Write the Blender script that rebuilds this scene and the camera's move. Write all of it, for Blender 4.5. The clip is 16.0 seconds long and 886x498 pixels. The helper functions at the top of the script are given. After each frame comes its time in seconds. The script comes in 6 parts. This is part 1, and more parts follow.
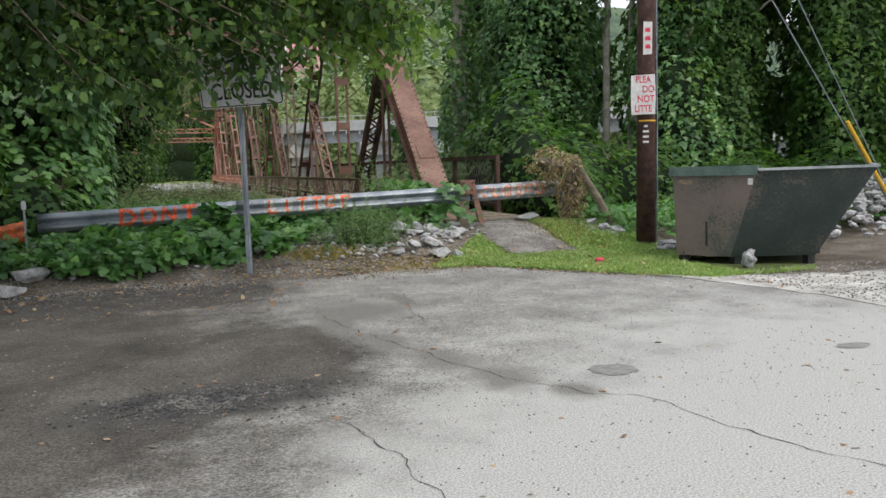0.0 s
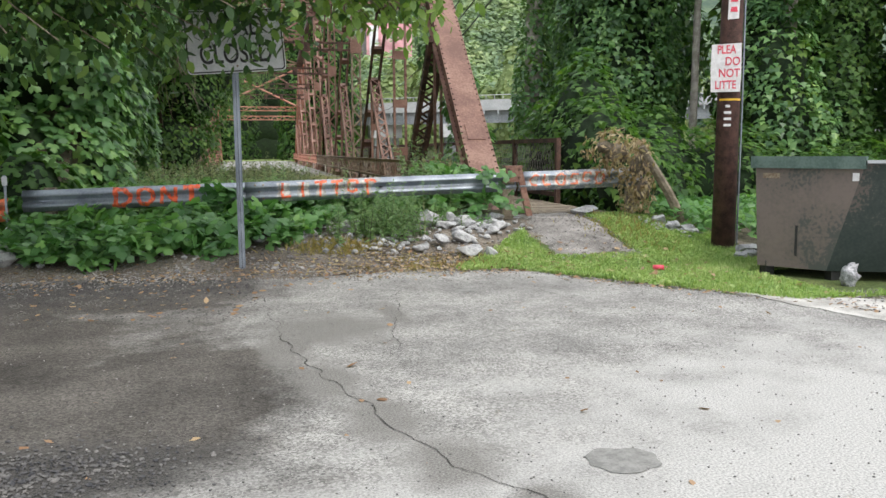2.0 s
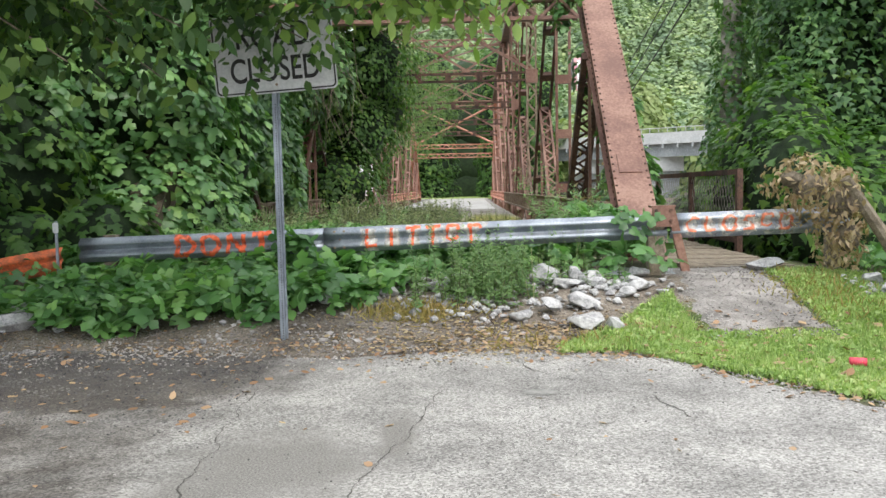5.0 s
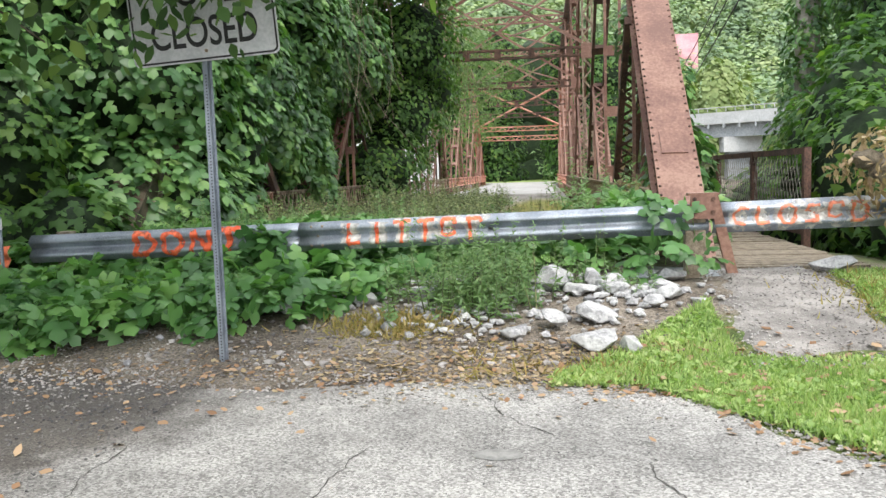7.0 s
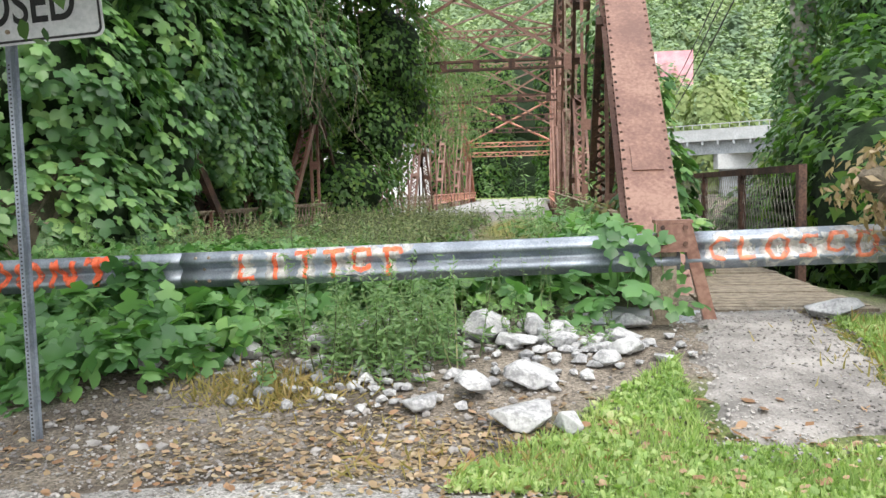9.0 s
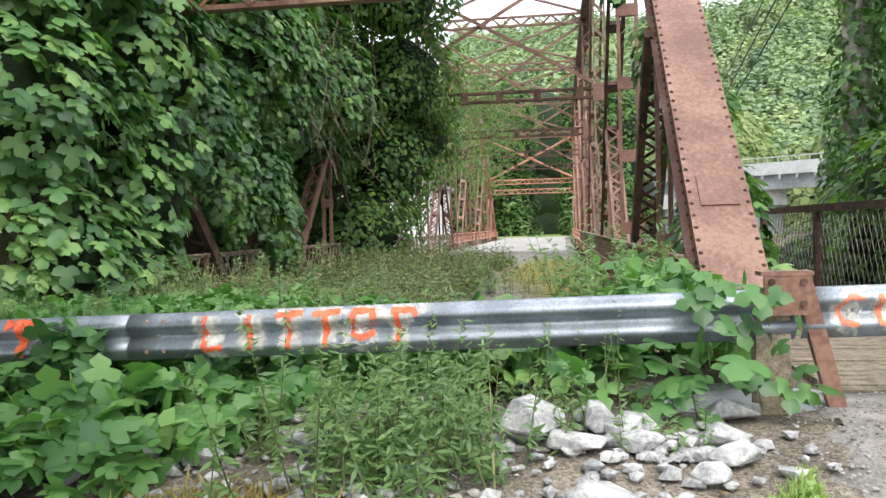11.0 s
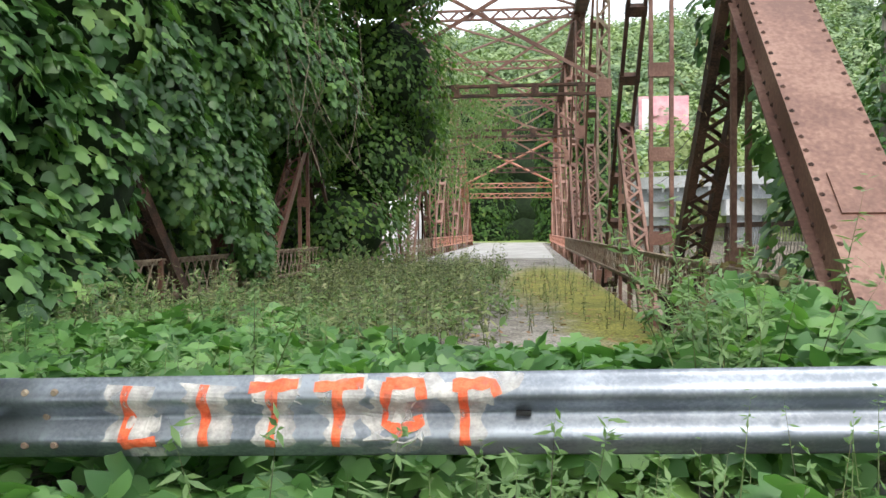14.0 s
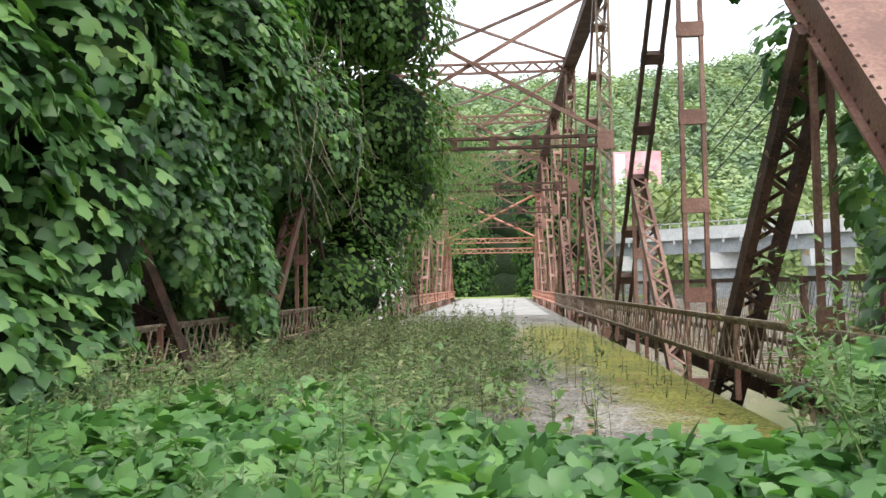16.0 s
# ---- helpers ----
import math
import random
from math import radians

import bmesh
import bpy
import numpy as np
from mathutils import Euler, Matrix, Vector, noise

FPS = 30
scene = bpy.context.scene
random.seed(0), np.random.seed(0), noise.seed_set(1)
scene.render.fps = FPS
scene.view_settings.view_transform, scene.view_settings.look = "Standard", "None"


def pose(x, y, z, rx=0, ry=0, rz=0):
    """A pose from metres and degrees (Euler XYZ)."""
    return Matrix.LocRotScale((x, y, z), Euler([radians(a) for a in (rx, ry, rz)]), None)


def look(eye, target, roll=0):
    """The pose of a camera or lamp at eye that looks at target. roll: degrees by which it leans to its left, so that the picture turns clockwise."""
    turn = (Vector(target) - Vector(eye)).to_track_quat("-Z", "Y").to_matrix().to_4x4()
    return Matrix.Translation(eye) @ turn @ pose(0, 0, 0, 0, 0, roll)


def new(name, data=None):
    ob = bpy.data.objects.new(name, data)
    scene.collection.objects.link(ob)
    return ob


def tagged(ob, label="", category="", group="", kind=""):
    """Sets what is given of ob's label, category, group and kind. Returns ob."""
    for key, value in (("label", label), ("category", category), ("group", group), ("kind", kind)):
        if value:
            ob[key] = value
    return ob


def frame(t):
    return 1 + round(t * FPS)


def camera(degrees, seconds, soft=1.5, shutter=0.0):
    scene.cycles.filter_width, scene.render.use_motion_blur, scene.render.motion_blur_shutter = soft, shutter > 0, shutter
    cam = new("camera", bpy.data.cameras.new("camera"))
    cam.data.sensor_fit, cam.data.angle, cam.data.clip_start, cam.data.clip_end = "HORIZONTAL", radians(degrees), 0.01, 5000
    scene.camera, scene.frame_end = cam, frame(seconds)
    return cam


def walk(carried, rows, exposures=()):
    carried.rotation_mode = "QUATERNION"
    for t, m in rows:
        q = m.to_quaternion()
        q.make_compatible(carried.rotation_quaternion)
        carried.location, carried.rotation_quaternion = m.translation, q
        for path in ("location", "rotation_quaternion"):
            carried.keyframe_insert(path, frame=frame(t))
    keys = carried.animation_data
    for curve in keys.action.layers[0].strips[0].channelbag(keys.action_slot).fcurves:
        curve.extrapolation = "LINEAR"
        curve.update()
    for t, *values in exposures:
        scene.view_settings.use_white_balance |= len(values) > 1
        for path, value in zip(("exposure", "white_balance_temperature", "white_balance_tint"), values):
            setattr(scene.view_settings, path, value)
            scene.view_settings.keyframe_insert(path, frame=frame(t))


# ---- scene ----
cam = camera(56.2, 16.0)
METRES, EYE, TILT, LEAN, TURN = 14.3, 1.55, 0.0, 0.0, -18.8
ROWS = [
    (0.0, 0.0, 0.0, 0.0, -0.17, -5.77, 1.7),
    (0.5, 0.0134, 0.0363, 0.0002, 1.83, -6.03, 1.01),
    (1.0, 0.0314, 0.0713, -0.0018, 3.98, -6.25, 0.68),
    (1.5, 0.0447, 0.1069, -0.0029, 5.85, -6.77, 0.39),
    (2.0, 0.055, 0.1442, -0.0027, 6.09, -6.79, 0.3),
    (2.5, 0.0699, 0.1797, -0.0019, 10.27, -6.2, 0.79),
    (3.0, 0.0784, 0.2181, -0.0014, 11.47, -5.61, 0.39),
    (3.5, 0.0897, 0.2529, -0.0024, 14.12, -3.58, -0.07),
    (4.0, 0.0962, 0.2871, -0.0029, 15.99, -3.58, 0.11),
    (6.5, 0.1213, 0.4468, -0.0028, 25.68, -5.1, 1.76),
    (7.0, 0.1223, 0.4802, -0.0021, 25.65, -5.14, 1.64),
    (7.5, 0.127, 0.511, -0.0029, 25.6, -5.09, 1.56),
    (8.0, 0.1284, 0.5416, -0.0019, 25.66, -5.04, 1.49),
    (8.5, 0.121, 0.5728, 0.0009, 25.65, -4.99, 1.4),
    (9.0, 0.1185, 0.6046, -0.0002, 25.44, -4.08, 1.35),
    (11.5, 0.0482, 0.7413, 0.002, 27.02, -1.22, 1.58),
    (12.0, 0.0338, 0.7681, 0.0025, 27.04, -1.14, 1.57),
    (12.5, 0.0142, 0.7883, 0.0008, 27.11, -2.15, 0.77),
    (13.0, -0.0064, 0.8045, 0.0049, 26.43, -2.55, 0.25),
    (13.5, -0.0197, 0.8243, 0.0035, 24.78, -1.49, 0.43),
    (14.0, -0.0391, 0.839, 0.0046, 24.68, -1.23, 0.38),
    (14.5, -0.0649, 0.8503, 0.0072, 23.82, -0.06, 0.19),
    (15.0, -0.0824, 0.8645, 0.0055, 23.63, 1.05, 0.67),
    (15.5, -0.0969, 0.8768, 0.0069, 23.7, 2.23, 1.26),
    (16.0, -0.1132, 0.8815, 0.0084, 22.83, 2.59, 0.95),
]
EXPO = [(0.0, -0.15), (0.5, 0.0), (1.5, 0.2), (3.0, 0.4), (4.0, 0.48), (6.5, 0.74), (7.5, 0.8), (8.5, 0.86), (9.2, 0.78), (11.5, 0.78), (14.0, 0.64), (16.0, 0.76)]
walk(cam, [(t, pose(0, 0, EYE, TILT, LEAN, TURN) @ pose(METRES * x, METRES * y, METRES * z, 90 + pitch, roll, yaw)) for t, x, y, z, yaw, pitch, roll in ROWS], EXPO)


# ---- light ----
def make_world():
    w = bpy.data.worlds.new("overcast_sky")
    scene.world = w
    w.use_nodes = True
    nt = w.node_tree
    nt.nodes.clear()
    sky = nt.nodes.new("ShaderNodeTexSky")
    sky.sky_type = "NISHITA"
    sky.sun_disc = False
    sky.sun_elevation = radians(52)
    sky.sun_rotation = radians(150)
    sky.air_density, sky.dust_density = 1.0, 4.0
    grade = nt.nodes.new("ShaderNodeMix")
    grade.data_type = "RGBA"
    grade.inputs[0].default_value = 0.72
    grade.inputs[7].default_value = (9.2, 9.6, 10.0, 1)
    bg = nt.nodes.new("ShaderNodeBackground")
    bg.inputs[1].default_value = 0.17
    out = nt.nodes.new("ShaderNodeOutputWorld")
    nt.links.new(sky.outputs[0], grade.inputs[6])
    nt.links.new(grade.outputs[2], bg.inputs[0])
    nt.links.new(bg.outputs[0], out.inputs[0])


make_world()
sun = new("sun", bpy.data.lights.new("sun", "SUN"))
sun.data.energy, sun.data.angle, sun.data.color = 1.4, radians(22), (1.0, 0.95, 0.88)
sun.matrix_world = look((9, -16, 24), (0, 0, 0))


# ---- materials ----
def shade(name, lo, hi, scale=6.0, fine=60.0, rough=0.7, bump=0.2, metal=0.0, third=None, spec=0.4, dist=0.01):
    """Two-scale mottled surface."""
    m = bpy.data.materials.new(name)
    m.use_nodes = True
    nt = m.node_tree
    b = nt.nodes["Principled BSDF"]
    tc = nt.nodes.new("ShaderNodeTexCoord")
    geo = nt.nodes.new("ShaderNodeNewGeometry")
    n1 = nt.nodes.new("ShaderNodeTexNoise")
    n1.inputs["Scale"].default_value, n1.inputs["Detail"].default_value = scale, 6
    n1.inputs["Roughness"].default_value = 0.65
    n2 = nt.nodes.new("ShaderNodeTexNoise")
    n2.inputs["Scale"].default_value, n2.inputs["Detail"].default_value = fine, 4
    nt.links.new(geo.outputs["Position"], n1.inputs["Vector"])
    nt.links.new(geo.outputs["Position"], n2.inputs["Vector"])
    add = nt.nodes.new("ShaderNodeMath")
    add.operation = "MULTIPLY_ADD"
    nt.links.new(n2.outputs["Fac"], add.inputs[0])
    add.inputs[1].default_value = 0.5
    sub = nt.nodes.new("ShaderNodeMath")
    sub.operation = "SUBTRACT"
    nt.links.new(n1.outputs["Fac"], sub.inputs[0])
    sub.inputs[1].default_value = 0.25
    nt.links.new(sub.outputs[0], add.inputs[2])
    ramp = nt.nodes.new("ShaderNodeValToRGB")
    ramp.color_ramp.elements[0].position, ramp.color_ramp.elements[1].position = 0.37, 0.63
    ramp.color_ramp.elements[0].color, ramp.color_ramp.elements[1].color = (*lo, 1), (*hi, 1)
    if third:
        e = ramp.color_ramp.elements.new(third[0])
        e.color = (*third[1], 1)
    nt.links.new(add.outputs[0], ramp.inputs[0])
    nt.links.new(ramp.outputs[0], b.inputs["Base Color"])
    bp = nt.nodes.new("ShaderNodeBump")
    bp.inputs["Strength"].default_value, bp.inputs["Distance"].default_value = bump, dist
    nt.links.new(add.outputs[0], bp.inputs["Height"])
    nt.links.new(bp.outputs[0], b.inputs["Normal"])
    b.inputs["Roughness"].default_value = rough
    b.inputs["Metallic"].default_value = metal
    b.inputs["Specular IOR Level"].default_value = spec
    return m


def leafy(name, cols, glow=0.35, rough=0.5, patch_scale=0.9, spec=0.35, island=0.62, contrast=0.9):
    """Leaf: each leaf takes its own green; light passes through in part."""
    m = bpy.data.materials.new(name)
    m.use_nodes = True
    nt = m.node_tree
    b = nt.nodes["Principled BSDF"]
    geo = nt.nodes.new("ShaderNodeNewGeometry")
    ramp = nt.nodes.new("ShaderNodeValToRGB")
    ramp.color_ramp.interpolation = "LINEAR"
    els = ramp.color_ramp.elements
    els[0].position, els[0].color = 0.0, (*cols[0], 1)
    els[1].position, els[1].color = 1.0, (*cols[-1], 1)
    for i, c in enumerate(cols[1:-1], 1):
        e = els.new(i / (len(cols) - 1))
        e.color = (*c, 1)
    n = nt.nodes.new("ShaderNodeTexNoise")
    n.inputs["Scale"].default_value = patch_scale
    nt.links.new(geo.outputs["Position"], n.inputs["Vector"])
    mx = nt.nodes.new("ShaderNodeMath")
    mx.operation = "MULTIPLY_ADD"
    nt.links.new(geo.outputs["Random Per Island"], mx.inputs[0])
    mx.inputs[1].default_value = island
    ma = nt.nodes.new("ShaderNodeMath")
    ma.operation = "MULTIPLY_ADD"
    nt.links.new(n.outputs["Fac"], ma.inputs[0])
    ma.inputs[1].default_value, ma.inputs[2].default_value = contrast, 0.5 - contrast / 2 - island / 2
    nt.links.new(ma.outputs[0], mx.inputs[2])
    nt.links.new(mx.outputs[0], ramp.inputs[0])
    nt.links.new(ramp.outputs[0], b.inputs["Base Color"])
    b.inputs["Roughness"].default_value = rough
    b.inputs["Specular IOR Level"].default_value = spec
    tr = nt.nodes.new("ShaderNodeBsdfTranslucent")
    hs = nt.nodes.new("ShaderNodeMix")
    hs.data_type, hs.blend_type = "RGBA", "MULTIPLY"
    hs.inputs[0].default_value = 1.0
    hs.inputs[7].default_value = (1.35, 1.6, 0.65, 1)
    nt.links.new(ramp.outputs[0], hs.inputs[6])
    nt.links.new(hs.outputs[2], tr.inputs["Color"])
    mix = nt.nodes.new("ShaderNodeMixShader")
    mix.inputs[0].default_value = glow
    nt.links.new(b.outputs[0], mix.inputs[1])
    nt.links.new(tr.outputs[0], mix.inputs[2])
    nt.links.new(mix.outputs[0], nt.nodes["Material Output"].inputs["Surface"])
    return m


KUDZU = leafy("kudzu_leaf", [(0.028, 0.07, 0.028), (0.06, 0.14, 0.052), (0.11, 0.23, 0.082), (0.185, 0.335, 0.112), (0.3, 0.45, 0.14)], 0.3, 0.42, 0.9, 0.5)
KUDZU_LOW = leafy("kudzu_ground_leaf", [(0.03, 0.085, 0.03), (0.065, 0.16, 0.05), (0.105, 0.235, 0.072), (0.16, 0.32, 0.095), (0.24, 0.41, 0.12)], 0.32, 0.42, 0.9, 0.5)
ROADTREE = leafy("roadside_tree_leaf", [(0.018, 0.045, 0.016), (0.036, 0.078, 0.027), (0.065, 0.125, 0.04), (0.13, 0.22, 0.055), (0.24, 0.33, 0.08)], 0.4)
# green of real trees; on kudzu it paints in the shade
TREE_SHADED_KUDZU = leafy("tree_and_shaded_kudzu_leaf", [(0.03, 0.075, 0.02), (0.06, 0.13, 0.035), (0.1, 0.2, 0.05), (0.2, 0.3, 0.06)], 0.4)
BRIGHT = leafy("willow_leaf", [(0.075, 0.13, 0.05), (0.12, 0.19, 0.075), (0.18, 0.26, 0.1)], 0.35)
# ridge greens lightened and greyed: distance haze put into the colour
HAZED_WOODS = leafy("hazed_far_wood_leaf", [(0.11, 0.165, 0.12), (0.19, 0.265, 0.165), (0.28, 0.36, 0.2), (0.36, 0.42, 0.22)], 0.2, 0.7, 0.11, 0.1, 0.14, 2.1)
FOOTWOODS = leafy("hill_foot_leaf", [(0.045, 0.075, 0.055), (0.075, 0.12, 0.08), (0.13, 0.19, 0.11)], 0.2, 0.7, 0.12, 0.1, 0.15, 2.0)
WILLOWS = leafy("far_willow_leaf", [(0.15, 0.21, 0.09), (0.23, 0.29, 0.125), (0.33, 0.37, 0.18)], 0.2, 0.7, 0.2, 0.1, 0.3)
# brighter copy of the roadside leaf; its sunlight is in the colour
SUNLIT_TIP = leafy("painted_sunlit_leaf", [(0.12, 0.2, 0.05), (0.2, 0.31, 0.08), (0.32, 0.43, 0.13)], 0.4)
WEED = leafy("weed_leaf", [(0.08, 0.15, 0.06), (0.15, 0.25, 0.1), (0.22, 0.33, 0.14)], 0.35)
STALK = leafy("dry_weed", [(0.06, 0.05, 0.036), (0.1, 0.12, 0.06), (0.19, 0.25, 0.105), (0.32, 0.31, 0.17)], 0.25, 0.6, 1.6, 0.3, 0.8)
DEADLEAF = leafy("dead_vine_leaf", [(0.17, 0.11, 0.07), (0.34, 0.25, 0.16), (0.56, 0.46, 0.33)], 0.3, 0.8)
LITTER = leafy("fallen_leaf", [(0.17, 0.095, 0.055), (0.3, 0.175, 0.1), (0.42, 0.29, 0.19), (0.5, 0.37, 0.22)], 0.15, 0.8)
GRASS = leafy("grass_blade", [(0.16, 0.25, 0.085), (0.26, 0.37, 0.13), (0.39, 0.49, 0.2), (0.58, 0.57, 0.34)], 0.38, 0.5, 1.6)
DRYGRASS = leafy("dry_grass", [(0.2, 0.17, 0.06), (0.32, 0.27, 0.1), (0.4, 0.26, 0.12)], 0.3)
# near-black green: shade between the leaves, put into the colour
INNER_SHADE = shade("painted_inner_shade", (0.008, 0.018, 0.007), (0.022, 0.045, 0.015), 3, 25, 0.9, 0.6)
SLOPE = shade("wooded_slope", (0.05, 0.085, 0.06), (0.12, 0.17, 0.09), 0.08, 0.6, 0.95, 0.5)
RUST = shade("rusted_steel", (0.14, 0.066, 0.047), (0.28, 0.16, 0.118), 0.9, 26, 0.5, 0.1, 0.0, (0.5, (0.2, 0.1, 0.072)), 0.5)
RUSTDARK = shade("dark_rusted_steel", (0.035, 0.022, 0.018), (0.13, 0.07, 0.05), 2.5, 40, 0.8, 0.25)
OLIVERUST = shade("dark_olive_rusted_steel", (0.035, 0.035, 0.022), (0.1, 0.08, 0.055), 3, 40, 0.85, 0.2)
RUSTPALE = shade("faded_red_paint", (0.4, 0.16, 0.1), (0.62, 0.32, 0.24), 1.2, 30, 0.7, 0.2)
RUSTGREY = shade("lichened_steel", (0.16, 0.1, 0.07), (0.36, 0.3, 0.22), 5, 60, 0.85, 0.3)
GALV = shade("galvanised_steel", (0.2, 0.225, 0.26), (0.34, 0.375, 0.42), 3, 60, 0.42, 0.06, 0.65, None, 0.5, 0.003)
SIGNWHITE = shade("sign_sheeting", (0.52, 0.54, 0.55), (0.66, 0.67, 0.68), 5, 40, 0.45, 0.03)
BLACK = shade("black_paint", (0.015, 0.015, 0.016), (0.03, 0.03, 0.03), 8, 60, 0.5, 0.05)


def spray(name, lo, hi, cover, scale, thin):
    """Spray paint that thins out in blotches."""
    m = shade(name, lo, hi, 14, 90, 0.55, 0.05)
    nt = m.node_tree
    geo = nt.nodes.new("ShaderNodeNewGeometry")
    mp = nt.nodes.new("ShaderNodeMapping")
    mp.inputs["Scale"].default_value = (1, 1, 0.45)
    nt.links.new(geo.outputs["Position"], mp.inputs[0])
    n = nt.nodes.new("ShaderNodeTexNoise")
    n.inputs["Scale"].default_value, n.inputs["Detail"].default_value = scale, 6
    nt.links.new(mp.outputs[0], n.inputs["Vector"])
    mr = nt.nodes.new("ShaderNodeMapRange")
    mr.inputs["From Min"].default_value, mr.inputs["From Max"].default_value = cover - thin, cover + thin
    nt.links.new(n.outputs["Fac"], mr.inputs["Value"])
    nt.links.new(mr.outputs[0], nt.nodes["Principled BSDF"].inputs["Alpha"])
    return m


FADEDORANGE = spray("faded_orange_spray_paint", (0.62, 0.16, 0.08), (0.8, 0.26, 0.14), 0.38, 18, 0.2)
ORANGE = spray("orange_spray_paint", (0.75, 0.1, 0.03), (0.88, 0.2, 0.09), 0.37, 18, 0.16)
SOLIDORANGE = shade("orange_sprayed_steel", (0.3, 0.1, 0.05), (0.75, 0.17, 0.06), 9, 60, 0.6, 0.1)
WHITESPRAY = spray("white_spray_paint", (0.5, 0.48, 0.45), (0.74, 0.72, 0.68), 0.46, 11, 0.26)
OLDWOOD = shade("weathered_wood", (0.13, 0.105, 0.075), (0.3, 0.25, 0.19), 9, 70, 0.85, 0.4)
POLEWOOD = shade("creosoted_pole", (0.035, 0.018, 0.014), (0.1, 0.05, 0.04), 7, 70, 0.8, 0.4)
BARK = shade("tree_bark", (0.09, 0.075, 0.055), (0.24, 0.2, 0.15), 6, 40, 0.9, 0.7, 0, None, 0.3, 0.03)
PALEBARK = shade("pale_bark", (0.3, 0.27, 0.23), (0.5, 0.46, 0.4), 4, 40, 0.9, 0.5, 0, None, 0.3, 0.02)
DUMP = shade("scuffed_green_paint", (0.02, 0.032, 0.028), (0.09, 0.075, 0.065), 1.1, 30, 0.7, 0.12, 0, (0.56, (0.035, 0.045, 0.04)))
DUMPBROWN = shade("primer_brown_paint", (0.075, 0.08, 0.072), (0.17, 0.135, 0.12), 1.6, 26, 0.6, 0.12, 0, (0.45, (0.14, 0.115, 0.102)))
DUMPLID = shade("green_lid_paint", (0.06, 0.1, 0.085), (0.12, 0.17, 0.15), 3, 40, 0.45, 0.1)
ROCK = shade("pale_limestone", (0.22, 0.22, 0.225), (0.5, 0.5, 0.5), 6, 45, 0.85, 0.6, 0, None, 0.3, 0.02)
GRAVEL = shade("gravel_stone", (0.14, 0.13, 0.125), (0.42, 0.4, 0.38), 1.3, 9, 0.9, 0.3)
DARKGRAVEL = shade("dark_gravel", (0.05, 0.05, 0.055), (0.2, 0.19, 0.18), 3, 20, 0.9, 0.3)
TAR = shade("tar_patch", (0.19, 0.188, 0.18), (0.29, 0.285, 0.27), 12, 70, 0.8, 0.2)
CRACK = shade("crack_grit", (0.045, 0.042, 0.038), (0.11, 0.104, 0.096), 9, 80, 0.9, 0.2)
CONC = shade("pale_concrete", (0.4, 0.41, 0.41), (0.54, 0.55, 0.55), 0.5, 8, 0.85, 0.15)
# weathered tone for abutments; under the highway deck it paints in shade
CONCSHADE = shade("weathered_shaded_concrete", (0.22, 0.24, 0.25), (0.36, 0.38, 0.4), 0.5, 8, 0.85, 0.15)
POSTER = shade("poster_paper", (0.6, 0.58, 0.58), (0.75, 0.74, 0.74), 9, 60, 0.7, 0.1)
REDPAINT = shade("red_lettering", (0.6, 0.05, 0.09), (0.72, 0.1, 0.14), 9, 60, 0.6, 0.05)
PINK = shade("faded_pink_panel", (0.66, 0.28, 0.33), (0.78, 0.45, 0.48), 0.4, 6, 0.6, 0.05)
YELLOW = shade("yellow_plastic", (0.6, 0.33, 0.02), (0.75, 0.45, 0.05), 9, 60, 0.45, 0.05)
WIRE = shade("cable", (0.02, 0.02, 0.02), (0.05, 0.05, 0.05), 9, 60, 0.6, 0.05)
FENCEWIRE = shade("fence_wire", (0.1, 0.1, 0.085), (0.2, 0.2, 0.17), 9, 60, 0.5, 0.05, 0.4)
WHITEWALL = shade("white_siding", (0.7, 0.7, 0.7), (0.82, 0.82, 0.82), 1, 20, 0.7, 0.05)
BAG = shade("plastic_bag", (0.2, 0.2, 0.21), (0.5, 0.5, 0.52), 15, 60, 0.4, 0.3)
RIVER = shade("river_water", (0.12, 0.13, 0.07), (0.2, 0.2, 0.11), 0.3, 4, 0.12, 0.1)


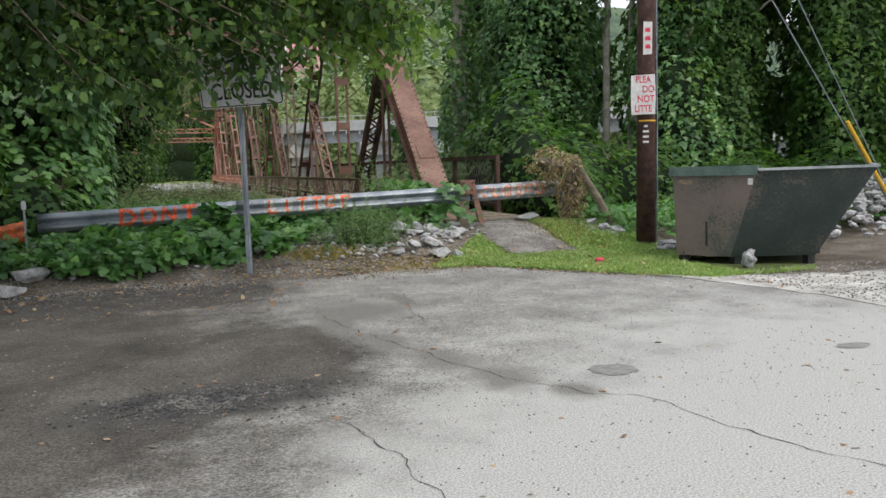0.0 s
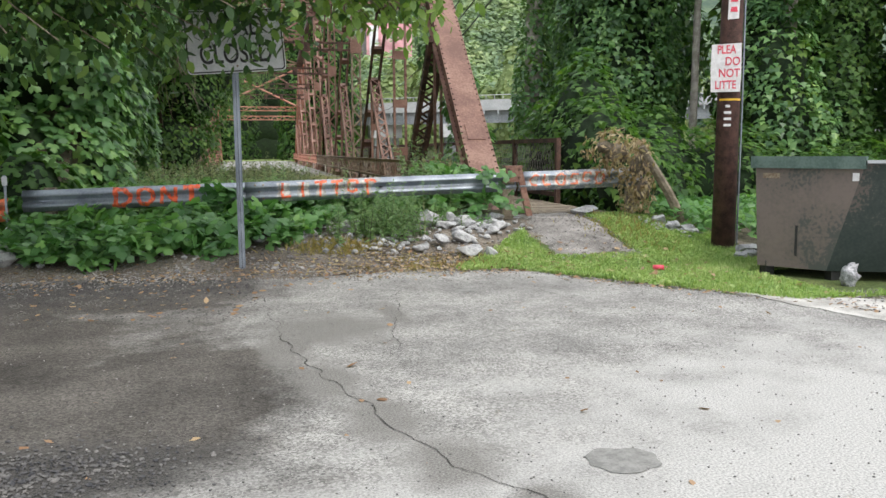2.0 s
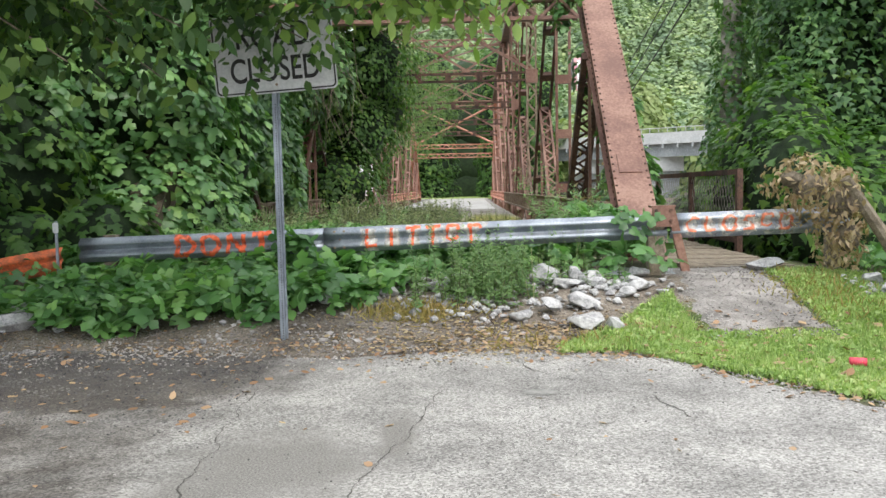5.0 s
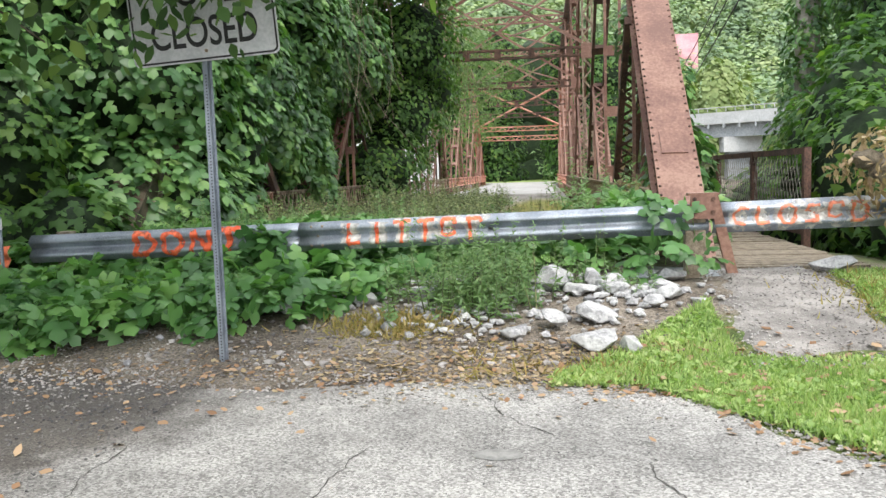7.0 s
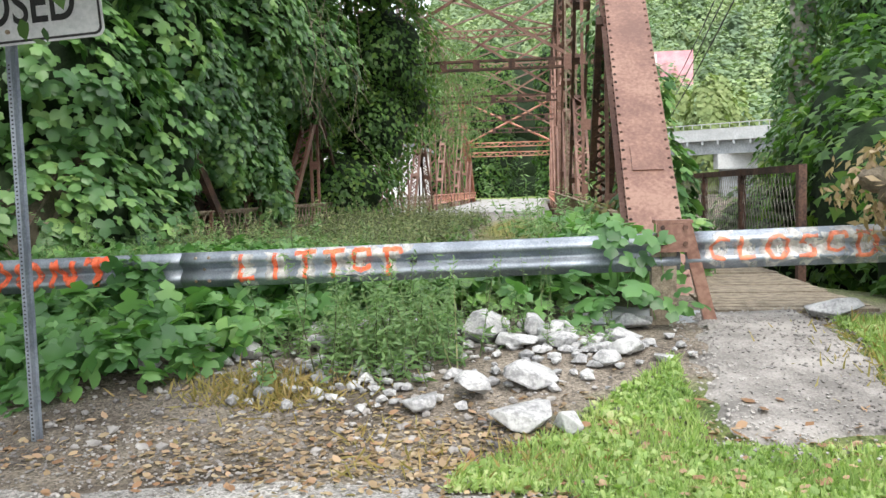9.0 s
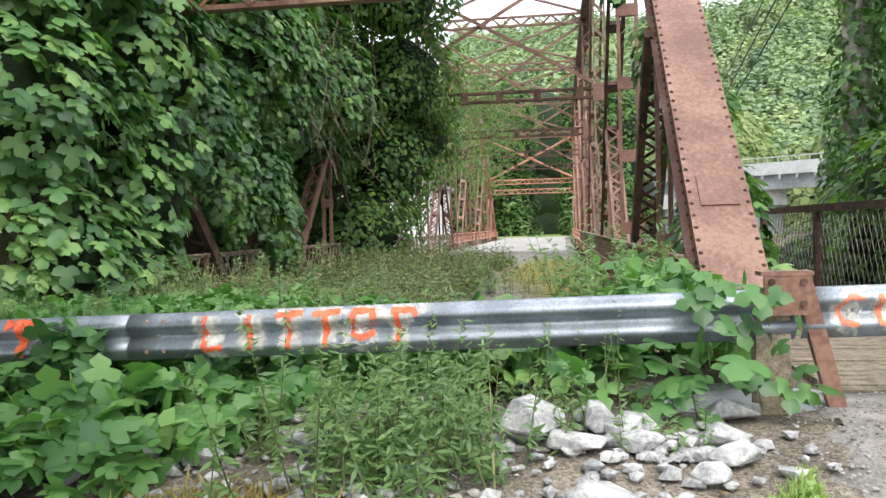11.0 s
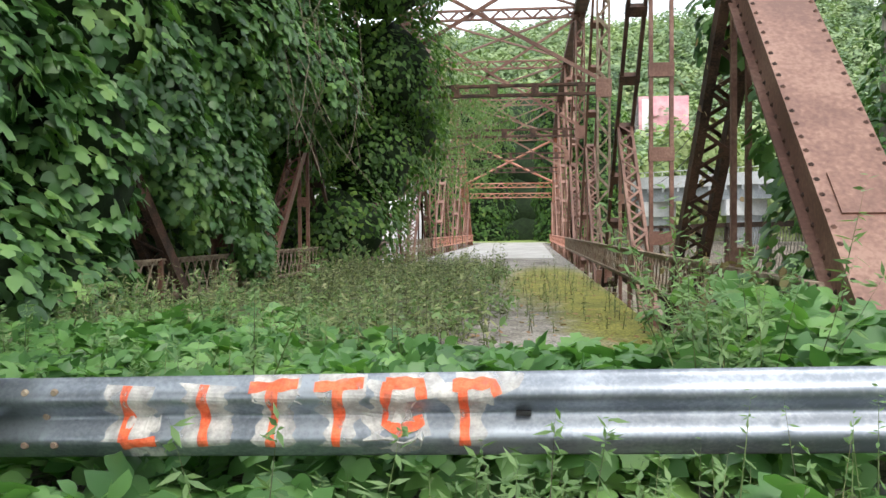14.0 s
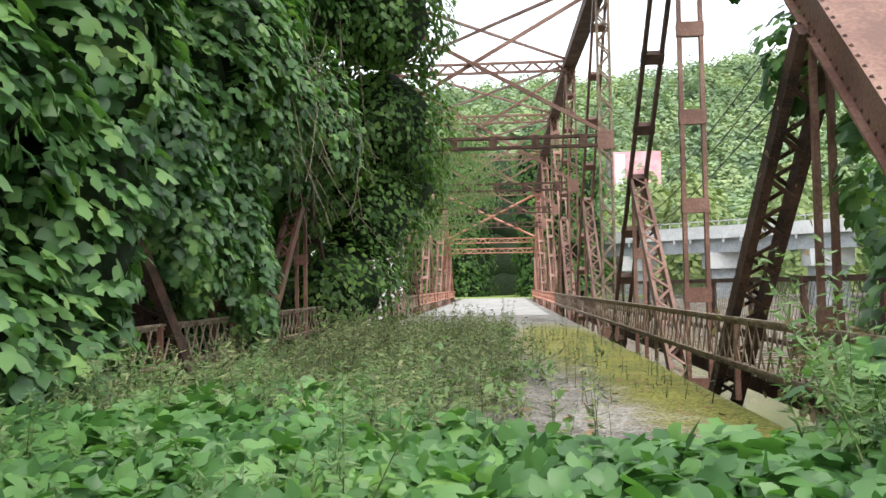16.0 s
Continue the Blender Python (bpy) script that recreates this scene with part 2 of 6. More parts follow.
def zoned(name, base_lo, base_hi, other_lo, other_hi, zones, fine=140.0, rough=0.9, bump=0.35, edge=0.5, soft=0.1, speck=60.0, warp_scale=0.9):
    """Mottled ground with a second kind of surface in soft-edged ellipses (x, y, rx, ry)."""
    m = shade(name, base_lo, base_hi, 1.1, fine, rough, bump, 0, None, 0.3, 0.012)
    nt = m.node_tree
    b = nt.nodes["Principled BSDF"]
    first = b.inputs["Base Color"].links[0].from_socket
    height = [n for n in nt.nodes if n.type == "MATH" and n.operation == "MULTIPLY_ADD"][0].outputs[0]
    ramp = nt.nodes.new("ShaderNodeValToRGB")
    ramp.color_ramp.elements[0].position, ramp.color_ramp.elements[1].position = 0.3, 0.7
    ramp.color_ramp.elements[0].color, ramp.color_ramp.elements[1].color = (*other_lo, 1), (*other_hi, 1)
    nt.links.new(height, ramp.inputs[0])
    geo = nt.nodes.new("ShaderNodeNewGeometry")
    warp = nt.nodes.new("ShaderNodeTexNoise")
    warp.inputs["Scale"].default_value, warp.inputs["Detail"].default_value = warp_scale, 9
    warp.inputs["Roughness"].default_value = 0.7
    nt.links.new(geo.outputs["Position"], warp.inputs["Vector"])
    best = None
    for x, y, rx, ry in zones:
        mp = nt.nodes.new("ShaderNodeMapping")
        mp.vector_type = "POINT"
        mp.inputs["Location"].default_value = (-x / rx, -y / ry, 0)
        mp.inputs["Scale"].default_value = (1 / rx, 1 / ry, 0)
        nt.links.new(geo.outputs["Position"], mp.inputs["Vector"])
        ln = nt.nodes.new("ShaderNodeVectorMath")
        ln.operation = "LENGTH"
        nt.links.new(mp.outputs[0], ln.inputs[0])
        if best is None:
            best = ln.outputs["Value"]
        else:
            mn = nt.nodes.new("ShaderNodeMath")
            mn.operation = "MINIMUM"
            nt.links.new(best, mn.inputs[0])
            nt.links.new(ln.outputs["Value"], mn.inputs[1])
            best = mn.outputs[0]
    ad = nt.nodes.new("ShaderNodeMath")
    ad.operation = "MULTIPLY_ADD"
    nt.links.new(warp.outputs["Fac"], ad.inputs[0])
    ad.inputs[1].default_value = edge * 2
    nt.links.new(best, ad.inputs[2])
    mr = nt.nodes.new("ShaderNodeMapRange")
    mr.inputs["From Min"].default_value, mr.inputs["From Max"].default_value = 1.0 - soft + edge, 1.0 + soft + edge
    mr.inputs["To Min"].default_value, mr.inputs["To Max"].default_value = 1.0, 0.0
    nt.links.new(ad.outputs[0], mr.inputs["Value"])
    mix = nt.nodes.new("ShaderNodeMix")
    mix.data_type = "RGBA"
    nt.links.new(mr.outputs[0], mix.inputs[0])
    nt.links.new(first, mix.inputs[6])
    nt.links.new(ramp.outputs[0], mix.inputs[7])
    vor = nt.nodes.new("ShaderNodeTexVoronoi")
    vor.inputs["Scale"].default_value = speck
    nt.links.new(geo.outputs["Position"], vor.inputs["Vector"])
    sep = nt.nodes.new("ShaderNodeSeparateColor")
    nt.links.new(vor.outputs["Color"], sep.inputs[0])
    grit = nt.nodes.new("ShaderNodeMapRange")
    grit.inputs["To Min"].default_value, grit.inputs["To Max"].default_value = 0.5, 1.5
    nt.links.new(sep.outputs[0], grit.inputs["Value"])
    mul = nt.nodes.new("ShaderNodeVectorMath")
    mul.operation = "SCALE"
    nt.links.new(mix.outputs[2], mul.inputs[0])
    nt.links.new(grit.outputs[0], mul.inputs["Scale"])
    nt.links.new(mul.outputs[0], b.inputs["Base Color"])
    return m




def add_zone(m, lo, hi, zones, edge, soft, warp_scale):
    """Mixes one more kind of surface into a mottled ground, in soft ellipses."""
    nt = m.node_tree
    b = nt.nodes["Principled BSDF"]
    first = b.inputs["Base Color"].links[0].from_socket
    geo = nt.nodes.new("ShaderNodeNewGeometry")
    grain = nt.nodes.new("ShaderNodeTexNoise")
    grain.inputs["Scale"].default_value, grain.inputs["Detail"].default_value = 85, 10
    nt.links.new(geo.outputs["Position"], grain.inputs["Vector"])
    ramp = nt.nodes.new("ShaderNodeValToRGB")
    ramp.color_ramp.elements[0].position, ramp.color_ramp.elements[1].position = 0.36, 0.62
    ramp.color_ramp.elements[0].color, ramp.color_ramp.elements[1].color = (*lo, 1), (*hi, 1)
    nt.links.new(grain.outputs["Fac"], ramp.inputs[0])
    warp = nt.nodes.new("ShaderNodeTexNoise")
    warp.inputs["Scale"].default_value, warp.inputs["Detail"].default_value = warp_scale, 9
    nt.links.new(geo.outputs["Position"], warp.inputs["Vector"])
    best = None
    for x, y, rx, ry in zones:
        mp = nt.nodes.new("ShaderNodeMapping")
        mp.inputs["Location"].default_value = (-x / rx, -y / ry, 0)
        mp.inputs["Scale"].default_value = (1 / rx, 1 / ry, 0)
        nt.links.new(geo.outputs["Position"], mp.inputs["Vector"])
        ln = nt.nodes.new("ShaderNodeVectorMath")
        ln.operation = "LENGTH"
        nt.links.new(mp.outputs[0], ln.inputs[0])
        if best is None:
            best = ln.outputs["Value"]
        else:
            mn = nt.nodes.new("ShaderNodeMath")
            mn.operation = "MINIMUM"
            nt.links.new(best, mn.inputs[0])
            nt.links.new(ln.outputs["Value"], mn.inputs[1])
            best = mn.outputs[0]
    ad = nt.nodes.new("ShaderNodeMath")
    ad.operation = "MULTIPLY_ADD"
    nt.links.new(warp.outputs["Fac"], ad.inputs[0])
    ad.inputs[1].default_value = edge * 2
    nt.links.new(best, ad.inputs[2])
    mr = nt.nodes.new("ShaderNodeMapRange")
    mr.inputs["From Min"].default_value, mr.inputs["From Max"].default_value = 1.0 - soft + edge, 1.0 + soft + edge
    mr.inputs["To Min"].default_value, mr.inputs["To Max"].default_value = 1.0, 0.0
    nt.links.new(ad.outputs[0], mr.inputs["Value"])
    mix = nt.nodes.new("ShaderNodeMix")
    mix.data_type = "RGBA"
    nt.links.new(mr.outputs[0], mix.inputs[0])
    nt.links.new(first, mix.inputs[6])
    nt.links.new(ramp.outputs[0], mix.inputs[7])
    nt.links.new(mix.outputs[2], b.inputs["Base Color"])


# dark ellipses on the left: damp dark asphalt with tree shade painted in
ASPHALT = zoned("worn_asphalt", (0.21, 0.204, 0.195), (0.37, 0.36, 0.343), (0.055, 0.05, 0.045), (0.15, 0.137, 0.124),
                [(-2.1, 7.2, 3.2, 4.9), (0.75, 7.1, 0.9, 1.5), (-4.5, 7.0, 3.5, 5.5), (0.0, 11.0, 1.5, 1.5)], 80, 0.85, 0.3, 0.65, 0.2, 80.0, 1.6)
add_zone(ASPHALT, (0.3, 0.295, 0.285), (0.56, 0.55, 0.53), [(5.2, 1.8, 3.2, 5.4), (2.6, 2.4, 2.0, 3.0)], 0.5, 0.2, 1.7)
add_zone(ASPHALT, (0.13, 0.125, 0.115), (0.27, 0.26, 0.245), [(1.62, 8.06, 0.2, 0.5), (1.85, 7.1, 0.2, 0.5), (2.08, 6.25, 0.2, 0.45), (2.3, 5.5, 0.22, 0.4), (2.6, 4.95, 0.17, 0.2), (2.0, 8.7, 0.5, 0.6), (2.62, 9.2, 0.12, 0.5)], 0.6, 0.45, 4.0)
add_zone(ASPHALT, (0.025, 0.024, 0.023), (0.11, 0.104, 0.098), [(0.25, 5.75, 0.95, 0.42)], 0.6, 0.3, 3.0)
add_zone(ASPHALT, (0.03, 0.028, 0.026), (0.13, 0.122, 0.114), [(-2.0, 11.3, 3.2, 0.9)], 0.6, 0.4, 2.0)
GROUND = zoned("stony_dirt", (0.085, 0.07, 0.056), (0.22, 0.19, 0.155), (0.06, 0.1, 0.03), (0.15, 0.17, 0.06),
               [(5.6, 11.6, 1.5, 1.6), (7.4, 10.6, 1.7, 1.6), (7.2, 13.6, 1.0, 1.0), (10, 30, 16, 14), (-10, 30, 8, 16)], 90, 0.95, 0.5, 0.4)
PATHSTONE = shade("trodden_gravel", (0.16, 0.15, 0.14), (0.34, 0.32, 0.3), 2.2, 60, 0.95, 0.6, 0, None, 0.3, 0.02)
CRUSHED = shade("crushed_stone", (0.3, 0.29, 0.27), (0.6, 0.58, 0.55), 2, 70, 0.95, 0.6, 0, None, 0.3, 0.02)
DECK = zoned("mossy_deck", (0.12, 0.108, 0.092), (0.32, 0.3, 0.27), (0.14, 0.15, 0.035), (0.3, 0.285, 0.065),
             [(4.4, 25, 0.7, 6.5), (3.9, 31, 1.1, 7), (4.6, 19.8, 0.35, 2.2)], 30, 0.95, 0.5, 0.75, 0.3, 45.0, 2.2)
# pale deck tone with the sunlight of the far end put in
SUNLIT_DECK = shade("painted_sunlit_deck", (0.28, 0.27, 0.25), (0.45, 0.44, 0.42), 0.8, 20, 0.9, 0.2)
LAWN = shade("far_lawn", (0.2, 0.3, 0.06), (0.34, 0.44, 0.12), 1, 12, 0.9, 0.3)


# ---- building helpers ----
def empty(name, at=(0, 0, 0)):
    ob = new(name)
    ob.location = at
    return ob


def part(name, bm, material, parent=None, label="", smooth=False):
    """Links a bmesh as one mesh object, in world coordinates, under a thing or a part."""
    me = bpy.data.meshes.new(name)
    bm.to_mesh(me)
    bm.free()
    return hang(name, me, material, parent, label, smooth)


def hang(name, me, material, parent=None, label="", smooth=False):
    if material and not me.materials:
        me.materials.append(material)
    if smooth:
        me.polygons.foreach_set("use_smooth", [True] * len(me.polygons))
    ob = new(name, me)
    if parent:
        ob.parent = parent
        ob.matrix_parent_inverse = Matrix.Identity(4) if parent.parent else Matrix.Translation(-parent.location)
    if label:
        ob["label"] = label
    return ob


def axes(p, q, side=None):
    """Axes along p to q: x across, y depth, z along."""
    p, q = Vector(p), Vector(q)
    z = (q - p).normalized()
    ref = Vector(side) if side else Vector((1, 0, 0))
    if abs(z.dot(ref)) > 0.97:
        ref = Vector((0, 1, 0)) if abs(z.y) < 0.9 else Vector((0, 0, 1))
    x = (ref - z * ref.dot(z)).normalized()
    y = z.cross(x)
    m = Matrix((x, y, z)).transposed().to_4x4()
    m.translation = p
    return m, (q - p).length


def bar(bm, p, q, w, h, side=None, dx=0.0, dy=0.0):
    """A square-edged bar from p to q, w across (along side) and h deep."""
    m, length = axes(p, q, side)
    vs = [bm.verts.new(m @ Vector((dx + sx * w / 2, dy + sy * h / 2, z))) for z in (0, length) for sx, sy in ((-1, -1), (1, -1), (1, 1), (-1, 1))]
    bm.faces.new(vs[3::-1])
    bm.faces.new(vs[4:])
    for i in range(4):
        j = (i + 1) % 4
        bm.faces.new((vs[i], vs[j], vs[4 + j], vs[4 + i]))


def block(bm, lo, hi):
    bar(bm, ((lo[0] + hi[0]) / 2, (lo[1] + hi[1]) / 2, lo[2]), ((lo[0] + hi[0]) / 2, (lo[1] + hi[1]) / 2, hi[2]), hi[0] - lo[0], hi[1] - lo[1])


def tube(bm, pts, radii, sides=8):
    """A tapering tube along points."""
    rings = []
    for i, p in enumerate(pts):
        a = Vector(pts[max(0, i - 1)])
        b = Vector(pts[min(len(pts) - 1, i + 1)])
        m, _ = axes(a, b)
        r = radii[i] if hasattr(radii, "__len__") else radii
        m.translation = Vector(p)
        rings.append([bm.verts.new(m @ Vector((r * math.cos(k * math.tau / sides), r * math.sin(k * math.tau / sides), 0))) for k in range(sides)])
    for a, b in zip(rings, rings[1:]):
        for k in range(sides):
            bm.faces.new((a[k], a[(k + 1) % sides], b[(k + 1) % sides], b[k]))
    bm.faces.new(rings[0][::-1])
    bm.faces.new(rings[-1])


def laced(bm, p, q, width, depth, step, side=None, leg=0.07, cross=True, plates=()):
    """Built-up member: two legs, lacing bars zigzag on both faces, batten plates at parts of its length."""
    for s in (-1, 1):
        bar(bm, p, q, leg, depth, side, s * (width - leg) / 2, 0)
    m, length = axes(p, q, side)
    n = max(2, int(length / step))
    hw = width / 2 - leg / 2
    if cross:
        for i in range(n):
            z0, z1 = i * length / n, (i + 1) * length / n
            s = 1 if i % 2 else -1
            for d in (-1, 1):
                a = m @ Vector((s * hw, d * (depth / 2 + 0.008), z0))
                b = m @ Vector((-s * hw, d * (depth / 2 + 0.008), z1))
                bar(bm, a, b, 0.05, 0.012, m.to_3x3() @ Vector((1, 0, 0)))
    for f in plates:
        a = m @ Vector((0, 0, f * length - 0.11))
        b = m @ Vector((0, 0, f * length + 0.11))
        bar(bm, a, b, width + 0.02, depth + 0.03, side)


rng = np.random.default_rng(7)
LOBED_V = np.array([(0, 0, 0), (0, .5, .05), (0, 1, -.14), (.36, -.16, -.03), (.64, .3, -.13), (.24, .4, .02), (.36, .74, -.1),
                    (-.36, -.16, -.03), (-.64, .3, -.13), (-.24, .4, .02), (-.36, .74, -.1)])
LOBED_F = np.array([(0, 3, 4), (0, 4, 5), (0, 5, 1), (1, 5, 6), (1, 6, 2), (0, 8, 7), (0, 9, 8), (0, 1, 9), (1, 10, 9), (1, 2, 10)])
HALF = [(.16, -.13, -.01), (.36, -.16, -.05), (.55, -.03, -.08), (.69, .3, -.12), (.45, .37, -.04), (.24, .41, .02), (.35, .57, -.03), (.36, .77, -.08), (.14, .92, -.08)]
FINE_V = np.array([(0, 0, 0), (0, .25, .05), (0, .55, .04), (0, 1.08, -.1)] + HALF + [(-x, y, z) for x, y, z in HALF])
HALF_F = [(0, 4, 5), (0, 5, 6), (0, 6, 1), (1, 6, 7), (1, 7, 8), (1, 8, 9), (1, 9, 2), (2, 9, 10), (2, 10, 11), (2, 11, 12), (2, 12, 3)]
FINE_F = np.array(HALF_F + [tuple((i + 9 if i > 3 else i) for i in (a, c, b)) for a, b, c in HALF_F])
LITE_V = np.array([(0, 0, .03), (.56, .12, -.05), (.27, .45, 0), (0, 1, -.1), (-.27, .45, 0), (-.56, .12, -.05)])
LITE_F = np.array([(0, 1, 2), (0, 2, 3), (0, 3, 4), (0, 4, 5)])
RAG_V = np.array([(-.5, -.3, 0), (.35, -.5, .1), (.5, .35, -.1), (-.3, .5, 0)])
RAG_F = np.array([(0, 1, 2), (0, 2, 3)])
OVAL_V = np.array([(0, 0, 0), (.3, .3, -.05), (.26, .65, -.05), (0, 1, -.1), (-.26, .65, -.05), (-.3, .3, -.05)])
OVAL_F = np.array([(0, 1, 2), (0, 2, 3), (0, 3, 4), (0, 4, 5)])
SLIM_V = np.array([(0, 0, 0), (.13, .4, -.04), (0, 1, -.12), (-.13, .4, -.04)])
SLIM_F = np.array([(0, 1, 2), (0, 2, 3)])
BLADE_V = np.array([(-.035, 0, 0), (.035, 0, 0), (.025, .6, .06), (0, 1, .22)])
BLADE_F = np.array([(0, 1, 2), (0, 2, 3)])


def unit(a):
    return a / np.maximum(np.linalg.norm(a, axis=1, keepdims=True), 1e-9)


def leaves(name, P, N, T, S, V, F, material, parent=None, label=""):
    """One mesh of many small leaves: places, facing, tip direction, sizes."""
    N = unit(N)
    T = unit(T - N * np.sum(T * N, axis=1, keepdims=True))
    B = np.cross(T, N)
    S = np.asarray(S)[:, None, None]
    co = P[:, None, :] + S * (V[None, :, 0:1] * B[:, None, :] + V[None, :, 1:2] * T[:, None, :] + V[None, :, 2:3] * N[:, None, :])
    n, nv = co.shape[:2]
    idx = (F[None] + (np.arange(n) * nv)[:, None, None]).reshape(-1)
    me = bpy.data.meshes.new(name)
    me.vertices.add(n * nv)
    me.vertices.foreach_set("co", co.reshape(-1).astype(np.float32))
    me.loops.add(len(idx))
    me.loops.foreach_set("vertex_index", idx.astype(np.int32))
    nf = len(idx) // 3
    me.polygons.add(nf)
    me.polygons.foreach_set("loop_start", (np.arange(nf) * 3).astype(np.int32))
    me.update(calc_edges=True)
    return hang(name, me, material, parent, label, len(V) > 12)


def blob_points(blobs, per_m2, inset=0.0, lump=0.15, clip=None):
    """Points and outward normals over the outside of a heap of ellipsoids (x, y, z, rx, ry, rz)."""
    B = np.array(blobs, float)
    Ps, Ns = [], []
    for i, (x, y, z, a, b, c) in enumerate(B):
        area = 4 * math.pi * (((a * b) ** 1.6 + (a * c) ** 1.6 + (b * c) ** 1.6) / 3) ** (1 / 1.6)
        n = int(area * per_m2)
        d = unit(rng.normal(size=(n, 3)))
        r = 1 - inset + rng.normal(0, 0.03, (n, 1)) + lump * (np.sin(d[:, :1] * 7 + i) * np.cos(d[:, 2:] * 6 + 2 * i) * 0.6)
        p = np.array([x, y, z]) + d * r * np.array([a, b, c])
        keep = np.ones(n, bool)
        for j, (x2, y2, z2, a2, b2, c2) in enumerate(B):
            if j != i:
                q = (p - np.array([x2, y2, z2])) / (np.array([a2, b2, c2]) * 0.86)
                keep &= np.sum(q * q, axis=1) > 1
        if clip:
            keep &= clip(p)
        Ps.append(p[keep])
        Ns.append(unit(d / np.array([a, b, c]))[keep])
    return np.concatenate(Ps), np.concatenate(Ns)


def foliage(name, blobs, per_m2, size, V, F, material, parent=None, droop=0.8, inset=0.0, clip=None, label="", up=0.55, wild=0.3, stray=0.32, front=None, drape=0.0, fold=1.1):
    """Leaves over a heap; front keeps the side that grows towards the light, drape parts the cover into hanging folds."""
    P, N = blob_points(blobs, per_m2, inset, clip=clip)
    if front:
        keep = N @ np.array(front) > -0.3
        P, N = P[keep], N[keep]
    if drape:
        wave = np.array([noise.noise(Vector((x * fold, y * fold, z * fold * 0.27))) + 0.4 * noise.noise(Vector((x * 3, y * 3, z * 1.6))) for x, y, z in P])
        keep = rng.uniform(size=len(P)) < np.clip(0.85 + 2.4 * wave, 0.16, 1)
        P = P + N * (drape * wave)[:, None]
        P, N = P[keep], N[keep]
    n = len(P)
    N = N + np.array([0, 0, up]) + rng.normal(0, wild, (n, 3))
    T = np.array([0, 0, -droop]) + rng.normal(0, stray, (n, 3))
    return leaves(name, P, N, T, size * rng.uniform(0.55, 1.25, n), V, F, material, parent, label)


def lumps(name, blobs, shrink, material, parent=None, label="", seg=12, cut=None):
    """Backing behind the leaves: uneven ellipsoids; near-black ones paint the shade inside."""
    bm = bmesh.new()
    for i, (x, y, z, a, b, c) in enumerate(blobs):
        made = bmesh.ops.create_icosphere(bm, subdivisions=3, radius=1.0)["verts"]
        for v in made:
            f = shrink * (1 + 0.22 * noise.noise(v.co * 2.3 + Vector((i * 3.1, i, 0))))
            v.co = Vector((x + v.co.x * a * f, y + v.co.y * b * f, z + v.co.z * c * f))
    return part(name, bm, material, parent, label, True)


# ---- ground ----
def smooth(a, b, v):
    t = min(1.0, max(0.0, (v - a) / (b - a)))
    return t * t * (3 - 2 * t)


def ground_z(x, y):
    """Level yard, a low rise up to the bridge end, then the river bank and the far bank."""
    z = 0.42 * smooth(11.9, 14.6, y) * (1 - 0.45 * smooth(7.0, 9.5, x)) - 0.012
    z += 0.05 * noise.noise(Vector((x * 0.9, y * 0.9, 0))) * smooth(12.0, 12.8, y)
    z -= 6.0 * smooth(17.0, 24.0, y) * (1 - smooth(78, 86, y))
    z += 6.0 * 0.8 * smooth(17.0, 24.0, y) * smooth(14.0, 26.0, x) * (1 - smooth(40, 60, y))
    return z


def sheet(name, xs, ys, height, material):
    nx = len(xs)
    verts = [(x, y, height(x, y)) for y in ys for x in xs]
    faces = [(j * nx + i, j * nx + i + 1, (j + 1) * nx + i + 1, (j + 1) * nx + i) for j in range(len(ys) - 1) for i in range(nx - 1)]
    me = bpy.data.meshes.new(name)
    me.from_pydata(verts, [], faces)
    return hang(name, me, material, None, "", True)


xs = sorted({-900, -500, -250, -120, -60, -40, *range(-30, -6, 3), *np.arange(-6, 13, 0.3).round(2).tolist(), *range(14, 42, 3), 60, 120, 250, 500, 900})
ys = sorted({-600, -300, -120, -60, -30, -15, *range(-8, 8, 2), *np.arange(8, 26, 0.3).round(2).tolist(), *range(27, 90, 3), 100, 130, 200, 400, 900})
tagged(sheet("ground", xs, ys, ground_z, GROUND), "stony brown dirt bank with sparse grass", "ground", kind="structure")
bm = bmesh.new()
bmesh.ops.create_grid(bm, x_segments=40, y_segments=20, size=1)
for v in bm.verts:
    v.co = Vector((v.co.x * 200, 54 + v.co.y * 34, -4.6 + 0.03 * noise.noise(v.co * 60)))
tagged(part("water", bm, RIVER, None, "", True), "still murky green river water under the bridge", "river", kind="structure")

EDGE = [(-40, 12.6), (-6, 12.5), (-2.2, 12.25), (-0.4, 12.1), (1.0, 11.7), (1.9, 11.65), (3.1, 11.9), (4.0, 11.7), (4.6, 11.6), (4.95, 11.35), (5.15, 10.7), (5.55, 10.2),
        (6.2, 9.4), (6.8, 8.7), (7.0, 7.6), (7.1, 6.4), (7.2, 3), (7.3, -8), (8, -60)]


def edge_points(path, step, rough):
    out = []
    for (x0, y0), (x1, y1) in zip(path, path[1:]):
        n = max(1, int(min(60, math.hypot(x1 - x0, y1 - y0) / step)))
        for k in range(n):
            x, y = x0 + (x1 - x0) * k / n, y0 + (y1 - y0) * k / n
            w = rough * noise.noise(Vector((x * 3.3, y * 3.3, 1))) + rough * 0.5 * noise.noise(Vector((x * 11, y * 11, 4)))
            out.append((x + w, y + w))
    out.append(path[-1])
    return out


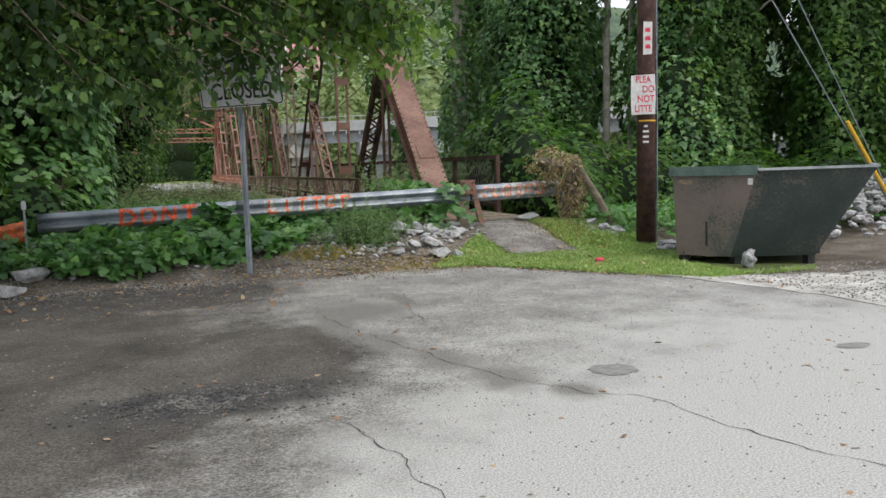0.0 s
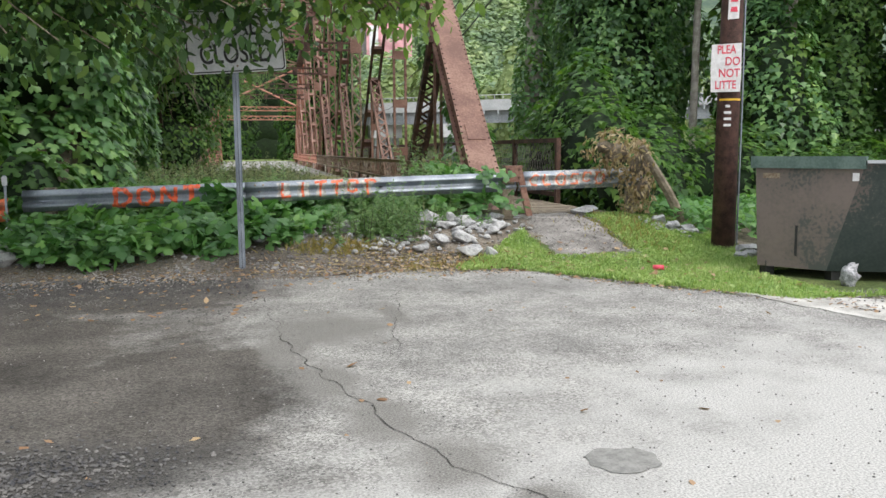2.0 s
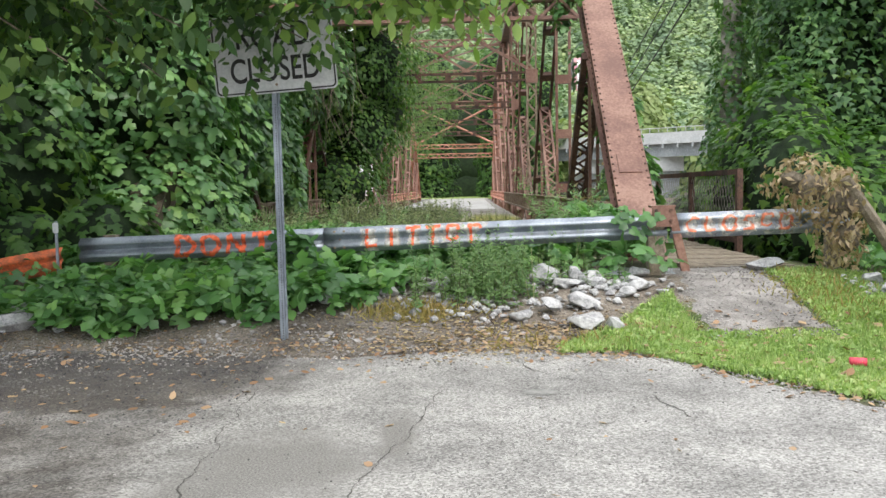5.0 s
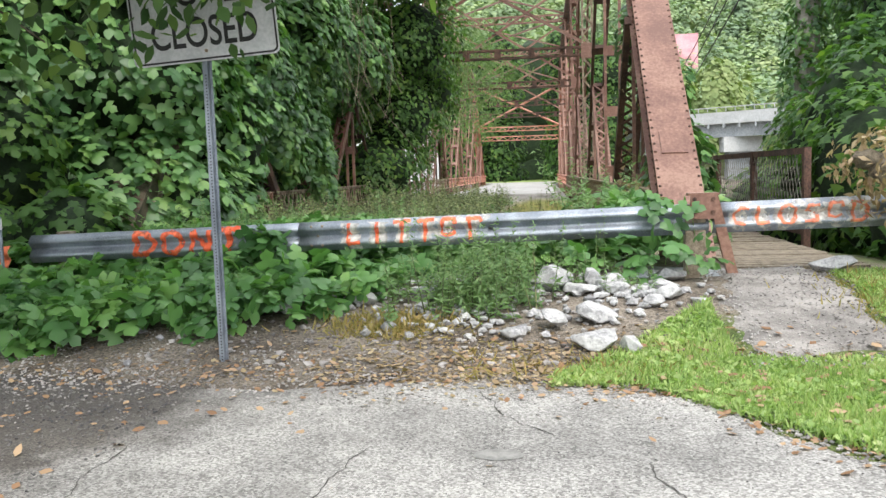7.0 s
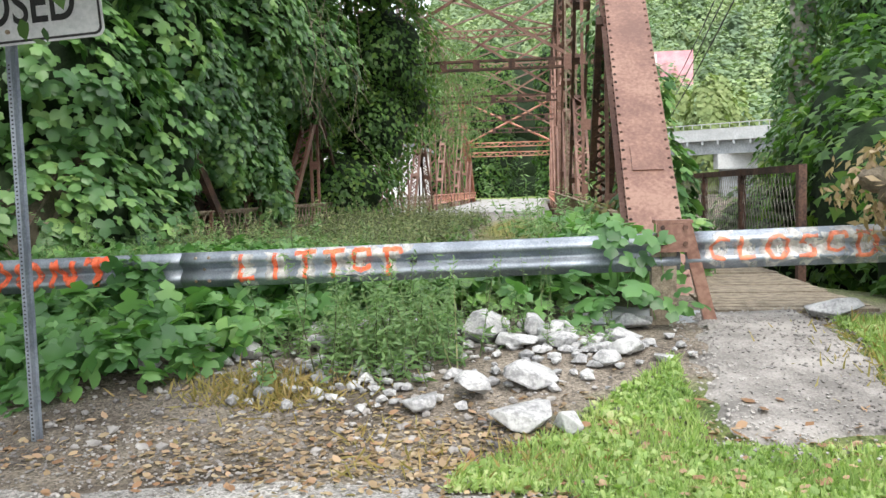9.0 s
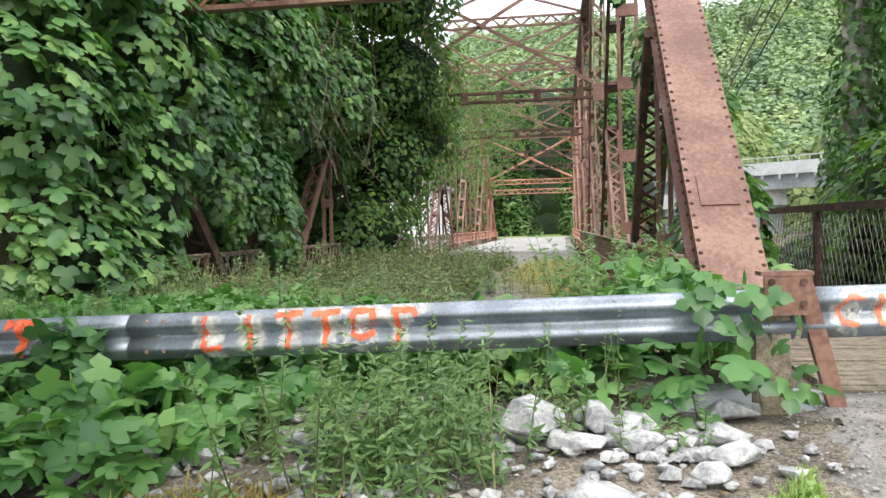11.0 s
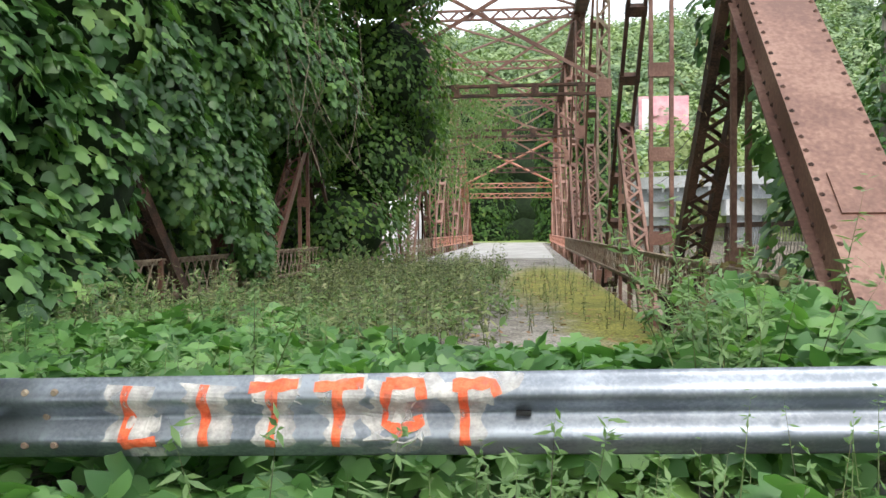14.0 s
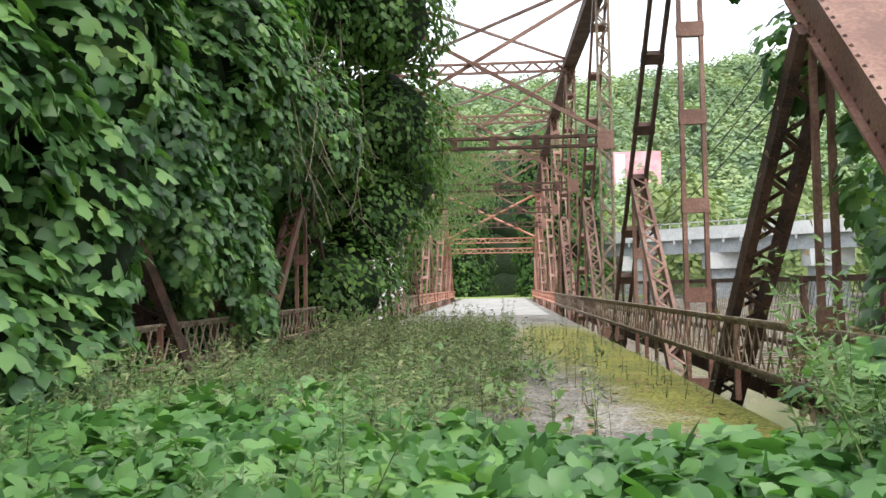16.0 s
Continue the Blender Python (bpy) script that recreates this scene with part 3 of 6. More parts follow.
def slab(name, outline, top, thick, material, label, category):
    bm = bmesh.new()
    up = [bm.verts.new((x, y, top)) for x, y in outline]
    dn = [bm.verts.new((x, y, top - thick)) for x, y in outline]
    face = bm.faces.new(up)
    if face.normal.z < 0:
        face.normal_flip()
    for i in range(len(up)):
        j = (i + 1) % len(up)
        bm.faces.new((up[i], up[j], dn[j], dn[i]))
    bmesh.ops.triangulate(bm, faces=[face])
    bmesh.ops.recalc_face_normals(bm, faces=bm.faces)
    return tagged(part(name, bm, material), label, category, kind="structure")


slab("road", edge_points(EDGE, 0.12, 0.09) + [(-40, -60)], 0.0, 0.06, ASPHALT, "worn grey asphalt with dark stains, painted tree shade and a ragged edge", "road")
slab("gravel_strip", edge_points([(6.3, 9.5), (6.9, 9.0), (8.4, 8.4), (11.5, 8.6), (11.0, -20), (7.0, -20), (6.85, 7.2), (6.55, 8.6), (6.3, 9.5)], 0.15, 0.1)[:-1], 0.012, 0.06, CRUSHED, "pale crushed stone beside the asphalt", "gravel")


def laid(name, x0, x1, y0, y1, lift, material, label, category, rough=0.3):
    """A thin layer that follows the ground, with a ragged outline."""
    nx, ny = 10, int((y1 - y0) / 0.14)
    bm = bmesh.new()
    rows = []
    for j in range(ny + 1):
        y = y0 + (y1 - y0) * j / ny
        row = []
        for i in range(nx + 1):
            u = i / nx
            x = x0(y) + (x1(y) - x0(y)) * u + rough * noise.noise(Vector((u * 3, y * 4, 7))) * (i in (0, nx))
            yy = y + rough * noise.noise(Vector((x * 3, 2, y))) * (j in (0, ny))
            sink = 0.06 if i in (0, nx) or j in (0, ny) else 0
            row.append(bm.verts.new((x, yy, ground_z(x, yy) + lift - sink)))
        rows.append(row)
    for a, b in zip(rows, rows[1:]):
        for i in range(nx):
            bm.faces.new((a[i], a[i + 1], b[i + 1], b[i]))
    return tagged(part(name, bm, material, None, "", True), label, category, kind="structure")


laid("path", lambda y: 5.3 + 0.12 * (y - 12), lambda y: 6.75 - 0.04 * (y - 12), 12.5, 15.2, 0.035, PATHSTONE, "worn grey gravel footpath up to the boardwalk", "path")


# ---- scattered small things ----
def stones(name, spots, material, label, category, parent=None):
    """Many small faceted stones in one mesh: (x, y, z, size)."""
    ico = bmesh.new()
    bmesh.ops.create_icosphere(ico, subdivisions=1, radius=0.5)
    V = np.array([v.co[:] for v in ico.verts])
    F = np.array([[v.index for v in f.verts] for f in ico.faces])
    ico.free()
    spots = np.array(spots)
    n = len(spots)
    k = rng.uniform(0.5, 1.0, (n, len(V), 1)) * np.array([1, 0.8, 0.55])
    a = rng.uniform(0, math.tau, n)
    c, s = np.cos(a)[:, None], np.sin(a)[:, None]
    L = V[None] * k * spots[:, 3][:, None, None]
    co = np.stack([c * L[..., 0] - s * L[..., 1], s * L[..., 0] + c * L[..., 1], L[..., 2]], -1) + spots[:, None, :3]
    me = bpy.data.meshes.new(name)
    me.from_pydata(co.reshape(-1, 3).tolist(), [], (F[None] + (np.arange(n) * len(V))[:, None, None]).reshape(-1, 3).tolist())
    return tagged(hang(name, me, material, parent), label, category, kind="stuff")


def on_ground(x, y):
    return max(ground_z(x, y), 0.0)


spots = []
for _ in range(5200):
    x, y = rng.uniform(-3, 5.4), rng.normal(12.15, 0.45)
    spots.append((x, y, on_ground(x, y) + 0.004, rng.uniform(0.012, 0.045)))
for _ in range(380):
    x, y = rng.uniform(0.5, 5.0), rng.uniform(12.3, 14.4)
    spots.append((x, y, on_ground(x, y) + 0.01, rng.uniform(0.03, 0.12)))
stones("loose_gravel", spots, GRAVEL, "small pale loose stones along the asphalt edge", "gravel")
spots = [(x, y, 0.006, rng.uniform(0.012, 0.04)) for x, y in zip(rng.normal(0.25, 0.42, 1500), rng.normal(5.75, 0.22, 1500))]
spots += [(x, y, 0.006, rng.uniform(0.01, 0.035)) for x, y in zip(rng.uniform(-3, 1.4, 3000), rng.normal(11.2, 0.5, 3000))]
spots += [(x, y, 0.003, rng.uniform(0.007, 0.02)) for x, y in zip(rng.uniform(-3, 6.5, 2500), rng.uniform(2.0, 11.8, 2500))]
stones("broken_asphalt", spots, DARKGRAVEL, "dark crumbled asphalt gravel lying on the road", "gravel")
spots = [(x, y, 0.003, rng.uniform(0.008, 0.022)) for x, y in zip(rng.uniform(-3, 6.5, 1800), rng.uniform(2.0, 11.8, 1800))]
spots += [(x, y, 0.018, rng.uniform(0.015, 0.05)) for x, y in zip(rng.uniform(6.9, 10, 2200), rng.uniform(5.5, 9.2, 2200))]
spots += [(x, y, ground_z(x, y) + 0.04, rng.uniform(0.015, 0.045)) for x, y in zip(rng.uniform(5.4, 6.7, 1200), rng.uniform(12.2, 15.1, 1200))]
stones("crushed_stones", spots, GRAVEL, "pale crushed stone pieces on the gravel", "gravel")


def litter(name, n, spread, size, material, label, lift=0.008):
    P = np.array([spread() for _ in range(n)])
    P[:, 2] += lift
    N = np.array([0, 0, 1.0]) + rng.normal(0, 0.25, (n, 3))
    ob = leaves(name, P, N, rng.normal(size=(n, 3)), size * rng.uniform(0.5, 1.3, n), OVAL_V, OVAL_F, material)
    return tagged(ob, label, "fallen leaves", kind="stuff")


def verge_spot():
    x, y = rng.uniform(-3, 6.3), rng.normal(12.2, 0.5)
    return (x, y, on_ground(x, y))


def road_spot():
    return (rng.uniform(-3, 6), rng.uniform(1.5, 12), 0.0)


litter("fallen_leaves", 900, verge_spot, 0.065, LITTER, "dry brown leaves fallen along the verge", 0.02)
litter("scattered_leaves", 150, road_spot, 0.075, LITTER, "yellow and brown leaves scattered over the asphalt")


def rock(x, y, size, flat=0.65, turn=0.0, sink=0.12, stretch=1.0):
    """An angular quarry stone: hull of scattered points, edges worn."""
    size *= 0.84
    bm = bmesh.new()
    z = on_ground(x, y)
    d = unit(rng.normal(size=(16, 3)))
    for k in range(16):
        s = size / 2 * rng.uniform(0.85, 1.1)
        p = Matrix.Rotation(turn, 3, "Z") @ Vector((d[k, 0] * s * stretch, d[k, 1] * s, d[k, 2] * s * flat))
        bm.verts.new(p + Vector((x, y, z + size * flat * (0.5 - sink))))
    hull = bmesh.ops.convex_hull(bm, input=bm.verts)
    bmesh.ops.delete(bm, geom=[v for v in bm.verts if not v.link_faces], context="VERTS")
    bmesh.ops.bevel(bm, geom=list(bm.edges), offset=size * 0.035, segments=2, affect="EDGES", profile=0.6)
    for v in bm.verts:
        v.co += size * 0.03 * noise.noise_vector(v.co * 9)
    bmesh.ops.recalc_face_normals(bm, faces=bm.faces)
    return tagged(part("rock", bm, ROCK), "pale grey limestone rock lying on the verge", "rock", "limestone rocks by the guardrail")


for x, y, size, flat, turn, stretch in ((3.95, 14.0, 0.46, 0.8, 0.2, 1.1), (4.3, 13.25, 0.46, 0.6, 0.4, 1.4), (4.27, 12.72, 0.42, 0.55, 0.9, 1.4), (3.6, 12.85, 0.3, 0.75, 0.1, 1),
                                        (3.92, 13.05, 0.36, 0.75, 0.6, 1.1), (4.55, 12.65, 0.26, 0.9, 1.0, 1), (5.0, 14.0, 0.34, 0.6, 1.2, 1.4), (5.1, 14.45, 0.38, 0.6, 0.1, 1.3), (2.75, 13.9, 0.36, 0.6, 0.1, 1.4),
                                        (2.5, 13.05, 0.2, 0.7, 0.2, 1), (2.31, 12.95, 0.13, 0.9, 0.5, 1), (6.8, 14.8, 0.48, 0.5, 0.2, 1.4), (8.3, 12.3, 0.42, 0.5, 0.3, 1.5), (-1.9, 11.8, 0.5, 0.6, 0.2, 1.4)):
    rock(x, y, size, flat, turn, 0.12, stretch)
for cx, cy, n, spread, size in ((4.3, 13.8, 6, 0.3, 0.3), (4.85, 13.75, 4, 0.16, 0.24), (3.1, 14.0, 3, 0.3, 0.24), (7.85, 13.7, 6, 0.25, 0.28), (-1.5, 13.1, 5, 0.6, 0.42), (1.3, 13.7, 3, 0.5, 0.3), (8.0, 11.95, 2, 0.15, 0.28)):
    for _ in range(n):
        rock(rng.normal(cx, spread), rng.normal(cy, spread * 0.7), size * rng.uniform(0.75, 1.2), rng.uniform(0.55, 0.8), rng.uniform(0, 3), 0.12, rng.uniform(1, 1.4))
spots = []
for cx, cy, n, sp in ((4.1, 13.6, 90, 0.5), (4.85, 13.9, 70, 0.25), (2.6, 13.7, 50, 0.5), (7.8, 13.7, 80, 0.28), (-1.0, 13.3, 50, 0.7), (3.0, 13.2, 60, 0.4), (2.6, 14.4, 70, 0.4)):
    for _ in range(n):
        x, y = rng.normal(cx, sp), rng.normal(cy, sp * 0.6)
        spots.append((x, y, on_ground(x, y) + 0.03, rng.uniform(0.05, 0.18)))
stones("rubble", spots, ROCK, "pale limestone rubble between the rocks", "rubble")
bank = [(rng.normal(13.5, 1.6), rng.normal(13.6, 0.8)) for _ in range(900)]
stones("rubble_bank", [(x, y, 0.1 + 1.1 * math.exp(-((x - 13.5) / 2) ** 2 - (y - 13.6) ** 2) * rng.uniform(0.5, 1), rng.uniform(0.15, 0.4)) for x, y in bank], ROCK, "heap of pale broken stone behind the dumpster", "rubble")


# ---- guardrail ----
def rail_profile():
    """W-beam section: (outward, height)."""
    pts = []
    for k in range(25):
        h = 0.31 * k / 24
        out = 0.06 * (0.5 - 0.5 * math.cos(4 * math.pi * h / 0.31)) ** 0.75
        pts.append((out, h))
    return pts


PROFILE = rail_profile()


def rail_out(h):
    return 0.06 * (0.5 - 0.5 * math.cos(4 * math.pi * min(0.31, max(0, h)) / 0.31)) ** 0.75


def rail_base(x):
    """Height of the beam's lower edge."""
    return 0.738 + 0.0255 * (x - 1.3)


RAIL_Y = 14.61


def beam(name, x0, x1, parent, label):
    bm = bmesh.new()
    n = max(2, int((x1 - x0) / 0.25))
    rows = []
    for i in range(n + 1):
        x = x0 + (x1 - x0) * i / n
        w = 0.006 * noise.noise(Vector((x * 1.1, 0, 0)))
        rows.append([bm.verts.new((x, RAIL_Y - o + w, rail_base(x) + h)) for o, h in PROFILE])
    for a, b in zip(rows, rows[1:]):
        for k in range(len(PROFILE) - 1):
            bm.faces.new((a[k], b[k], b[k + 1], a[k + 1]))
    ob = part(name, bm, GALV, parent, label, True)
    md = ob.modifiers.new("gauge", "SOLIDIFY")
    md.thickness, md.offset = 0.006, -1
    return ob


rail = tagged(empty("guardrail", (1.2, RAIL_Y, 0.3)), "galvanised steel guardrail spray-painted with orange and white words", "guardrail")
beam("beam", -1.85, 1.34, rail, "weathered galvanised beam")
ob = beam("beam", 1.26, 5.52, rail, "bright galvanised beam")
ob.location.y = -0.013
beam("beam", 5.56, 7.75, rail, "galvanised beam behind dead vines")
bm = bmesh.new()
bar(bm, (5.39, RAIL_Y + 0.02, 0.3), (5.39, RAIL_Y + 0.02, 1.14), 0.2, 0.14)
part("post", bm, OLDWOOD, rail, "weathered wooden post")
bm = bmesh.new()
bar(bm, (5.8, RAIL_Y + 0.03, 0.3), (5.55, RAIL_Y - 0.04, 1.25), 0.1, 0.08)
part("brace", bm, RUST, rail, "rusty leaning steel angle")
bm = bmesh.new()
bar(bm, (5.46, RAIL_Y - 0.1, 1.0), (5.46, RAIL_Y - 0.1, 1.26), 0.26, 0.03)
bar(bm, (5.46, RAIL_Y - 0.04, 1.235), (5.46, RAIL_Y - 0.04, 1.26), 0.3, 0.16)
part("cap_plate", bm, RUST, rail, "rusty bolted plate")
for bx, bz in ((5.37, 1.2), (5.55, 1.2), (5.37, 1.07), (5.55, 1.07)):
    bm = bmesh.new()
    tube(bm, [(bx, RAIL_Y - 0.11, bz), (bx, RAIL_Y - 0.135, bz)], 0.02, 8)
    part("bolt", bm, RUSTDARK, rail)
for x, h in ((1.4, 0.26), (1.4, 0.06), (1.52, 0.26), (1.52, 0.06), (1.46, 0.16)):
    bm = bmesh.new()
    y = RAIL_Y - 0.014 - rail_out(h)
    tube(bm, [(x, y, rail_base(x) + h), (x, y - 0.012, rail_base(x) + h)], [0.017, 0.011], 10)
    part("bolt", bm, RUSTGREY, rail)
for x in (-1.5, 7.6):
    bm = bmesh.new()
    bar(bm, (x, RAIL_Y + 0.12, 0.0), (x, RAIL_Y + 0.12, 1.0), 0.15, 0.15)
    part("post", bm, OLDWOOD, rail, "weathered wooden post")
bm = bmesh.new()
bar(bm, (3.29, RAIL_Y - 0.03, rail_base(3.4) + 0.157), (3.345, RAIL_Y - 0.03, rail_base(3.4) + 0.157), 0.018, 0.02, (0, 0, 1))
part("slot", bm, BLACK, rail, "dark bolt slot")


def stroke(bm, pts, width, lift, jag=0.0):
    """A band of paint laid on the beam's folds; pts in (x, height on the beam)."""
    last = None
    fine = []
    for (x0, h0), (x1, h1) in zip(pts, pts[1:]):
        n = max(2, int(math.hypot(x1 - x0, h1 - h0) / 0.012))
        fine += [(x0 + (x1 - x0) * k / n, h0 + (h1 - h0) * k / n) for k in range(n)]
    fine.append(pts[-1])
    for i, (x, h) in enumerate(fine):
        a, b = fine[max(0, i - 1)], fine[min(len(fine) - 1, i + 1)]
        dx, dh = b[0] - a[0], b[1] - a[1]
        l = math.hypot(dx, dh) or 1
        w = width / 2 * (1 + jag * noise.noise(Vector((x * 23, h * 23, lift * 900))))
        ring = []
        for s in (-1, -0.5, 0, 0.5, 1):
            xx, hh = x - dh / l * w * s, h + dx / l * w * s
            hh = min(0.309, max(0.001, hh))
            ring.append(bm.verts.new((xx, RAIL_Y - rail_out(hh) - lift - (0.013 if 1.26 < xx < 5.52 else 0), rail_base(xx) + hh)))
        if last:
            for k in range(4):
                bm.faces.new((last[k], ring[k], ring[k + 1], last[k + 1]))
        last = ring


GLYPH = {}
GLYPH["D"] = [[(0.1, 0), (0.1, 1)], [(-0.05, 1), (0.6, 0.95), (0.95, 0.6), (0.9, 0.25), (0.55, 0.02), (-0.1, 0)]]
GLYPH["O"] = [[(0.5, 1), (0.1, 0.85), (0.02, 0.4), (0.2, 0.05), (0.6, 0), (0.9, 0.3), (0.9, 0.75), (0.5, 1)]]
GLYPH["N"] = [[(0.05, 0), (0.1, 1)], [(0.1, 1), (0.85, 0.05)], [(0.85, 0), (0.9, 1)]]
GLYPH["T"] = [[(0, 0.95), (1, 1)], [(0.5, 1), (0.45, 0)]]
GLYPH["L"] = [[(0.1, 1), (0.05, 0.1)], [(0, 0.06), (0.75, 0.12)]]
GLYPH["I"] = [[(0.4, 1), (0.36, 0.5), (0.4, 0.02)]]
GLYPH["E"] = [[(0.15, 1), (0.05, 0.35), (0.4, 0.25), (0.85, 0.4)], [(0.1, 0.98), (0.8, 1), (0.85, 0.75)]]
GLYPH["R"] = [[(0.3, 1), (0.35, 0.0)], [(0.1, 0.95), (0.9, 0.98), (1.0, 0.8)]]
GLYPH["C"] = [[(0.9, 0.85), (0.45, 0.95), (0.05, 0.6), (0.15, 0.15), (0.7, 0.05)]]
GLYPH["S"] = [[(0.9, 0.9), (0.3, 0.9), (0.15, 0.65), (0.8, 0.4), (0.75, 0.1), (0.05, 0.08)]]


def word(text, x0, x1, label, ghost, low=0.045, tall=0.235, width=0.042, paint=ORANGE):
    cell = (x1 - x0) / len(text)
    for i, ch in enumerate(text):
        bo, bw = bmesh.new(), bmesh.new()
        for k, line in enumerate(GLYPH[ch]):
            pts = [(x0 + cell * (i + 0.08 + 0.74 * u), low + tall * v) for u, v in line]
            stroke(bo, pts, width, 0.006 + 0.0012 * k, 0.6)
            if ghost:
                stroke(bw, [(x + 0.012, h) for x, h in pts], 0.15, 0.0025 + 0.0012 * k, 0.9)
        letter = part("painted_letter", bo, paint, rail, label)
        if ghost:
            part("paint_halo", bw, WHITESPRAY, letter, "smeared white spray paint round the letter")
        else:
            bw.free()


word("DONT", -0.64, 0.66, "orange spray-painted letter", False, 0.045, 0.235, 0.06)
word("LITTER", 1.77, 3.27, "orange spray-painted letter", True, 0.045, 0.235, 0.036)
word("CLOSED", 5.74, 7.1, "faded orange spray-painted letter", True, 0.07, 0.19, 0.034, FADEDORANGE)
# loose rail end sprayed orange, leaning off to the side
spare = tagged(empty("rail_end", (-2.4, 14.0, 0.4)), "bent guardrail end sprayed with orange paint among vines", "guardrail")
bm = bmesh.new()
rows = []
for i in range(9):
    f = i / 8
    x, y, z = -2.0 - 1.3 * f, 14.45 - 0.35 * f, 0.56 - 0.22 * f
    rows.append([bm.verts.new((x, y - o, z + h)) for o, h in PROFILE])
for a, b in zip(rows, rows[1:]):
    for k in range(len(PROFILE) - 1):
        bm.faces.new((a[k], b[k], b[k + 1], a[k + 1]))
ob = part("beam", bm, SOLIDORANGE, spare, "", True)
md = ob.modifiers.new("gauge", "SOLIDIFY")
md.thickness, md.offset = 0.006, -1
bm = bmesh.new()
bar(bm, (-2.6, 14.42, 0.0), (-2.6, 14.42, 0.7), 0.14, 0.14)
part("post", bm, OLDWOOD, spare)


# ---- road closed sign ----
def lettering(text, size, where, material, parent, label="", squeeze=1.0, align="CENTER"):
    cu = bpy.data.curves.new("letters", "FONT")
    cu.body, cu.size, cu.align_x, cu.align_y = text, size, align, "CENTER"
    cu.offset = size * 0.012
    cu.extrude = 0.0015
    tmp = bpy.data.objects.new("letters", cu)
    me = bpy.data.meshes.new_from_object(tmp)
    bpy.data.objects.remove(tmp)
    me.transform(where @ Matrix.Diagonal((squeeze, 1, 1, 1)))
    return hang("lettering", me, material, parent, label)


def rounded(w, h, r, n=5):
    out = []
    for cx, cy, a0 in ((w / 2 - r, h / 2 - r, 0), (-w / 2 + r, h / 2 - r, 90), (-w / 2 + r, -h / 2 + r, 180), (w / 2 - r, -h / 2 + r, 270)):
        for k in range(n + 1):
            a = radians(a0 + 90 * k / n)
            out.append((cx + r * math.cos(a), cy + r * math.sin(a)))
    return out


def plate(bm, m, outline, thick):
    a = [bm.verts.new(m @ Vector((x, y, 0))) for x, y in outline]
    b = [bm.verts.new(m @ Vector((x, y, -thick))) for x, y in outline]
    bm.faces.new(a)
    bm.faces.new(b[::-1])
    for i in range(len(a)):
        j = (i + 1) % len(a)
        bm.faces.new((a[j], a[i], b[i], b[j]))


sign = tagged(empty("road_sign", (1.215, 12.4, 0)), "white rectangular road closed sign on a perforated steel post", "road sign")
SM = pose(1.215, 12.36, 2.85, 90, 0, 4) @ pose(0, 0, 0, 0, 0, 4.2)
bm = bmesh.new()
plate(bm, SM, rounded(1.18, 0.76, 0.05), 0.004)
part("panel", bm, SIGNWHITE, sign, "scuffed white reflective panel")
bm = bmesh.new()
o, i2 = rounded(1.155, 0.735, 0.045), rounded(1.125, 0.705, 0.035)
vo = [bm.verts.new(SM @ Vector((x, y, 0.002))) for x, y in o]
vi = [bm.verts.new(SM @ Vector((x, y, 0.002))) for x, y in i2]
for k in range(len(vo)):
    j = (k + 1) % len(vo)
    bm.faces.new((vo[k], vo[j], vi[j], vi[k]))
part("border", bm, BLACK, sign, "black border line")
lettering("ROAD", 0.33, SM @ pose(0, 0.165, 0.003), BLACK, sign, "black capital letters", 0.78)
lettering("CLOSED", 0.33, SM @ pose(0, -0.16, 0.003), BLACK, sign, "black capital letters", 0.71)
for dz in (0.3, -0.3):
    bm = bmesh.new()
    tube(bm, [SM @ Vector((0, dz, 0.0)), SM @ Vector((0, dz, 0.01))], 0.014, 8)
    part("bolt", bm, RUSTGREY, sign)
bm = bmesh.new()
hat = [(-0.04, 0.018), (-0.018, 0.018), (-0.013, -0.018), (0.013, -0.018), (0.018, 0.018), (0.04, 0.018), (0.04, 0.014), (0.021, 0.014), (0.016, -0.022), (-0.016, -0.022), (-0.021, 0.014), (-0.04, 0.014)]
lo = [bm.verts.new((1.215 + x, 12.43 + y, -0.1)) for x, y in hat]
hi = [bm.verts.new((1.205 + x, 12.41 + y, 3.2)) for x, y in hat]
for k in range(12):
    bm.faces.new((lo[k], lo[(k + 1) % 12], hi[(k + 1) % 12], hi[k]))
bmesh.ops.recalc_face_normals(bm, faces=bm.faces)
post = part("post", bm, GALV, sign, "galvanised perforated u-channel post")
hole = bmesh.new()
bar(hole, (0, 0, -0.005), (0, 0, 0.005), 0.011, 0.003)
hole_mesh = bpy.data.meshes.new("punched_hole")
hole.to_mesh(hole_mesh)
hole.free()
for k in range(92):
    z = 0.05 + k * 0.0254
    ob = hang("punched_hole", hole_mesh, BLACK, post)
    ob.location = (1.2145 - 0.003 * z, 12.4065 - 0.006 * z, z)


# ---- utility pole ----
pole = tagged(empty("utility_pole", (8.25, 12.75, 0.1)), "dark creosoted wooden utility pole with a litter notice stapled on", "utility pole")
bm = bmesh.new()
tube(bm, [(8.25, 12.75, -0.2), (8.27, 12.75, 3), (8.3, 12.75, 6), (8.33, 12.75, 10.5)], [0.172, 0.158, 0.145, 0.13], 20)
part("shaft", bm, POLEWOOD, pole, "", True)


def wrapped(bm, cx, cy, r, a0, a1, z0, z1):
    n = 10
    rows = []
    for k in range(n + 1):
        a = radians(a0 + (a1 - a0) * k / n)
        rows.append((bm.verts.new((cx + r * math.sin(a), cy - r * math.cos(a), z0)), bm.verts.new((cx + r * math.sin(a), cy - r * math.cos(a), z1))))
    for a, b in zip(rows, rows[1:]):
        bm.faces.new((a[0], b[0], b[1], a[1]))


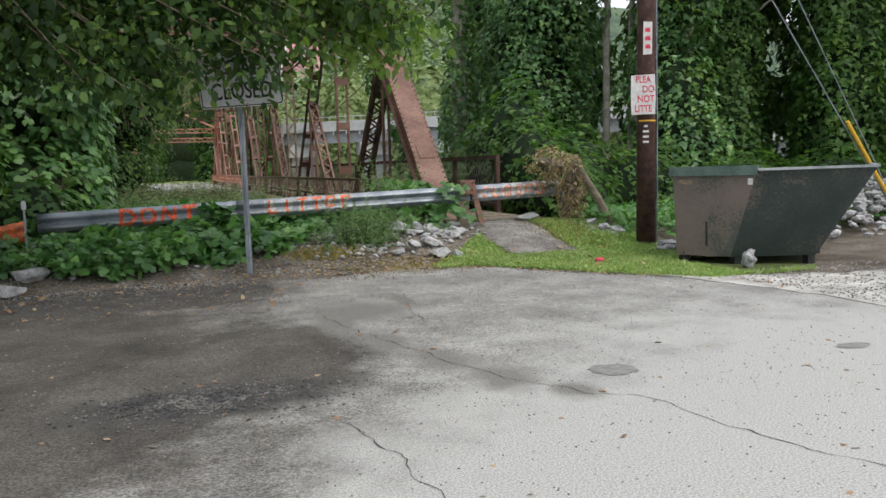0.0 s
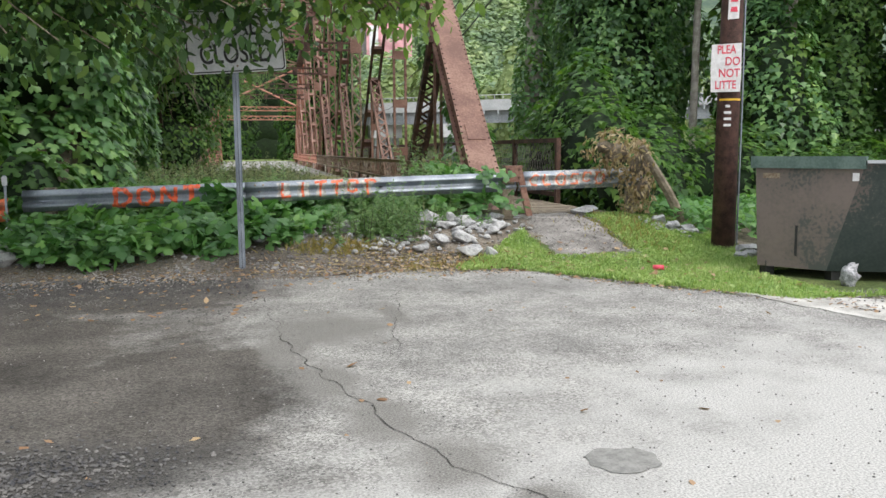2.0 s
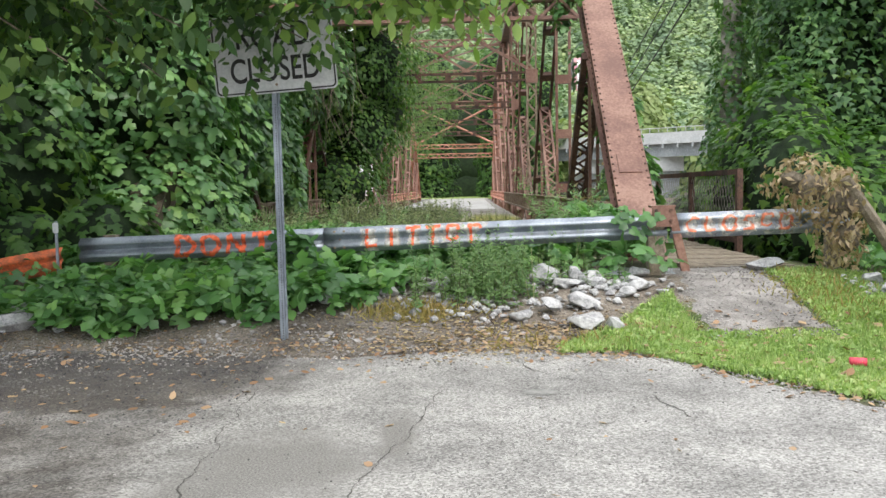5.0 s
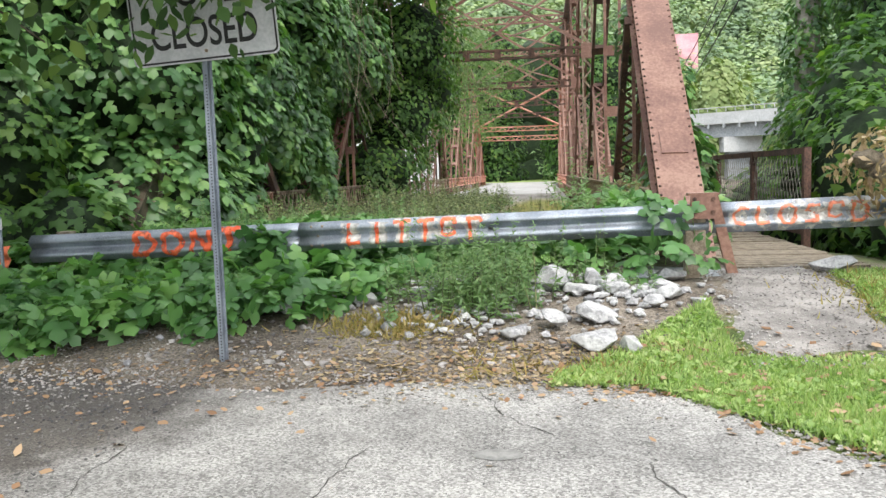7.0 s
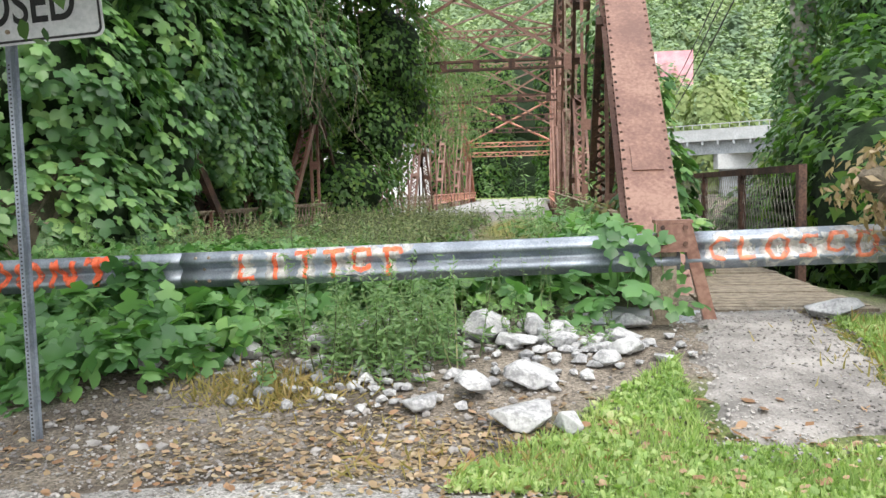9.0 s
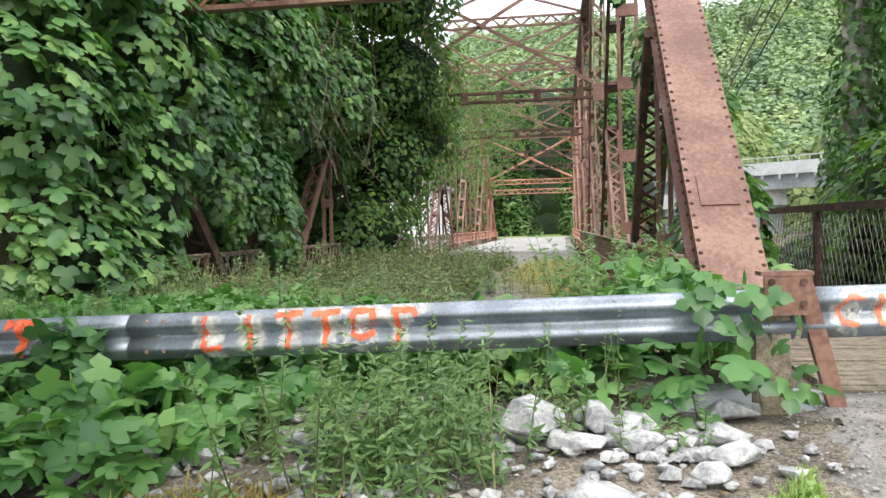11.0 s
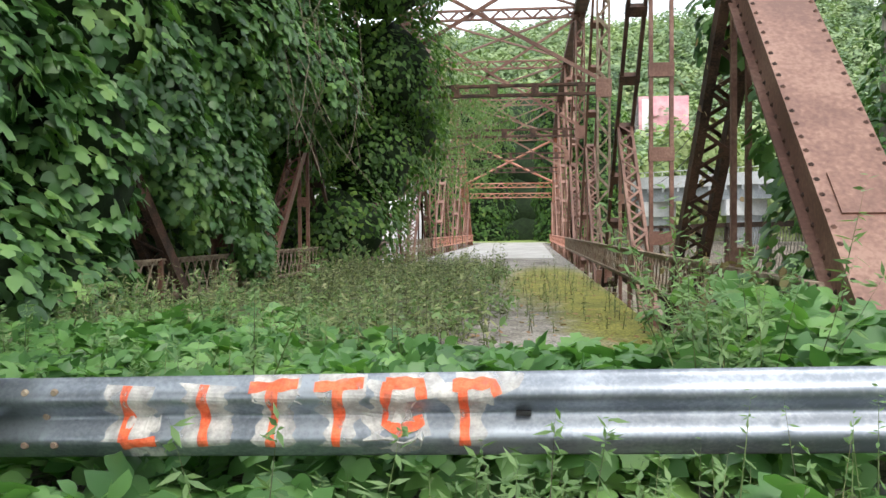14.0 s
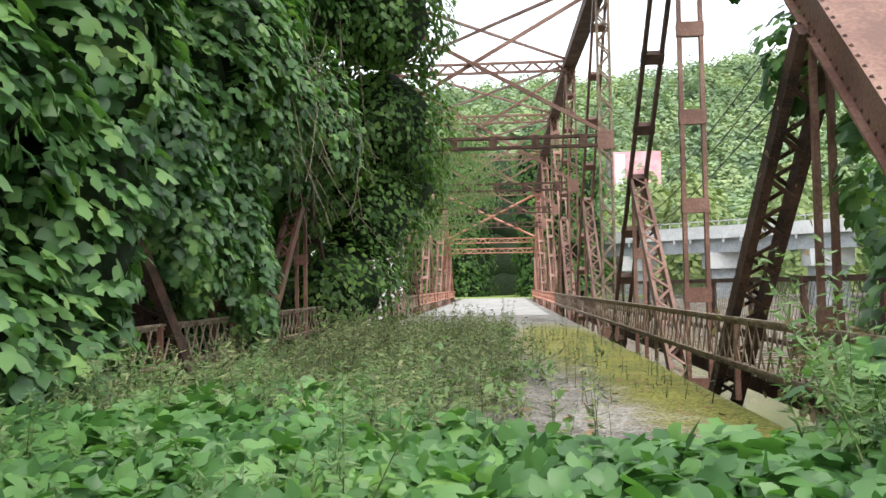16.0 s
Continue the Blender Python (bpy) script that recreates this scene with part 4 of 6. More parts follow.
NM = pose(8.2, 12.75, 2.66, 90, 0, -30) @ pose(0, 0, 0.185)
bm = bmesh.new()
plate(bm, NM, [(-0.2, -0.34), (0.2, -0.34), (0.21, -0.1), (0.2, 0.34), (-0.2, 0.33), (-0.21, 0.0)], 0.006)
notice = part("notice", bm, POSTER, pole, "white hand-lettered notice")
for k, t in enumerate(("PLEA", "DO", "NOT", "LITTE")):
    lettering(t, 0.165, NM @ pose((0.19 if 0 < k < 3 else 0.0), 0.25 - 0.165 * k, 0.004), REDPAINT, notice, "", 0.72 if t in ("PLEA", "LITTE") else 0.8, "RIGHT" if 0 < k < 3 else "CENTER")
NM2 = pose(8.29, 12.75, 3.62, 90, 0, -28) @ pose(0, 0, 0.17)
bm = bmesh.new()
plate(bm, NM2, [(-0.08, -0.28), (0.07, -0.27), (0.08, 0.27), (-0.07, 0.28)], 0.006)
torn = part("torn_notice", bm, POSTER, pole, "torn strip of a white notice")
for k in range(3):
    bm = bmesh.new()
    plate(bm, NM2 @ pose(0, 0.14 - 0.14 * k, 0.004), [(-0.05, -0.035), (0.05, -0.04), (0.04, 0.035), (-0.04, 0.03)], 0.002)
    part("letter_bar", bm, REDPAINT, torn)
bm = bmesh.new()
wrapped(bm, 8.265, 12.75, 0.169, -80, 40, 2.2, 2.23)
part("band", bm, YELLOW, pole, "yellow plastic band")
for k in range(4):
    bm = bmesh.new()
    plate(bm, pose(8.26, 12.75, 2.12 - 0.09 * k, 90, 0, -33) @ pose(0, 0, 0.172), [(-0.05 + 0.02 * (k == 0), -0.018), (0.05 - 0.02 * (k == 0), -0.018), (0.05 - 0.02 * (k == 0), 0.018), (-0.05 + 0.02 * (k == 0), 0.018)], 0.004)
    part("tag", bm, POSTER, pole, "small pale metal tag")
bm = bmesh.new()
tube(bm, [(8.42, 12.66, 0.0), (8.43, 12.66, 2), (8.43, 12.67, 4), (8.45, 12.68, 9)], 0.014, 6)
part("ground_wire", bm, GALV, pole, "grey ground wire conduit")

pole.location.x -= 0.09

guy = tagged(empty("guy_wire", (13.2, 12.4, 0)), "steel guy wire with a yellow plastic guard", "guy wire")
bm = bmesh.new()
tube(bm, [(8.25, 12.75, 7.6), (10.63, 12.5, 4.33), (13.75, 12.35, 0.0)], 0.012, 6)
part("cable", bm, GALV, guy)
bm = bmesh.new()
tube(bm, [(8.25, 12.75, 9.2), (11.0, 12.5, 4.7), (13.85, 12.4, 0.0)], 0.01, 6)
part("cable", bm, GALV, guy)
bm = bmesh.new()
tube(bm, [(12.28, 12.38, 2.14), (13.68, 12.3, 0.1)], 0.036, 8)
part("guard", bm, YELLOW, guy, "yellow plastic guard")


# ---- leaning broken post ----
bm = bmesh.new()
tube(bm, [(8.36, 14.0, 0.05), (7.9, 14.02, 0.85), (7.42, 14.0, 1.56)], [0.085, 0.078, 0.065], 9)
for v in bm.verts:
    v.co += 0.02 * noise.noise_vector(v.co * 5)
tagged(part("leaning_post", bm, OLDWOOD), "weathered broken wooden post leaning over dead vines", "post")


# ---- dumpster ----
def dumpster():
    d = tagged(empty("dumpster", (8.6, 10.4, 0)), "scuffed green steel dumpster with a slanted front and open rim", "dumpster")
    top = [Vector(p) for p in ((7.33, 10.72, 1.33), (8.0, 9.67, 1.33), (9.3, 8.83, 1.34), (10.5, 10.1, 1.34), (8.5, 12.1, 1.33))]
    low = [Vector(p) for p in ((7.36, 10.66, 0.1), (7.82, 10.0, 0.1), (8.82, 9.42, 0.12), (9.9, 10.5, 0.12), (8.5, 11.9, 0.1))]
    bm = bmesh.new()
    a = [bm.verts.new(p) for p in low]
    b = [bm.verts.new(p) for p in top]
    cen = sum(top, Vector()) / 5
    c = [bm.verts.new(p + (cen - p).normalized() * 0.06) for p in top]
    e = [bm.verts.new(p + (Vector((cen.x, cen.y, p.z)) - p).normalized() * 0.1 + Vector((0, 0, 0.05))) for p in low]
    for i in range(5):
        j = (i + 1) % 5
        bm.faces.new((a[i], a[j], b[j], b[i]))
        bm.faces.new((b[i], b[j], c[j], c[i]))
        bm.faces.new((c[i], c[j], e[j], e[i]))
    bm.faces.new(e)
    bm.faces.new(a[::-1])
    body = part("body", bm, DUMP, d, "scuffed dark green steel with brown primer sides")
    body.data.materials.append(DUMPBROWN)
    for i in (0, 12):
        body.data.polygons[i].material_index = 1
    bm = bmesh.new()
    bar(bm, top[0] + Vector((-0.04, 0.02, 0.02)), top[1] + Vector((0.0, -0.02, 0.02)), 0.14, 0.07, (0, 0, 1))
    part("lid", bm, DUMPLID, d, "green steel lid edge")
    bm = bmesh.new()
    bar(bm, top[1] + Vector((0, -0.02, 0.03)), top[2] + Vector((0, 0, 0.03)), 0.035, 0.08, (0, 0, 1))
    bar(bm, top[2] + Vector((0, 0, 0.03)), top[3] + Vector((0, 0, 0.03)), 0.035, 0.08, (0, 0, 1))
    part("rim", bm, CONCSHADE, d, "bare grey steel rim")
    for i in range(5):
        bm = bmesh.new()
        p = low[i] + (Vector((cen.x, cen.y, low[i].z)) - low[i]).normalized() * 0.12
        bar(bm, (p.x, p.y, -0.02), (p.x, p.y, 0.16), 0.12, 0.12)
        part("foot", bm, BLACK, d)
    side = (top[1] - top[0]).normalized()
    nrm = Vector((-side.y, side.x, 0)) * -1
    front = (top[2] - top[1]).normalized()

    def decal(at, along, w, h, material, label, out):
        bm = bmesh.new()
        m = Matrix((along, Vector((0, 0, 1)), along.cross(Vector((0, 0, 1))))).transposed().to_4x4()
        m.translation = at + m.to_3x3() @ Vector((0, 0, out))
        plate(bm, m, [(-w / 2, -h / 2), (w / 2, -h / 2), (w / 2, h / 2), (-w / 2, h / 2)], 0.004)
        part("decal", bm, material, d, label)

    decal(top[0].lerp(top[1], 0.16) + Vector((0, 0, -0.14)), side, 0.2, 0.06, RUSTGREY, "faded label strip", 0.012)
    decal(top[0].lerp(top[1], 0.93) + Vector((0, 0, -0.14)), side, 0.07, 0.09, POSTER, "white sticker", 0.02)
    decal(top[0].lerp(top[1], 0.42) + Vector((0, 0, -0.9)), side, 0.03, 0.36, BLACK, "dark dent mark", 0.012)
    return d


dumpster()
bm = bmesh.new()
bmesh.ops.create_icosphere(bm, subdivisions=3, radius=0.16)
for v in bm.verts:
    k = 1 + 0.5 * noise.noise(v.co * 11) + 0.3 * noise.noise(v.co * 30)
    v.co = Vector((7.82 + v.co.x * k * 0.55, 9.6 + v.co.y * k * 0.5, 0.11 + v.co.z * k * 0.85))
tagged(part("plastic_bag", bm, BAG, None, "", True), "crumpled grey plastic bag lying by the dumpster", "bag")
bm = bmesh.new()
tube(bm, [(6.1, 10.9, 0.08), (6.22, 10.86, 0.08)], 0.033, 12)
tagged(part("drink_can", bm, REDPAINT, None, "", True), "crushed red drink can lying in the grass", "can")


# ---- cracks and stains in the asphalt ----
def crack(pts, w):
    bm = bmesh.new()
    fine = []
    for (x0, y0), (x1, y1) in zip(pts, pts[1:]):
        n = max(2, int(math.hypot(x1 - x0, y1 - y0) / 0.05))
        fine += [(x0 + (x1 - x0) * k / n, y0 + (y1 - y0) * k / n) for k in range(n)]
    last = None
    for x, y in fine:
        v = noise.noise_vector(Vector((x * 4, y * 4, 0))) * 0.07 + noise.noise_vector(Vector((x * 15, y * 15, 3))) * 0.025
        k = w * (0.35 + abs(1.6 * noise.noise(Vector((x * 6, y * 6, 9)))))
        row = (bm.verts.new((x + v.x - k, y + v.y, 0.004)), bm.verts.new((x + v.x + k, y + v.y, 0.004)))
        if last:
            bm.faces.new((last[0], last[1], row[1], row[0]))
        last = row
    tagged(part("asphalt_crack", bm, CRACK), "thin dark crack in the asphalt", "crack", kind="structure")


crack([(1.25, 11.6), (1.5, 9.8), (1.62, 8.06), (1.9, 6.9), (2.12, 6.1), (2.32, 5.42), (2.6, 4.95), (2.95, 4.6), (3.06, 3.88), (3.25, 3.25), (3.6, 2.2)], 0.005)
crack([(2.85, 10.4), (2.7, 9.3), (2.5, 8.3), (2.35, 7.6)], 0.005)
crack([(1.0, 4.9), (1.15, 4.2), (1.2, 3.3)], 0.004)
crack([(3.4, 11.6), (3.7, 10.8), (4.2, 10.5)], 0.006)
crack([(4.35, 10.2), (4.5, 9.6), (5.6, 9.2)], 0.006)


def patch(x, y, rx, ry, label):
    bm = bmesh.new()
    c = bm.verts.new((x, y, 0.007))
    ring = []
    for k in range(40):
        a = k * math.tau / 40
        s = 1 + 0.18 * noise.noise(Vector((math.cos(a) * 2 + x, math.sin(a) * 2, y)))
        ring.append(bm.verts.new((x + rx * s * math.cos(a), y + ry * s * math.sin(a), 0.0045)))
    for k in range(40):
        bm.faces.new((c, ring[k], ring[(k + 1) % 40]))
    tagged(part("asphalt_patch", bm, TAR), label, "road patch", kind="structure")


patch(3.12, 5.32, 0.19, 0.16, "round grey tar patch in the asphalt")
patch(3.6, 10.3, 0.14, 0.09, "dark oil spot on the asphalt")
patch(5.24, 5.17, 0.16, 0.09, "dark oil spot on the asphalt")


def rim_spot():
    k = int(rng.integers(7, len(EDGE) - 5))
    (x0, y0), (x1, y1) = EDGE[k], EDGE[k + 1]
    u = rng.uniform()
    x, y = x0 + (x1 - x0) * u + rng.normal(0.08, 0.14), y0 + (y1 - y0) * u + rng.normal(0.05, 0.14)
    return (x, y, on_ground(x, y))


def lawn_spot():
    x = rng.uniform(4.6, 7.2)
    y = rng.uniform(11.9 - 1.2 * (x - 4.5), 13)
    return (x, y, on_ground(x, y) + 0.03)


def brown_spot():
    x, y = rng.normal(3.6, 0.9), rng.normal(12.35, 0.35)
    return (x, y, on_ground(x, y))


litter("edge_leaves", 380, rim_spot, 0.06, LITTER, "dry leaves gathered where asphalt meets grass", 0.012)
litter("lawn_leaves", 230, lawn_spot, 0.09, LITTER, "dry leaves lying on the grass", 0.02)
litter("verge_litter", 1400, brown_spot, 0.06, DEADLEAF, "brown leaf litter before the rocks", 0.015)
pts = [rim_spot() for _ in range(1100)]
stones("edge_gravel", [(x, y, z + 0.004, rng.uniform(0.012, 0.05)) for x, y, z in pts], GRAVEL, "loose gravel at the edge of the asphalt", "gravel")


def dark_spot():
    return (rng.uniform(-3.2, 1.3), rng.uniform(9.3, 12.2), 0.0)


def deck_spot():
    return (rng.uniform(2.4, 4.7), rng.uniform(16.5, 34), 0.455)


litter("yard_leaves", 200, dark_spot, 0.075, LITTER, "yellow and brown leaves on the dark asphalt edge")
litter("deck_leaves", 420, deck_spot, 0.08, LITTER, "dry leaves lying on the mossy deck", 0.012)
pts = [dark_spot() for _ in range(2600)]
stones("yard_gravel", [(x, y, 0.004, rng.uniform(0.008, 0.032)) for x, y, z in pts], DARKGRAVEL, "small dark stones strewn over dark asphalt", "gravel")


# ---- bridge ----
XR, XL = 5.45, -1.8
PAN = [15.7, 25.1, 35.3, 45.7, 56.1, 66.5, 76.7, 86.9]
TOPZ = [0.3, 9.0, 10.2, 10.6, 10.6, 10.2, 9.0, 0.3]
LOWZ = -1.3
SIDE = (1, 0, 0)
bridge = tagged(empty("truss_bridge", (1.85, 16, 0)), "old rusted steel through-truss bridge overgrown with vines", "bridge")


def member(name, build, material, label=""):
    bm = bmesh.new()
    build(bm)
    return part(name, bm, material, bridge, label)


def rivets(bm, m, length, xs, step, out):
    """Rows of domed rivet heads along a member."""
    n = int(length / step)
    for x in xs:
        for k in range(n):
            c = m @ Vector((x, out, (k + 0.5) * step))
            ring = [bm.verts.new(m.to_3x3() @ Vector((0.024 * math.cos(a), 0, 0.024 * math.sin(a))) + c) for a in (0, 1.05, 2.1, 3.14, 4.19, 5.24)]
            tip = bm.verts.new(c + m.to_3x3() @ Vector((0, 0.022 if out > 0 else -0.022, 0)))
            for i in range(6):
                f = (ring[i], ring[(i + 1) % 6], tip)
                bm.faces.new(f if out < 0 else f[::-1])


def end_post(x, p, q, pale):
    """Boxed end post: riveted cover plate facing the road, two web plates, bottom flanges."""
    p, q = Vector((x, *p)), Vector((x, *q))
    m, length = axes(p, q, (1, 0, 0))
    front = 1 if (m.to_3x3() @ Vector((0, 1, 0))).z > 0 else -1
    bm = bmesh.new()
    bar(bm, p, q, 0.57, 0.02, (1, 0, 0), 0, front * 0.17)
    for s in (-1, 1):
        bar(bm, p, q, 0.02, 0.32, (1, 0, 0), s * 0.235, 0)
        bar(bm, p, q, 0.1, 0.025, (1, 0, 0), s * 0.27, -front * 0.16)
        bar(bm, p, q, 0.06, 0.03, (1, 0, 0), s * 0.25, front * 0.15)
    n = int(length / 0.6)
    for k in range(n):
        s = 1 if k % 2 else -1
        bar(bm, m @ Vector((s * 0.24, -front * 0.18, k * 0.6)), m @ Vector((-s * 0.24, -front * 0.18, k * 0.6 + 0.6)), 0.06, 0.012, m.to_3x3() @ Vector((1, 0, 0)))
    post = part("end_post", bm, RUSTPALE if pale else (RUST if x > 0 else OLIVERUST), bridge, "riveted rusted box post leaning inward along the bridge")
    if not pale:
        bm = bmesh.new()
        rivets(bm, m, length, (-0.255, 0.255), 0.16, front * 0.18)
        m2 = m @ Matrix.Rotation(radians(90), 4, "Z")
        rivets(bm, m2, length, (-0.12, 0.12), 0.16, 0.245)
        tagged(part("riveting", bm, RUSTDARK, post), kind="stuff")
    return post, m, front


for x in (XR + 0.18, XL - 0.18):
    post, m, front = end_post(x, (16.17, 0.2), (24.97, 9.0), False)
    if x > 0:
        bm = bmesh.new()
        bar(bm, m @ Vector((0, front * 0.187, 1.96)), m @ Vector((0, front * 0.187, 2.38)), 0.35, 0.018, (1, 0, 0))
        part("plaque", bm, RUST, post, "blank rusted builder's plate")
    end_post(x, (86.7, 0.2), (76.9, 9.0), True)
for x in (XR, XL):
    for i in range(1, 6):
        a, b = (x, PAN[i], TOPZ[i]), (x, PAN[i + 1], TOPZ[i + 1])
        member("top_chord", lambda bm: (laced(bm, a, b, 0.46, 0.36, 0.5, (1, 0, 0), 0.03), bar(bm, a, b, 0.5, 0.02, (1, 0, 0), 0, 0.2)), RUSTDARK if x > 0 else RUST, "laced box chord")
    for i in range(0, 7):
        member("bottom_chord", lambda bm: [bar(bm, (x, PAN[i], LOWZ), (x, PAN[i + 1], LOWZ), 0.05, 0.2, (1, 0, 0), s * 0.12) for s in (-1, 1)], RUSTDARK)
    for i in (1, 6):
        member("hanger", lambda bm: laced(bm, (x, PAN[i], LOWZ), (x, PAN[i], TOPZ[i]), 0.38, 0.09, 0.5, SIDE, 0.06, False, (0.14, 0.27, 0.4, 0.53, 0.66, 0.8)), RUST, "pair of bars joined by batten plates")
    for i in (2, 3, 4, 5):
        member("vertical_post", lambda bm: laced(bm, (x, PAN[i], LOWZ), (x, PAN[i], TOPZ[i]), 0.38, 0.2, 0.36, SIDE, 0.055), RUSTGREY if i == 2 else RUST, "laced steel post")
        for za, zb in ((0.1, 0.5), (5.35, 5.85)):
            member("gusset_plate", lambda bm: bar(bm, (x, PAN[i], za), (x, PAN[i], zb), 0.44, 0.24, SIDE), RUST)
    # main diagonals with their half-way struts
    pairs = [(1, 2), (2, 3), (3, 4), (4, 3), (5, 4), (6, 5)]
    for i, j in pairs:
        member("diagonal", lambda bm: laced(bm, (x, PAN[i], TOPZ[i]), (x, PAN[j], LOWZ), 0.4, 0.12, 0.5, SIDE, 0.075, False, (0.1, 0.2, 0.3, 0.41, 0.5, 0.6, 0.7, 0.85)), RUSTDARK if i == 1 else RUST, "pair of diagonal bars with battens")
        ym, zm = (PAN[i] + PAN[j]) / 2, (TOPZ[i] + LOWZ) / 2
        member("sub_strut", lambda bm: laced(bm, (x, ym, zm), (x, PAN[i], LOWZ), 0.34, 0.2, 0.3, SIDE, 0.06), RUST, "laced half-panel strut")
        member("sub_hanger", lambda bm: laced(bm, (x, ym, zm), (x, ym, LOWZ), 0.26, 0.08, 0.5, SIDE, 0.07, False, (0.3, 0.6)), RUST)
    for yh, yb in ((20.1, 25.1), (81.8, 76.7)):
        s = 1 if yb > yh else -1
        member("sub_strut", lambda bm: laced(bm, (x, yh, 3.95), (x, yb, LOWZ), 0.42, 0.2, 0.26, SIDE, 0.1), RUSTDARK if s > 0 else RUST, "dark laced strut in the end panel")
        member("sub_hanger", lambda bm: laced(bm, (x, yh, 3.95), (x, yh, LOWZ), 0.2, 0.07, 0.5, SIDE, 0.055, False, (0.5, 0.8)), RUST)


def cross_strut(y, z, depth, material=RUST):
    member("cross_strut", lambda bm: laced(bm, (XL + 0.2, y, z), (XR - 0.2, y, z), depth, 0.2, depth * 0.9, (0, 0, 1), 0.07), material, "laced strut across the roadway")


for i in range(1, 7):
    cross_strut(PAN[i], TOPZ[i] - 0.15, 0.45)
for i in (2, 3, 4, 5):
    member("sway_strut", lambda bm: laced(bm, (XL + 0.2, PAN[i], 5.6), (XR - 0.2, PAN[i], 5.6), 0.34, 0.2, 0.8, (0, 0, 1), 0.07, False, (0.06, 0.25, 0.42, 0.58, 0.75, 0.94)), RUSTDARK, "strut across the roadway at mid height")
    for s in (-1, 1):
        xa, xb = (XL, XR) if s > 0 else (XR, XL)
        member("sway_brace", lambda bm: bar(bm, (xa, PAN[i] + 0.05 * s, 5.8), (xb, PAN[i] + 0.05 * s, TOPZ[i] - 0.3), 0.1, 0.08), RUST)
for i in range(1, 6):
    for s in (-1, 1):
        xa, xb = (XL, XR) if s > 0 else (XR, XL)
        member("lateral_brace", lambda bm: bar(bm, (xa, PAN[i], TOPZ[i] + 0.06 * s), (xb, PAN[i + 1], TOPZ[i + 1] + 0.06 * s), 0.1, 0.08), RUST)
for y, z in ((20.7, 4.95), (22.0, 6.3), (81.2, 5.4), (82.2, 4.6)):
    cross_strut(y, z, 0.42, RUST if y < 50 else RUSTPALE)
for s in (-1, 1):
    xa, xb = (XL, XR) if s > 0 else (XR, XL)
    member("portal_brace", lambda bm: bar(bm, (xa, 81.0, 5.6), (xb, 77.4, 8.8), 0.14, 0.1), RUSTPALE)
    member("portal_brace", lambda bm: bar(bm, (xa, 22.6, 6.4), (xb, 25.8, 8.8), 0.12, 0.1), RUST)
for k, y in enumerate(np.arange(16.6, 87, 5.08).tolist()):
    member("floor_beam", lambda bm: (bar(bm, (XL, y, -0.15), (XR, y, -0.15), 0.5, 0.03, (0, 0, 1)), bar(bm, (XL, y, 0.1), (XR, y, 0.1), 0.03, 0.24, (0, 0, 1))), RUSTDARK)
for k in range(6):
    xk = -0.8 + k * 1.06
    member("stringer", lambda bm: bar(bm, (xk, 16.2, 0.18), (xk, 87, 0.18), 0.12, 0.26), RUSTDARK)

# deck of cast slabs
bm = bmesh.new()
ys2 = np.arange(15.2, 87.4, 0.6)
xs2 = np.arange(-1.15, 4.86, 0.4)
grid = {}
for j, y in enumerate(ys2):
    for i, x in enumerate(xs2):
        w = 0.06 * noise.noise(Vector((0, y * 1.7, 3))) if i == len(xs2) - 1 else 0
        grid[i, j] = bm.verts.new((x + w, y, 0.45 + 0.012 * noise.noise(Vector((x * 1.3, y * 1.3, 0)))))
for j in range(len(ys2) - 1):
    for i in range(len(xs2) - 1):
        bm.faces.new((grid[i, j], grid[i + 1, j], grid[i + 1, j + 1], grid[i, j + 1]))
ob = tagged(part("bridge_deck", bm, DECK), "cracked concrete bridge deck patched with yellow moss", "bridge deck", kind="structure")
md = ob.modifiers.new("slab", "SOLIDIFY")
md.thickness, md.offset = 0.14, -1
bm = bmesh.new()
block(bm, (-3.2, 14.6, -3.5), (6.9, 15.9, 0.40))
tagged(part("abutment", bm, CONCSHADE), "weathered concrete bridge abutment under vines", "abutment", kind="structure")
bm = bmesh.new()
block(bm, (-3.2, 86.6, -6), (7.8, 88.4, 0.38))
tagged(part("abutment", bm, CONCSHADE), "weathered concrete bridge abutment on the far bank", "abutment", kind="structure")


# thin layer added over the far deck to paint it sunlit
slab("sunlit_far_road", [(-0.9, 47), (0.8, 45.5), (2.9, 46.5), (4.4, 45.8), (4.55, 87), (5.2, 92), (4.4, 97), (-3, 97), (-2.5, 91), (-0.9, 87)], 0.475, 0.03, SUNLIT_DECK, "pale overlay on the far deck and road, painted as sunlit", "road")
slab("far_lawn", [(-14, 92.5), (16, 92.5), (16, 122), (-14, 122)], 0.5, 0.2, LAWN, "bright green lawn beyond the bridge", "lawn")


